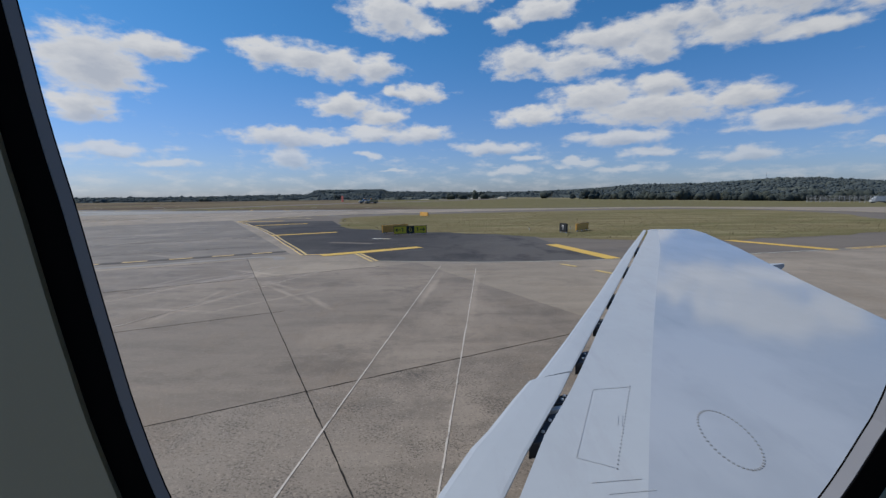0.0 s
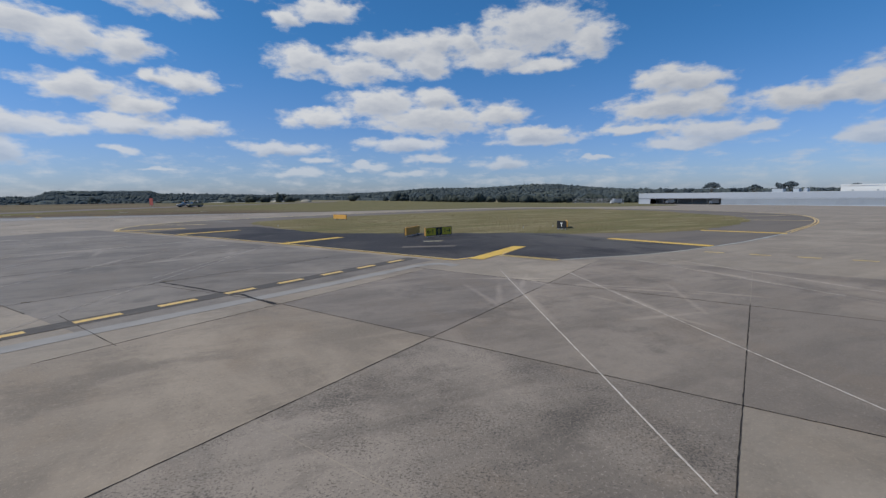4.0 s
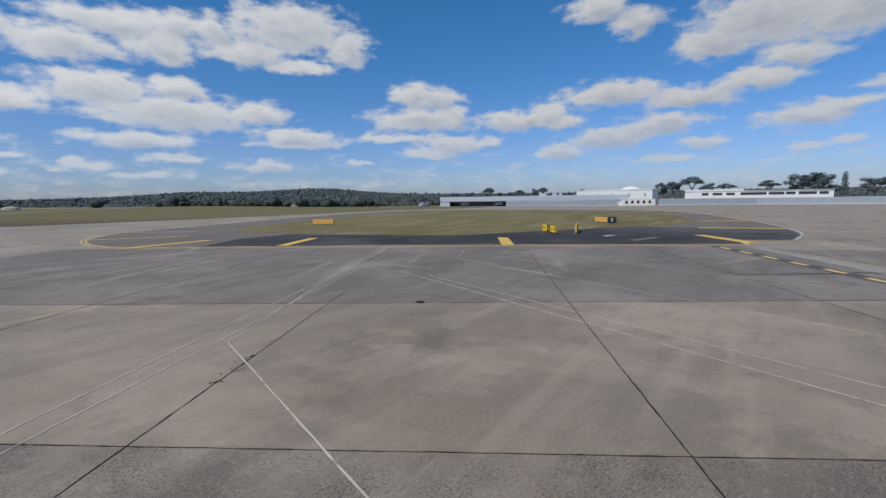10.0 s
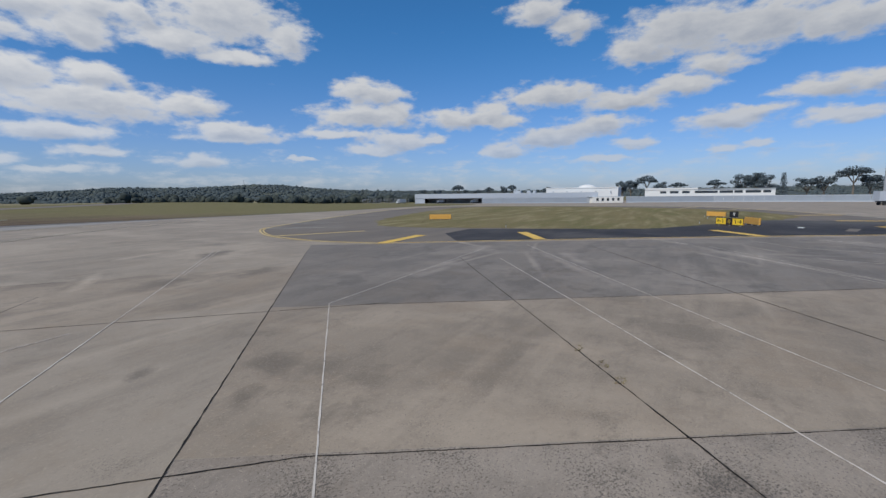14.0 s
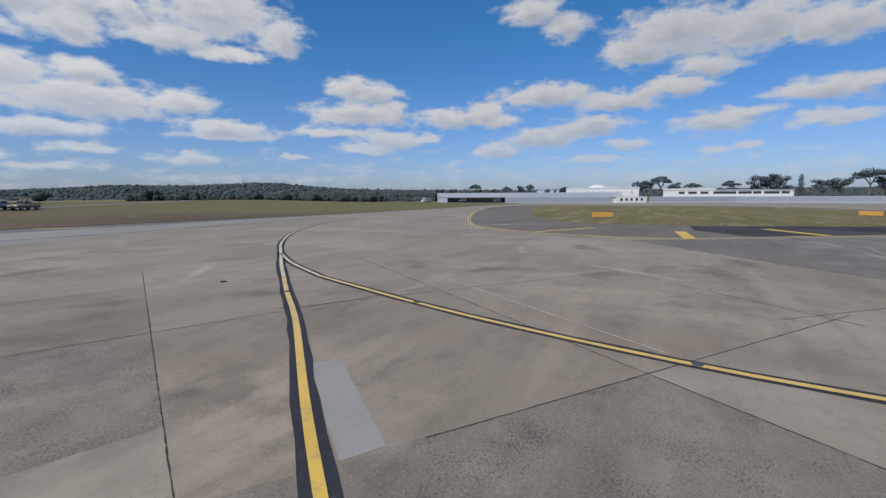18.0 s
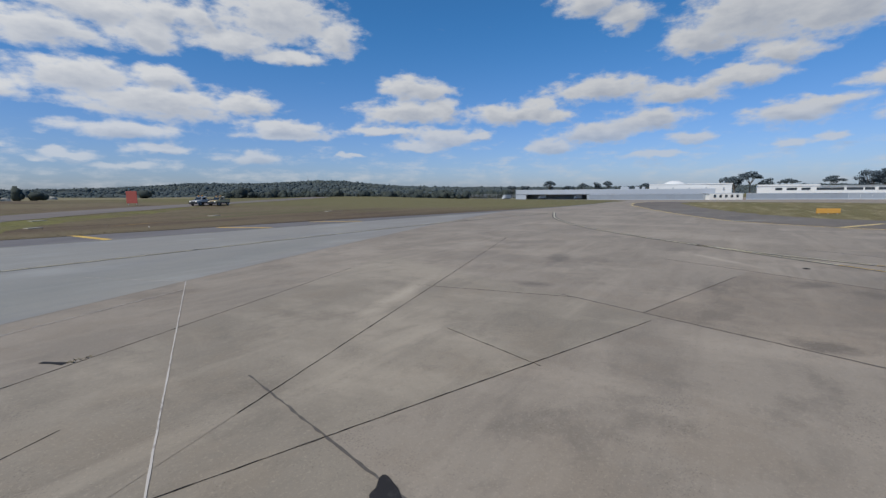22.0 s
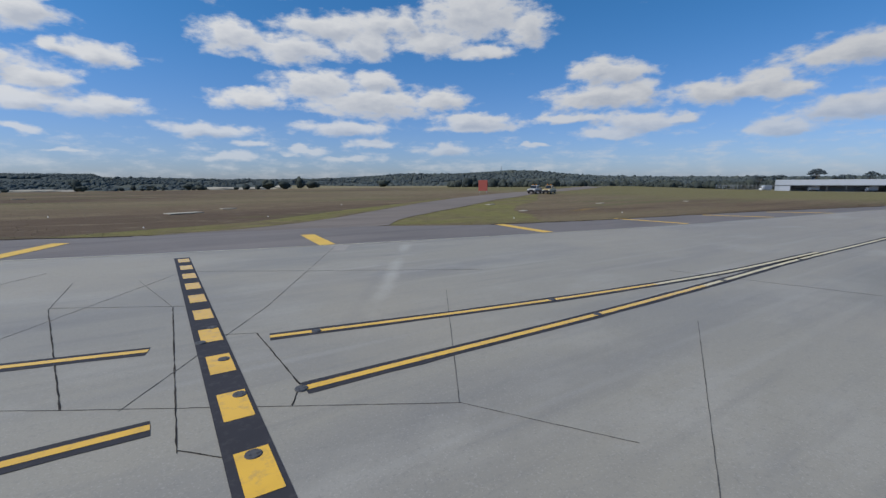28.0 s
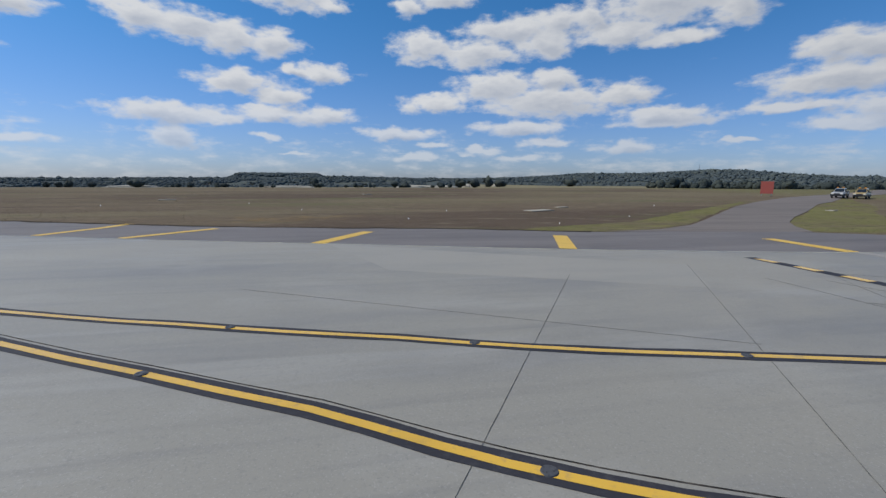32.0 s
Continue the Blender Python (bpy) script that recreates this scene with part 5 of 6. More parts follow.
def thicket(name, spots, size, seed, mat, label, per=16, lobes=2, fine=True):
    """A belt of trees too many to count: knobbly rounded crowns, loose leaf clumps on their rims and trunks, in one mesh."""
    rnd = random.Random(seed)
    verts, faces = [], []
    blob_v, blob_f = BLOBS[1 if fine else 0]
    for x, y, z, h, w in spots:
        for k in range(lobes):
            r = w * (0.62 if k == 0 else rnd.uniform(0.34, 0.5))
            a = rnd.uniform(0, 6.283)
            off = 0.0 if k == 0 else w * rnd.uniform(0.35, 0.6)
            cx, cy, cz = x + off * math.cos(a), y + off * math.sin(a), z + h * ((0.52 if fine else 0.32) if k == 0 else rnd.uniform(0.35, 0.7))
            up = h * ((0.46 if fine else 0.40) if k == 0 else rnd.uniform(0.22, 0.3))
            ph = Vector((rnd.uniform(0, 90), rnd.uniform(0, 90), 0))
            i = len(verts)
            for v in blob_v:
                j = 1.0 + 0.55 * noise.noise(v * 1.9 + ph)
                verts.append((cx + v.x * r * j, cy + v.y * r * j, cz + v.z * up * j))
            faces += [tuple(i + q for q in f) for f in blob_f]
        for _ in range(per):
            a = rnd.uniform(0, 6.283)
            q = rnd.uniform(0.25, 1.0)
            r = w * 0.66 * math.sqrt(max(0.05, 1.0 - (2 * q - 1.05) ** 2)) * rnd.uniform(0.8, 1.15)
            quad_leaf(verts, faces, Vector((x + r * math.cos(a), y + r * math.sin(a), z + h * (0.06 + 0.94 * q))), size, rnd, Vector((math.cos(a), math.sin(a), 1.5 * (q - 0.4))))
        i = len(verts)
        verts += [(x - w * 0.05, y, z - 0.5), (x + w * 0.05, y, z - 0.5), (x, y + w * 0.04, z + h * 0.7)]
        faces.append((i, i + 1, i + 2))
    me = bpy.data.meshes.new(name)
    me.from_pydata(verts, [], faces)
    me.materials.append(mat.m)
    for f in me.polygons:
        f.use_smooth = True
    return tagged(new(name, me), label, "trees", kind="stuff")


rnd = random.Random(5)
spots = []
# dark belt of scrub between the airfield and the hill
for k in range(400):
    az = rnd.choice((27, 33, 36, 41, 44, 46, 49, 51, 54, 57, 59, 60)) + rnd.gauss(0, 1.5)
    dist = rnd.uniform(430, 520) + (az - 26) * 1.0
    x, y = at_az(az, dist)
    h = rnd.uniform(5.0, 9.5) * (0.7 + 0.45 * math.sin(az * 0.9) ** 2)
    spots.append((x, y, hgt(x, y) - 1.0, h, h * rnd.uniform(0.5, 0.8)))
thicket("tree_belt", spots, 0.5, 8, darkleaf, "dark green belt of scrub trees beyond the airfield", 46, 3)
spots = []
for k in range(40):
    az = rnd.choice((-44, -38, -30, -22, -17, -3, 2, 6)) + rnd.gauss(0, 2.2)
    dist = rnd.uniform(520, 800)
    x, y = at_az(az, dist, (-60, 60))
    h = rnd.uniform(3.0, 6.5)
    spots.append((x, y, hgt(x, y) - 0.5, h, h * rnd.uniform(0.6, 1.1)))
for x, y, h, w in ((13, 646, 9.6, 10.4), (31, 643, 7.4, 8.9), (47, 639, 12.6, 6.7), (60, 636, 8.1, 11.8), (140, 607, 7.4, 10.4), (-336, 629, 6.7, 10.4), (-161, 672, 9.6, 6.7), (-65, 671, 5.9, 7.4)):
    spots.append((x, y, hgt(x, y) - 0.5, h + 2.0, w * 0.95))
thicket("tree_belt", spots, 0.5, 9, darkleaf, "scattered dark trees beyond the dry field", 60, 3)


for x, y, h, sp in ((25, 705, 11, 9), (61, 697, 13.5, 7), (80, 692, 8, 9), (162, 663, 9, 9), (-169, 730, 11, 9), (-100, 735, 7, 8), (2, 721, 9, 7), (43, 712, 11, 8), (250, 606, 9, 8), (-242, 719, 8, 9), (-290, 707, 8, 10)):
    tree((x, y), h, sp * 0.7, int(x) + 900, "gum", darkleaf, "lone dark tree at the far edge of the field")


SKYLINE = ((-80, 0.3), (-45, 0.30), (-33, 0.30), (-27, 0.30), (-21, 0.42), (-15.6, 0.45), (-14.2, 0.96), (-5.8, 0.97), (-5.0, 0.70), (-2, 0.66), (1.2, 0.62), (6.5, 0.48), (14, 0.50), (19, 0.66), (24, 0.93),
           (26, 1.14), (30, 1.12), (33, 1.12), (36.6, 1.30), (39.8, 1.46), (42.8, 1.46), (45.5, 1.18), (48.4, 0.94), (52, 0.70), (56, 0.60), (60, 0.57), (70, 0.45), (125, 0.45))


def ridge(az):
    """Height of the far wooded skyline in degrees, by bearing."""
    return float(np.interp(az, [p[0] for p in SKYLINE], [p[1] for p in SKYLINE]))


HILL = ((820, -0.15), (1050, 0.15), (1350, 0.55), (1650, 0.86), (1900, 0.80), (2300, 0.3))


def hill_z(az, dist):
    """The hillside's height by bearing and distance."""
    f = float(np.interp(dist, [p[0] for p in HILL], [p[1] for p in HILL]))
    return -9.5 + 8 * clamp((dist - 820) / 500) + max(f, 0) / 0.86 * (math.tan(radians(ridge(az))) * 1710 - 0.4)


bm = bmesh.new()
bands = []
for az in range(-75, 126):
    row = []
    for dist, _ in HILL:
        x, y = at_az(az, dist, (-60, 60))
        row.append(bm.verts.new((x, y, hill_z(az, dist))))
    bands.append(row)
for r, s in zip(bands, bands[1:]):
    for i in range(5):
        bm.faces.new((r[i], r[i + 1], s[i + 1], s[i]))
bmesh.ops.recalc_face_normals(bm, faces=bm.faces[:])
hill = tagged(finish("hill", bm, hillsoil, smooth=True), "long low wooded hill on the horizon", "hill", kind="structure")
spots = []
for k in range(36000):
    az = rnd.uniform(-74, 122)
    dist = 850 + 840 * rnd.random() ** 0.7
    if noise.noise(Vector((az * 0.35, dist * 0.006, 2))) > 0.22 and dist < 1500:
        continue
    x, y = at_az(az, dist, (-60, 60))
    z = hill_z(az, dist)
    h = rnd.uniform(7.5, 8.5) if -14.3 < az < -5.6 else rnd.uniform(4.0, 7.5) * (1.6 if rnd.random() < 0.03 else 1.0)
    spots.append((x, y, z - 1.2, h * rnd.uniform(0.9, 1.3), h * rnd.uniform(0.75, 1.25)))
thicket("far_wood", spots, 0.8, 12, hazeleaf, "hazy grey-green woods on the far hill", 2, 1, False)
m = thing("radio_mast", at_az(39.0, 1640, (-60, 60)), "thin grey lattice mast on the hilltop", "mast", z=36)
bm = bmesh.new()
for q in ((-0.7, -0.4), (0.7, -0.4), (0, 0.8)):
    tube(bm, (q[0], q[1], -6), (q[0] * 0.3, q[1] * 0.3, 24), 0.25, 0.2, 5)
for k in range(10):
    s = 1 - 0.07 * k
    tube(bm, (-0.7 * s, -0.4 * s, k * 2.2), (0.7 * s, -0.4 * s, k * 2.2 + 2), 0.12, None, 4)
part("mast", bm, steel, m)
# pale sand banks
for i, (az, dist, w, h) in enumerate(((1.5, 700, 34, 3.4), (4.5, 690, 26, 2.8), (8.0, 720, 14, 4.2), (11.5, 720, 9, 4.0), (-13, 760, 40, 2.5), (33.5, 640, 12, 4.0), (-27, 760, 30, 2.4))):
    x, y = at_az(az, dist, (-40, 60))
    bm = bmesh.new()
    bmesh.ops.create_icosphere(bm, subdivisions=3, radius=1.0)
    for v in bm.verts:
        k = 1 + 0.25 * noise.noise(v.co * 2.3 + Vector((i, 0, 0)))
        v.co = Vector((v.co.x * w * k, v.co.y * 10 * k, v.co.z * h * k))
    bmesh.ops.rotate(bm, verts=bm.verts[:], cent=(0, 0, 0), matrix=Matrix.Rotation(radians(-az), 3, "Z"))
    o = tagged(finish("sand_bank", bm, sand), "pale sandy quarry bank far beyond the field", "bank", "quarry banks")
    o.location = (x, y, hgt(x, y) + 0.2)


def tufts(name, spots, size, seed, mat, label):
    rnd = random.Random(seed)
    verts, faces = [], []
    for x, y, z in spots:
        for _ in range(4):
            a = rnd.uniform(0, 6.283)
            b = a + rnd.uniform(-0.6, 0.6)
            h, w, l = size * rnd.uniform(0.3, 0.8), size * 0.3, size * rnd.uniform(0.8, 1.6)
            i = len(verts)
            verts += [(x - w * math.sin(a), y + w * math.cos(a), z - 0.01), (x + w * math.sin(a), y - w * math.cos(a), z - 0.01), (x + l * math.cos(b), y + l * math.sin(b), z + h)]
            faces.append((i, i + 1, i + 2))
    me = bpy.data.meshes.new(name)
    me.from_pydata(verts, [], faces)
    me.materials.append(mat.m)
    return tagged(new(name, me), label, "grass", kind="stuff")


def inside_poly(x, y, poly):
    c = False
    for (x0, y0), (x1, y1) in zip(poly, poly[1:] + poly[:1]):
        if (y0 > y) != (y1 > y) and x < (x1 - x0) * (y - y0) / (y1 - y0) + x0:
            c = not c
    return c


spots = []
while len(spots) < 9000:
    x, y = rnd.uniform(-17, 57), rnd.uniform(32, 88)
    if inside_poly(x, y, GRASS) and rnd.random() < 1.4 - (math.hypot(x + 10, y - 45) / 60):
        spots.append((x, y, 0.022))
tufts("grass_tufts", spots, 0.09, 21, blade, "short dry grass tufts on the island")
spots = []
while len(spots) < 9000:
    x = rnd.uniform(-175, -10)
    yb = np.interp(x, [p[0] for p in OUTER], [p[1] for p in OUTER])
    y = yb + rnd.random() ** 2 * 45 + 0.3
    if y < 149 or rnd.random() < 0.6:
        if not inside_poly(x, y, ROAD_L + ROAD_R):
            spots.append((x, y, hgt(x, y) - 0.02))
tufts("grass_tufts", spots, 0.065, 22, fieldblade, "dry grass tufts along the asphalt edge")

weeds = []
for cx, cy, s in ((-40.3, 35.8, 0.18), (-39.7, 36.2, 0.22), (-40.8, 35.5, 0.15), (-49.0, 48.6, 0.2), (-48.4, 49.0, 0.2), (-47.6, 49.6, 0.15), (-78.8, 99.0, 0.15), (-81.2, 98.3, 0.12), (-22.4, 27.5, 0.2), (-26.2, 25.3, 0.12)):
    for _ in range(7):
        weeds.append((cx + rnd.gauss(0, s * 0.7), cy + rnd.gauss(0, s * 0.25), 0.008))
tufts("joint_weeds", weeds, 0.055, 31, blade, "small dry weeds growing in the concrete joints")

# ---- signs on the grass ----


def arrow(bm, x, z, s, way):
    box(bm, x, 0, z, 0.34 * s, 0.012, 0.06 * s)
    for k in (1, -1):
        m = Matrix.Translation((x + way * 0.13 * s, 0, z + k * 0.055 * s)) @ Matrix.Rotation(radians(way * k * 45), 4, "Y")
        box(bm, 0, 0, 0, 0.2 * s, 0.012, 0.06 * s, 0, m)


def sign_board(at, turn, width, height, back, label, fill=None, lift=0.12):
    t = thing("taxiway_sign", at, label, "sign", "taxiway signs", turn, z=0.02)
    part("cabinet", boxed(0, 0, lift + height / 2, width, 0.16, height, 0.02), back, t)
    for x in (-width * 0.4, 0.0, width * 0.4):
        bm = boxed(x, 0, lift / 2, 0.1, 0.14, lift)
        part("leg", bm, steel, t)
    part("rim", _rim(width, height, lift), signblack, t)
    if fill:
        fill(t, lift + height / 2)
    return t


def _rim(w, h, lift):
    bm = bmesh.new()
    for s in (-1, 1):
        box(bm, s * w / 2, -0.085, lift + h / 2, 0.035, 0.02, h)
        box(bm, 0, -0.085, lift + h / 2 + s * h / 2, w + 0.035, 0.02, 0.035)
    return bm


def ring(bm, x, z, rx, rz, w, y):
    pts = [(math.cos(a), math.sin(a)) for a in [i / 20 * 2 * math.pi for i in range(20)]]
    o = [bm.verts.new((x + c * rx, y, z + s * rz)) for c, s in pts]
    n = [bm.verts.new((x + c * (rx - w), y, z + s * (rz - w))) for c, s in pts]
    for i in range(20):
        j = (i + 1) % 20
        bm.faces.new((o[i], o[j], n[j], n[i]))


def three_faces(t, z):
    part("face", boxed(-0.93, -0.084, z, 1.1, 0.012, 0.62), signyellow, t, "yellow face with a black arrow")
    part("face", boxed(0.93, -0.084, z, 1.1, 0.012, 0.62), signyellow, t, "yellow face with a black arrow")
    part("face", boxed(0.0, -0.084, z, 0.72, 0.014, 0.62), signblack, t, "black face with a yellow letter O")
    bm = bmesh.new()
    ring(bm, 0, z, 0.13, 0.2, 0.05, -0.094)
    part("letter", bm, signyellow, t)
    for s in (-1, 1):
        bm = bmesh.new()
        arrow(bm, s * 1.12, z, 1.2, s)
        box(bm, s * 0.7, 0, z, 0.07, 0.012, 0.36)
        box(bm, s * 0.7 - 0.06, 0, z + 0.15, 0.12, 0.012, 0.07)
        bmesh.ops.translate(bm, verts=bm.verts[:], vec=(0, -0.092, 0))
        part("arrow", bm, signblack, t)


sign_board((-3.0, 40.4), 16, 3.05, 0.68, signorange, "yellow and black taxiway guidance sign on the grass edge", three_faces)
sign_board((-4.6, 42.5), 180 + 44, 3.05, 0.68, signorange, "taxiway sign board showing its worn orange back", three_faces)


def tee_face(t, z):
    part("face", boxed(0, -0.084, z, 0.95, 0.012, 0.68), signblack, t, "black face with a white letter T")
    bm = bmesh.new()
    box(bm, 0, -0.094, z + 0.15, 0.3, 0.012, 0.07)
    box(bm, 0, -0.094, z - 0.03, 0.07, 0.012, 0.34)
    part("letter", bm, signwhite, t)


sign_board((11.15, 40.5), 290, 1.0, 0.74, signblack, "small black sign with a white letter", tee_face)
sign_board((13.4, 42.3), 50, 2.7, 0.62, signorange, "blank orange-backed sign board on the grass", None)
sign_board((-3.2, 76.3), 118, 3.0, 0.66, signorange, "long orange-backed sign board on the grass", None)
for x, y in ((12.7, 43.7), (-2.0, 45.0), (-14.0, 63), (8.6, 43.6)):
    t = thing("edge_light", (x, y), "small grey taxiway edge light on a stub", "light", "edge lights", z=0.02)
    bm = bmesh.new()
    tube(bm, (0, 0, 0), (0, 0, 0.26), 0.03)
    part("stem", bm, steel, t)
    bm = bmesh.new()
    tube(bm, (0, 0, 0.26), (0, 0, 0.34), 0.05, 0.035)
    part("lens", bm, lampsteel, t)

# red board on posts by the access road
t = thing("red_board", (-42.1, 186.7), "weathered red board on two posts in the field", "sign", turn=-55)
part("panel", boxed(0, 0, 1.6, 2.1, 0.08, 2.4, 0.02), redboard, t)
for s in (-0.8, 0.8):
    bm = bmesh.new()
    tube(bm, (s, 0.08, 0), (s, 0.08, 2.8), 0.06)
    part("post", bm, steel, t)
for x, y, w in ((-102.6, 159.6, 3.2), (-98.0, 163.4, 1.6), (-146.6, 179.2, 2.0), (-64, 158, 1.6), (-44.6, 153.5, 1.8), (-67, 148, 1.4), (-25, 150, 1.6), (-120, 190, 1.4)):
    bm = bmesh.new()
    box(bm, 0, 0, 0.02, w, w * 0.5, 0.09, 0.02)
    o = tagged(finish("concrete_pad", bm, sand), "pale concrete cable-pit pad in the grass", "pad", "cable pit pads")
    o.matrix_basis = pose(x, y, hgt(x, y) - 0.02, 0, 0, 20)
for x, y in ((-118, 153), (-106, 148), (-135, 172), (-113, 160), (-96, 153), (-150, 170), (-128, 163), (-76, 140), (-60, 139), (-84, 165)):
    t = thing("field_marker", (x, y), "small white marker cone in the grass", "marker", "field markers")
    bm = bmesh.new()
    bmesh.ops.create_cone(bm, cap_ends=True, segments=10, radius1=0.055, radius2=0.02, depth=0.1, matrix=Matrix.Translation((0, 0, 0.05)))
    part("cone", bm, signwhite, t)

# ---- vehicles ----


def loft(bm, sections):
    """Closed skin over cross-sections, each a list of points."""
    rows = [[bm.verts.new(p) for p in s] for s in sections]
    n = len(rows[0])
    for r, s in zip(rows, rows[1:]):
        for i in range(n):
            j = (i + 1) % n
            bm.faces.new((r[i], r[j], s[j], s[i]))
    bm.faces.new(rows[0][::-1])
    bm.faces.new(rows[-1])
    bmesh.ops.recalc_face_normals(bm, faces=bm.faces[:])


def ute(at, turn, mat, label):
    t = thing("utility_truck", at, label, "truck", "airfield trucks", turn)
    bm = bmesh.new()
    prof = [(2.55, 0.45, 0.85), (2.5, 0.42, 1.0), (1.2, 0.42, 1.12), (-0.55, 0.42, 1.15), (-0.6, 0.42, 1.1), (-2.5, 0.5, 1.1)]
    loft(bm, [[(x, -0.9, z0), (x, 0.9, z0), (x, 0.93, (z0 + z1) / 2), (x, 0.86, z1), (x, -0.86, z1), (x, -0.93, (z0 + z1) / 2)] for x, z0, z1 in prof])
    part("body", bm, mat, t)
    bm = bmesh.new()
    loft(bm, [[(1.15, -0.8, 1.1), (1.15, 0.8, 1.1), (0.45, 0.66, 1.78), (0.45, -0.66, 1.78)], [(0.2, -0.8, 1.12), (0.2, 0.8, 1.12), (0.2, 0.66, 1.82), (0.2, -0.66, 1.82)],
              [(-0.75, -0.8, 1.12), (-0.75, 0.8, 1.12), (-0.6, 0.66, 1.78), (-0.6, -0.66, 1.78)]])
    part("cab", bm, mat, t)
    bm = bmesh.new()
    bm.faces.new([bm.verts.new(p) for p in ((1.12, -0.7, 1.17), (1.12, 0.7, 1.17), (0.52, 0.6, 1.74), (0.52, -0.6, 1.74))])
    bmesh.ops.translate(bm, verts=bm.verts[:], vec=(0.02, 0, 0.02))
    part("windscreen", bm, carglass, t)
    for s in (-1, 1):
        part("side_window", boxed(0.05, s * 0.755, 1.45, 1.0, 0.02, 0.4), carglass, t)
        part("headlight", boxed(2.53, s * 0.68, 0.82, 0.06, 0.34, 0.18, 0.02), lampmat, t)
        part("mirror", boxed(0.9, s * 0.98, 1.25, 0.1, 0.18, 0.2, 0.02), signblack, t)
        part("tray_side", boxed(-1.65, s * 0.9, 1.2, 1.8, 0.05, 0.34), mat, t)
        for x in (1.6, -1.6):
            bm = bmesh.new()
            tube(bm, (x, s * 0.72, 0.38), (x, s * 0.95, 0.38), 0.38, None, 16)
            w = part("wheel", bm, rubber, t)
            bm = bmesh.new()
            tube(bm, (x, s * 0.95, 0.38), (x, s * 0.965, 0.38), 0.2, None, 12)
            part("rim", bm, steel, w)
    part("bumper", boxed(2.62, 0, 0.58, 0.14, 1.8, 0.36, 0.03), signblack, t)
    for s in (-1, 1):
        part("side_sill", boxed(-0.1, s * 0.935, 0.58, 4.6, 0.05, 0.3, 0.02), signblack, t)
    part("grille", boxed(2.545, 0, 0.8, 0.05, 0.9, 0.2), signblack, t)
    bar = part("roof_bar", boxed(0.1, 0, 1.9, 0.16, 1.2, 0.1, 0.02), signblack, t)
    for s in (-0.4, 0.4):
        part("beacon", boxed(0.1, s, 2.0, 0.2, 0.3, 0.12, 0.02), orangelamp, bar)
    bm = bmesh.new()
    for y in (-0.7, 0.7):
        tube(bm, (-0.8, y, 1.15), (-0.8, y, 1.85), 0.04)
    tube(bm, (-0.8, -0.7, 1.85), (-0.8, 0.7, 1.85), 0.04)
    part("head_rack", bm, steel, t)
    return t


ute((-31.6, 180.9), 206, utegrey, "dusty white utility truck with amber beacons on the access road")
ute((-28.7, 179.2), 207, caryellow, "tan-yellow utility truck with roof beacons on the access road")


def box_truck(at, turn, label, length=8.0):
    t = thing("box_truck", at, label, "truck", "", turn)
    part("load_box", boxed(-0.8, 0, 2.2, length - 2.2, 2.4, 2.5, 0.05), whitewall, t)
    bm = bmesh.new()
    x = length / 2
    loft(bm, [[(x - 0.1, -1.1, 0.7), (x - 0.1, 1.1, 0.7), (x - 0.1, 1.1, 1.5), (x - 0.1, -1.1, 1.5)], [(x - 0.5, -1.1, 0.6), (x - 0.5, 1.1, 0.6), (x - 0.5, 1.0, 2.6), (x - 0.5, -1.0, 2.6)],
              [(x - 1.8, -1.1, 0.6), (x - 1.8, 1.1, 0.6), (x - 1.8, 1.0, 2.7), (x - 1.8, -1.0, 2.7)]])
    part("cab", bm, carwhite, t)
    part("windscreen", boxed(x - 0.28, 0, 2.0, 0.1, 1.9, 0.7), carglass, t)
    part("chassis", boxed(-0.6, 0, 0.8, length - 1.0, 1.0, 0.3), signblack, t)
    for s in (-1, 1):
        for xx in (x - 1.2, -x + 1.6):
            bm = bmesh.new()
            tube(bm, (xx, s * 0.85, 0.48), (xx, s * 1.15, 0.48), 0.48, None, 14)
            part("wheel", bm, rubber, t)
    return t


box_truck((228.5, 231), 160, "white box truck parked beside the hangar")
box_truck((267.0, 217.0), 105, "white box truck parked inside an open hangar bay", 6.5)
box_truck((274.5, 190.0), 105, "white box truck parked inside an open hangar bay", 6.5)
# white trailer with dark wheels near the light mast
t = thing("cargo_trailer", (109.6, -9.7), "long white cargo trailer on dark bogies", "trailer", turn=-74)
part("load_box", boxed(0, 0, 2.6, 14, 2.5, 2.7, 0.06), whitewall, t)
part("stripe_panel", boxed(0, -1.262, 2.7, 5.0, 0.02, 0.7), greywall, t)
part("chassis", boxed(0, 0, 1.05, 13.6, 1.2, 0.3), signblack, t)
for xx in (-5.6, -4.3, 3.0, 4.3, 5.6):
    for s in (-1, 1):
        bm = bmesh.new()
        tube(bm, (xx, s * 0.85, 0.5), (xx, s * 1.2, 0.5), 0.5, None, 14)
        part("wheel", bm, rubber, t)
t = thing("light_mast", (130, -11.7), "tall grey apron floodlight mast", "mast", turn=20)
bm = bmesh.new()
tube(bm, (0, 0, 0), (0, 0, 33.0), 0.42, 0.2, 12)
part("pole", bm, steel, t)
part("head_frame", boxed(0, 0, 33.1, 3.4, 0.9, 0.25, 0.03), steel, t)
for k in range(6):
    part("floodlight", boxed(-1.4 + k * 0.56, -0.35, 32.8, 0.42, 0.5, 0.36, 0.03), signblack, t)
part("base_plate", boxed(0, 0, 0.15, 1.6, 1.6, 0.3, 0.03), concrete, t)

# ---- buildings ----


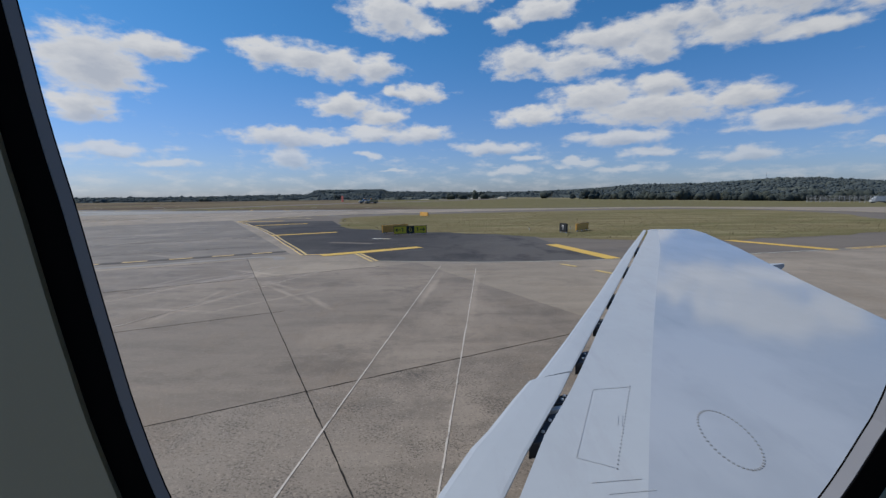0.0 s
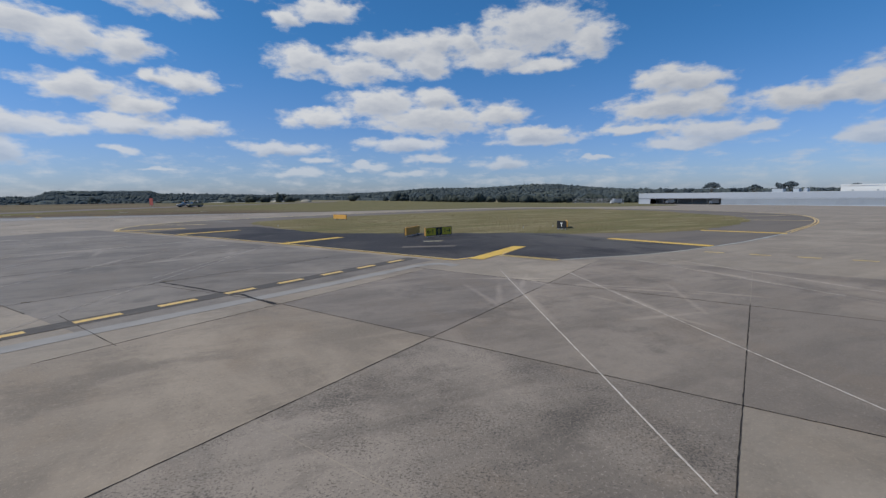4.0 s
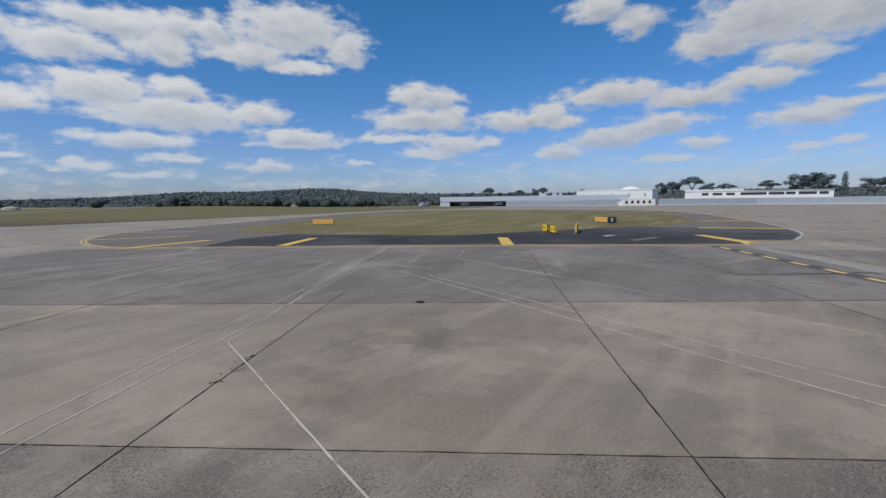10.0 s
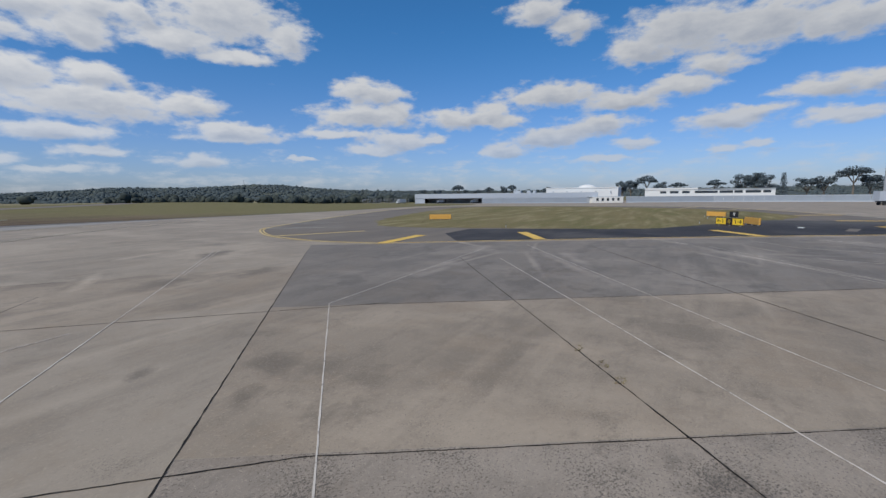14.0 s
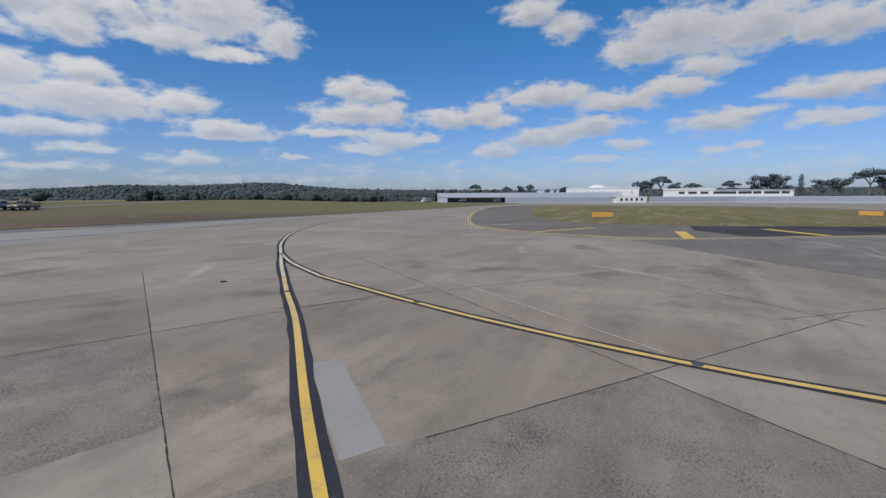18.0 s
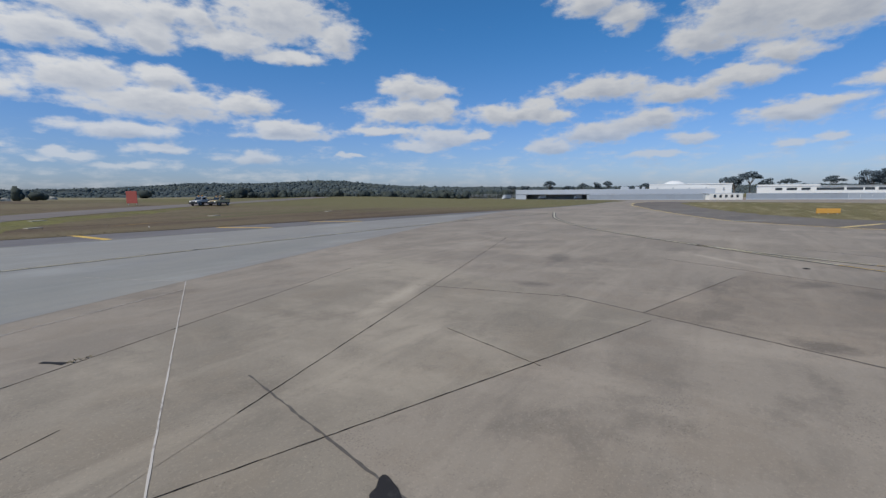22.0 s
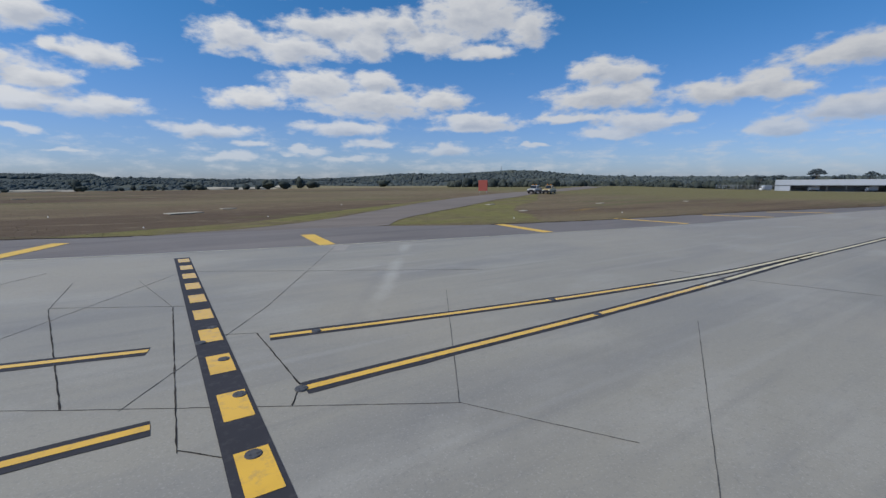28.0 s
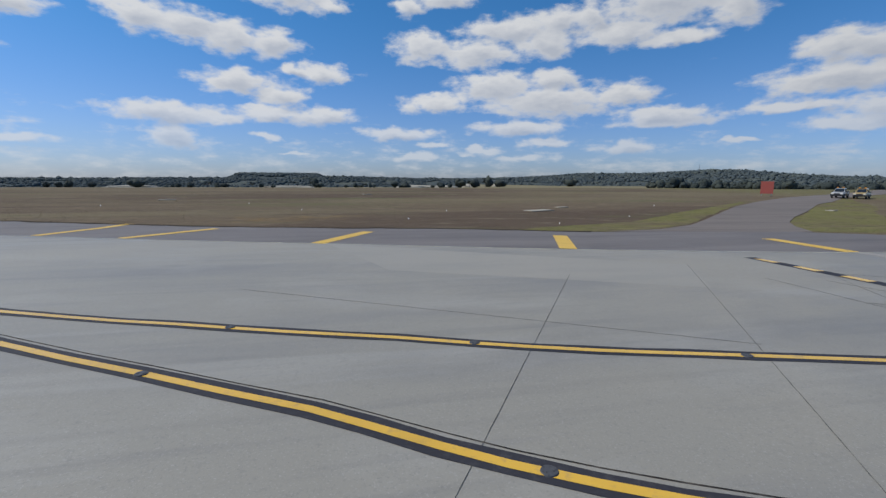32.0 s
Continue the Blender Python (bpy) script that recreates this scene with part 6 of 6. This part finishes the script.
def wall_box(t, name, p, q, z0, z1, depth, mat, label=""):
    """An upright slab from p to q (in the plan), going back by depth."""
    p, q = Vector(p), Vector(q)
    d = q - p
    n = Vector((-d.y, d.x)).normalized() * depth
    bm = bmesh.new()
    ring_ = [p, q, q + n, p + n]
    lo = [bm.verts.new((v.x, v.y, z0)) for v in ring_]
    hi = [bm.verts.new((v.x, v.y, z1)) for v in ring_]
    bm.faces.new(lo[::-1])
    bm.faces.new(hi)
    for i in range(4):
        j = (i + 1) % 4
        bm.faces.new((lo[i], lo[j], hi[j], hi[i]))
    bmesh.ops.recalc_face_normals(bm, faces=bm.faces[:])
    return part(name, bm, mat, t, label)


def along(p, q, s):
    return (p[0] + (q[0] - p[0]) * s, p[1] + (q[1] - p[1]) * s)


G = -4.0


def shed(name, label, p, q, top, depth, fascia, openings, pillars):
    """A long flat-roofed hall: fascia above, bays below; p to q is its front with the hall to the left of the way."""
    t = thing(name, (0, 0), label, "building", z=0.0)
    wall_box(t, "fascia", p, q, top - fascia, top, 0.5, whitewall)
    for a, b, kind in openings:
        pa, pb = along(p, q, a), along(p, q, b)
        if kind == "open":
            n = Vector((-(q[1] - p[1]), q[0] - p[0])).normalized()
            back_a, back_b = (pa[0] + n.x * 9, pa[1] + n.y * 9), (pb[0] + n.x * 9, pb[1] + n.y * 9)
            wall_box(t, "back_wall", back_a, back_b, G, top - fascia, 0.3, inside)
            k = max(2, int((b - a) * pillars))
            for i in range(k + 1):
                c = along(p, q, a + (b - a) * i / k)
                e = along(p, q, a + (b - a) * i / k + 0.0018)
                wall_box(t, "column", c, e, G, top - fascia, 0.4, columngrey)
        else:
            k = max(1, int((Vector(pb) - Vector(pa)).length / 5.5))
            for i in range(k):
                c, e = along(p, q, a + (b - a) * i / k), along(p, q, a + (b - a) * (i + 0.985) / k)
                wall_box(t, "wall_panel", c, e, G, top - fascia - 0.004, 0.35, whitewall if kind == "white" else greywall)
    p2, q2 = Vector(p), Vector(q)
    n = Vector((-(q2 - p2).y, (q2 - p2).x)).normalized() * depth
    wall_box(t, "end_wall", p2 + n, p, G, top - 0.1, 0.3, greywall)
    wall_box(t, "end_wall", q, q2 + n, G, top - 0.1, 0.3, greywall)
    wall_box(t, "rear_wall", q2 + n, p2 + n, G, top - 0.1, 0.3, greywall)
    wall_box(t, "roof", p, q, top, top + 0.25, depth, roofgrey)
    n = Vector((-(q2 - p2).y, (q2 - p2).x)).normalized()
    wall_box(t, "gutter", p2 - n * 0.22, q2 - n * 0.22, top - fascia - 0.3, top - fascia + 0.05, 0.2, columngrey)
    return t


shed("hangar", "long low white hangar with dark open bays", (257, 236), (293, 97), 3.9, 40, 3.4, ((0.0, 0.06, "white"), (0.06, 0.387, "open"), (0.387, 1.0, "grey")), 18)
t = thing("terminal_annexe", (0, 0), "small white block with narrow dark windows", "building", z=0.0)
wall_box(t, "wall", (288, 100), (303, 80), G, 0.4, 8, creamwall)
wall_box(t, "roof", (287.6, 100.6), (303.4, 79.4), 0.4, 0.75, 9, roofgrey)
for k in range(5):
    a, b = along((287.9, 99.9), (302.9, 79.9), 0.12 + 0.17 * k), along((287.9, 99.9), (302.9, 79.9), 0.19 + 0.17 * k)
    wall_box(t, "window", a, b, -2.4, -0.4, 0.1, glassdark)
t = thing("hall", (0, 0), "large plain white hall behind the hangar", "building", z=0.0)
hl = at_az(74.29, 400)
wall_box(t, "wall", hl, (334, 87), G, 7.6, 30, hallwhite)
wall_box(t, "parapet", (hl[0] - 0.3, hl[1] + 0.3), (333.6, 86.6), 7.6, 8.3, 31, hallwhite)
for k in range(5):
    a, b = along(hl, (334, 87), 0.1 + 0.2 * k), along(hl, (334, 87), 0.115 + 0.2 * k)
    wall_box(t, "roof_post", (a[0] - 1, a[1]), (b[0] - 1, b[1]), 3.6, 5.2, 0.4, greywall)
t = thing("rooftop_plant", (0, 0), "grey plant boxes on the hangar roof", "roof plant", z=0.0)
for way, w in ((70.53, 6), (71.96, 3), (72.67, 2)):
    c = at_az(way, 355)
    part("unit", boxed(c[0], c[1], 5.0, 3, w, 2.0, 0.05), greywall, t)
bm = bmesh.new()
bmesh.ops.create_uvsphere(bm, u_segments=32, v_segments=16, radius=1.0)
bmesh.ops.bisect_plane(bm, geom=bm.verts[:] + bm.edges[:] + bm.faces[:], plane_co=(0, 0, 0), plane_no=(0, 0, -1), clear_outer=True)
bmesh.ops.scale(bm, verts=bm.verts[:], vec=(14, 14, 8))
bmesh.ops.translate(bm, verts=bm.verts[:], vec=(0, 0, 11))
t = thing("domed_hall", (570, 150), "white domed roof far behind the terminal", "building")
part("dome", bm, hallwhite, t, smooth=True)
bm = bmesh.new()
bmesh.ops.create_cone(bm, cap_ends=True, segments=32, radius1=14, radius2=14, depth=11, matrix=Matrix.Translation((0, 0, 5.5)))
part("drum", bm, hallwhite, t)
t = thing("office_block", (0, 0), "low white office block with a strip of dark windows", "building", z=0.0)
P, Q = (379, 69), (379, -26)
wall_box(t, "wall", P, Q, G, 5.6, 14, hallwhite)
wall_box(t, "upper_storey", (378.5, 69), (378.5, 28), 5.6, 7.0, 10, hallwhite)
wall_box(t, "roof", (378.2, 28), (378.2, -26.4), 5.6, 5.9, 14.6, roofgrey)
for a, b in ((0.13, 0.18), (0.21, 0.28), (0.31, 0.37), (0.41, 0.585), (0.60, 0.70), (0.71, 0.77), (0.79, 0.90), (0.915, 0.97)):
    wall_box(t, "window", along((378.9, 69), (378.9, -26), a), along((378.9, 69), (378.9, -26), b), 2.3, 4.3, 0.1, glassdark)
for a in (0.1, 0.39, 0.59, 0.78):
    wall_box(t, "pier", along((378.7, 69), (378.7, -26), a), along((378.7, 69), (378.7, -26), a + 0.01), G, 5.2, 0.3, hallwhite)
fence = thing("blast_fence", (0, 0), "long grey corrugated blast fence with a white cap rail", "fence", z=0.0)
run = [(262, 178), (287, 104)], [(304, 78), (322, 20)], [(322, 20), (318, -40)], [(318, -40), (296, -110)]
for p, q in run:
    k = int((Vector(q) - Vector(p)).length / 6)
    for i in range(k):
        wall_box(fence, "fence_panel", along(p, q, i / k), along(p, q, (i + 0.985) / k), G, 0.1, 0.3, fencegrey)
    wall_box(fence, "cap_rail", (p[0] - 0.1, p[1]), (q[0] - 0.1, q[1]), 0.1, 0.55, 0.5, whitewall)
    wall_box(fence, "kerb", (p[0] - 0.8, p[1]), (q[0] - 0.8, q[1]), G - 0.1, G + 0.7, 0.6, whitewall)
wire = thing("mesh_fence", (0, 0), "dark wire mesh fence beyond the grass", "fence", z=0.0)
p, q = at_az(50.52, 335), at_az(56.42, 335)
for i in range(18):
    a = along(p, q, i / 17)
    bm = bmesh.new()
    tube(bm, (a[0], a[1], -3), (a[0], a[1], 1.2), 0.08, None, 6)
    part("post", bm, steel, wire)
bm = bmesh.new()
for k in range(10):
    tube(bm, (p[0], p[1], -2.2 + k * 0.35), (q[0], q[1], -2.2 + k * 0.35), 0.03, None, 4)
part("wires", bm, steel, wire)

# ---- the airliner, as it stands at the outset ----
planewhite = plain("aircraft_white_paint", (0.32, 0.345, 0.372), 0.07, spec=1.0, dirt=0.25, scale=0.7)
planewhite.over((0.39, 0.415, 0.445), planewhite.noise(0.45, 5, 0.6, (1.0, 0.6, 1), 20), 0.48, 0.62, 0.7)
planewhite.over((0.29, 0.31, 0.34), planewhite.noise(0.9, 6, 0.7, (2.0, 0.5, 1), -28), 0.56, 0.70, 0.5)
planewhite.over((0.20, 0.21, 0.22), planewhite.noise(7.0, 6, 0.8, (2.5, 0.4, 1), -28), 0.67, 0.73, 0.5)
planematt = plain("aircraft_dull_paint", (0.395, 0.42, 0.438), 0.26, spec=0.6, dirt=0.25, scale=0.7)
planematt.over((0.36, 0.375, 0.39), planematt.noise(1.6, 6, 0.72, (2.2, 0.5, 1), -28), 0.52, 0.66, 0.55)
planematt.over((0.24, 0.25, 0.255), planematt.noise(8.0, 6, 0.8, (2.6, 0.5, 1), -28), 0.65, 0.72, 0.5)
panelgrey = plain("grey_panel_seam", (0.20, 0.21, 0.22), 0.6, dirt=0.6, scale=6.0)
seamgrey = plain("faint_panel_seam", (0.365, 0.385, 0.40), 0.5, dirt=0.6, scale=5.0)
trackdark = plain("slat_track_housing", (0.045, 0.05, 0.06), 0.5, 0.2, dirt=0.4, scale=4.0)
planegrey = plain("aircraft_grey_paint", (0.42, 0.45, 0.48), 0.4, 0.2, dirt=0.3, scale=2.0)
sealblack = plain("black_window_seal", (0.004, 0.004, 0.004), 0.95, spec=0.03)
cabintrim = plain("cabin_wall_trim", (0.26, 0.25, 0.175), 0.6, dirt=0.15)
rimwhite = plain("window_rim_plastic", (0.17, 0.17, 0.18), 0.5, dirt=0.2)
plane = thing("airliner", (0, 0), "white swept airliner wing and cabin window", "airplane", z=0.0)


def wz(y):
    return 1.45 + 0.075 * y


# wing box behind the slats, with real thickness; the slot in front of it is open
LEAD = [(-0.20, 1.20), (0.18, 1.95), (0.47, 2.56), (0.76, 3.17), (1.15, 3.83), (1.46, 4.41), (1.94, 5.34), (3.05, 7.40), (4.55, 10.15), (5.92, 12.66), (6.06, 13.0)]
SPAR = [(0.66, 1.20), (1.00, 1.95), (1.27, 2.56), (1.56, 3.17), (1.88, 3.83), (2.16, 4.41), (2.62, 5.34), (3.65, 7.40), (5.05, 10.15), (6.22, 12.66), (6.36, 13.05)]
TRAIL = [(7.2, 1.20), (6.6, 1.95), (5.95, 2.56), (5.55, 3.17), (5.45, 3.83), (5.50, 4.41), (5.63, 5.34), (6.12, 7.40), (6.90, 10.15), (7.40, 12.4), (7.42, 13.05)]


def skin(name, front, rear, fore, aft, mat, label):
    """One length of wing skin from front to rear line, its underside lower by fore and aft shares of the chord."""
    bm = bmesh.new()
    rows = []
    for (x0, y0), (x1, y1), (xl, yl), (xt, yt) in zip(front, rear, LEAD, TRAIL):
        ch = xt - xl
        sec = []
        for k in (0.0, 0.33, 0.67, 1.0):
            x, y = x0 + (x1 - x0) * k, y0 + (y1 - y0) * k
            sec.append((x, y, wz(y)))
        for k in (1.0, 0.67, 0.33, 0.0):
            x, y = x0 + (x1 - x0) * k, y0 + (y1 - y0) * k
            sec.append((x, y, wz(y) - ch * (fore + (aft - fore) * k)))
        rows.append([bm.verts.new(p) for p in sec])
    for r, q in zip(rows, rows[1:]):
        for i in range(8):
            j = (i + 1) % 8
            bm.faces.new((r[i], r[j], q[j], q[i]))
    bm.faces.new(rows[0])
    bm.faces.new(rows[-1])
    bmesh.ops.recalc_face_normals(bm, faces=bm.faces[:])
    return part(name, bm, mat, plane, label)


wing_part = skin("wing", SPAR, TRAIL, 0.10, 0.012, planewhite, "pale bluish-white glossy wing skin")
front_skin = skin("leading_panel", LEAD, SPAR, 0.03, 0.10, planematt, "duller white panel along the front spar")
# rounded tip
bm = bmesh.new()
loft(bm, [[(6.06, 13.0, wz(13.0)), (6.36, 13.05, wz(13.05)), (7.42, 13.05, wz(13.05)), (7.42, 13.05, wz(13.05) - 0.03), (6.3, 13.0, wz(13.0) - 0.1), (6.06, 13.0, wz(13.0) - 0.05)],
          [(6.22, 13.22, wz(13.2) - 0.01), (6.48, 13.26, wz(13.2) - 0.01), (7.42, 13.24, wz(13.2) - 0.01), (7.42, 13.24, wz(13.2) - 0.03), (6.45, 13.22, wz(13.2) - 0.07), (6.22, 13.2, wz(13.2) - 0.05)]])
part("wing_tip", bm, planewhite, plane)


def slat(pts):
    """One leading-edge slat: a curved nose in front of the wing box."""
    bm = bmesh.new()
    rows = []
    for (xf, yf), (xb, yb) in pts:
        row = []
        for k, dz in ((0.0, -0.045), (0.012, -0.026), (0.05, -0.010), (0.14, -0.001), (0.4, 0.004), (0.94, 0.006), (1.0, 0.002), (1.0, -0.012), (0.6, -0.05), (0.3, -0.08), (0.06, -0.085)):
            x, y = xf + (xb - xf) * k, yf + (yb - yf) * k
            row.append(bm.verts.new((x, y, wz(y) + dz)))
        rows.append(row)
    n = len(rows[0])
    for r, q in zip(rows, rows[1:]):
        for i in range(n):
            j = (i + 1) % n
            bm.faces.new((r[i], r[j], q[j], q[i]))
    bm.faces.new(rows[0])
    bm.faces.new(rows[-1])
    bmesh.ops.recalc_face_normals(bm, faces=bm.faces[:])
    return part("slat", bm, planematt, plane)


slat([((-0.85, 1.20), (-0.33, 1.20)), ((-0.38, 1.98), (0.10, 1.98)), ((-0.05, 2.60), (0.36, 2.53)), ((0.18, 3.05), (0.57, 2.94)), ((0.32, 3.25), (0.76, 3.28)), ((0.585, 3.70), (1.07, 3.83)), ((0.785, 4.02), (1.24, 4.16))])
slat([((0.85, 4.04), (1.26, 4.19)), ((1.385, 4.95), (1.68, 4.97)), ((2.50, 6.92), (2.80, 7.02)), ((4.15, 9.92), (4.46, 10.10)), ((5.98, 13.10), (6.02, 12.98))])
# slat tracks and their housings bridging the slot
for y0, y1, mat in ((3.17, 3.56, trackdark), (3.62, 3.68, planegrey), (3.72, 3.86, trackdark), (4.50, 4.78, trackdark), (5.52, 5.80, trackdark), (6.55, 6.9, trackdark), (8.3, 8.7, trackdark), (10.2, 10.7, trackdark)):
    g = bmesh.new()
    xa, xb = np.interp(y0, [p[1] for p in LEAD], [p[0] for p in LEAD]), np.interp(y1, [p[1] for p in LEAD], [p[0] for p in LEAD])
    top = [(xa - 0.13, y0 - 0.05, -0.045), (xa + 0.02, y0, -0.05), (xb + 0.02, y1, -0.05), (xb - 0.13, y1 - 0.05, -0.045)]
    hi = [g.verts.new((x, y, wz(y) + dz)) for x, y, dz in top]
    lo = [g.verts.new((x, y, wz(y) + dz - 0.12)) for x, y, dz in top]
    g.faces.new(hi)
    g.faces.new(lo[::-1])
    for i in range(4):
        j = (i + 1) % 4
        g.faces.new((hi[i], hi[j], lo[j], lo[i]))
    bmesh.ops.recalc_face_normals(g, faces=g.faces[:])
    track = part("slat_track", g, mat, wing_part)
    if y1 - y0 > 0.1 and y0 < 6:
        for k in (0.3, 0.7):
            bm = bmesh.new()
            yy, xx = y0 + (y1 - y0) * k, xa + (xb - xa) * k - 0.06
            bmesh.ops.create_cone(bm, cap_ends=True, segments=10, radius1=0.016, radius2=0.012, depth=0.014, matrix=Matrix.Translation((xx, yy - 0.02, wz(yy) - 0.038)))
            part("bolt", bm, planegrey, wing_part)
# ring of fasteners round the tank cover, and a row beside the access panel
for i in range(46):
    a = i / 46 * 2 * math.pi
    x, y = 2.125 + 0.155 * math.cos(a) + 0.105 * math.sin(a), 3.11 - 0.10 * math.cos(a) + 0.345 * math.sin(a)
    bm = bmesh.new()
    bmesh.ops.create_cone(bm, cap_ends=True, segments=8, radius1=0.011, radius2=0.009, depth=0.004, matrix=Matrix.Translation((x, y, wz(y) + 0.002)))
    part("fastener", bm, panelgrey, wing_part)
for k in range(26):
    t_ = k / 25
    x, y = 1.71 - 0.55 * t_, 3.88 - 1.1 * t_
    bm = bmesh.new()
    bmesh.ops.create_cone(bm, cap_ends=True, segments=6, radius1=0.008, radius2=0.006, depth=0.005, matrix=Matrix.Translation((x, y, wz(y) + 0.002)))
    part("rivet", bm, panelgrey, front_skin)
bm = bmesh.new()
for p, q in (((1.35, 3.83), (0.92, 2.9)), ((1.35, 3.83), (1.70, 3.87)), ((0.92, 2.9), (1.17, 2.78)), ((0.94, 2.65), (1.28, 2.68)), ((1.02, 2.55), (1.33, 2.58)), ((1.42, 3.42), (1.36, 3.28)), ((1.45, 3.41), (1.39, 3.27))):
    d = (Vector(q) - Vector(p)).normalized()
    n = Vector((-d.y, d.x)) * 0.0032
    bm.faces.new([bm.verts.new((c.x, c.y, wz(c.y) + 0.003)) for c in (Vector(p) + n, Vector(p) - n, Vector(q) - n, Vector(q) + n)])
part("panel_line", bm, seamgrey, front_skin)
for x, y, l in ((6.55, 8.95, 1.3), (5.9, 5.0, 1.6)):
    bm = bmesh.new()
    loft(bm, [[(x - l, y - 0.1, wz(y) - 0.55), (x - l, y + 0.1, wz(y) - 0.55), (x - l, y + 0.1, wz(y) - 0.4), (x - l, y - 0.1, wz(y) - 0.4)],
              [(x, y - 0.16, wz(y) - 0.5), (x, y + 0.16, wz(y) - 0.5), (x, y + 0.14, wz(y) - 0.1), (x, y - 0.14, wz(y) - 0.1)],
              [(x + 0.45, y - 0.03, wz(y) - 0.14), (x + 0.45, y + 0.03, wz(y) - 0.14), (x + 0.45, y + 0.03, wz(y) - 0.08), (x + 0.45, y - 0.03, wz(y) - 0.08)]])
    part("flap_fairing", bm, planegrey, plane)
# main gear
for y in (-4.0, 1.9):
    bm = bmesh.new()
    tube(bm, (3.4, y, 0.5), (3.4, y, 1.9 if y > 0 else 2.2), 0.14, None, 12)
    leg = part("gear_leg", bm, steel, plane)
    for s in (-0.38, 0.38):
        bm = bmesh.new()
        tube(bm, (3.4, y + s - 0.17, 0.55), (3.4, y + s + 0.17, 0.55), 0.55, None, 24)
        part("wheel", bm, rubber, leg)
# fuselage aft of the window, with the open front end of the cabin
bm = bmesh.new()
secs = []
for x, r, zc in ((0.62, 1.88, 3.35), (4, 1.88, 3.35), (9, 1.86, 3.35), (14, 1.5, 3.6), (19, 0.8, 4.1), (22, 0.3, 4.5)):
    secs.append([(x, -1.52 + r * math.cos(i / 32 * 2 * math.pi), zc + r * math.sin(i / 32 * 2 * math.pi)) for i in range(32)])
rows = [[bm.verts.new(p) for p in s] for s in secs]
for r, s in zip(rows, rows[1:]):
    for i in range(32):
        j = (i + 1) % 32
        bm.faces.new((r[i], r[j], s[j], s[i]))
bm.faces.new(rows[-1])
bmesh.ops.recalc_face_normals(bm, faces=bm.faces[:])
part("fuselage", bm, planewhite, plane, smooth=True)
bm = bmesh.new()
box(bm, 5, -1.52, 2.35, 8.7, 3.3, 0.1)
part("cabin_floor", bm, cabintrim, plane)

# cabin window: opening seen from the seat, with its rim, seal and trim panel
OPENING = [(-0.278, 0.354), (-0.272, 0.318), (-0.266, 0.281), (-0.259, 0.246), (-0.252, 0.213), (-0.244, 0.168), (-0.235, 0.118), (-0.225, 0.066), (-0.2065, -0.003), (-0.188, -0.03), (-0.145, -0.052),
           (0.240, -0.052), (0.268, -0.030), (0.290, 0.002), (0.310, 0.042), (0.322, 0.070), (0.335, 0.13), (0.345, 0.25), (0.345, 0.38), (0.30, 0.46), (-0.22, 0.48), (-0.268, 0.42)]


OPENING = smooth_line(OPENING + OPENING[:1], 0.012)[:-1]


def frame_ring(name, inner, outer, y0, y1, mat, label):
    """A ring between two outlines of the window wall, with depth."""
    bm = bmesh.new()
    n = len(inner)
    a = [bm.verts.new((x, y0, WZ0 + z)) for x, z in inner]
    b = [bm.verts.new((x, y0, WZ0 + z)) for x, z in outer]
    c = [bm.verts.new((x, y1, WZ0 + z)) for x, z in inner]
    d = [bm.verts.new((x, y1, WZ0 + z)) for x, z in outer]
    for i in range(n):
        j = (i + 1) % n
        bm.faces.new((a[i], a[j], b[j], b[i]))
        bm.faces.new((c[i], d[i], d[j], c[j]))
        bm.faces.new((a[i], c[i], c[j], a[j]))
        bm.faces.new((b[i], b[j], d[j], d[i]))
    bmesh.ops.recalc_face_normals(bm, faces=bm.faces[:])
    return part(name, bm, mat, plane, label)


def grow(pts, k):
    cx, cz = sum(p[0] for p in pts) / len(pts), sum(p[1] for p in pts) / len(pts)
    out = []
    for x, z in pts:
        v = Vector((x - cx, z - cz))
        v = v + v.normalized() * k
        out.append((cx + v.x, cz + v.y))
    return out


WZ0 = 3.505 - 0.181 - 0.038
frame_ring("window_rim", grow(OPENING, 0.0095), grow(OPENING, 0.013), 0.305, 0.316, rimwhite, "pale plastic window rim")
frame_ring("window_seal", grow(OPENING, 0.010), grow(OPENING, 0.0345), 0.304, 0.318, sealblack, "black rubber window seal")
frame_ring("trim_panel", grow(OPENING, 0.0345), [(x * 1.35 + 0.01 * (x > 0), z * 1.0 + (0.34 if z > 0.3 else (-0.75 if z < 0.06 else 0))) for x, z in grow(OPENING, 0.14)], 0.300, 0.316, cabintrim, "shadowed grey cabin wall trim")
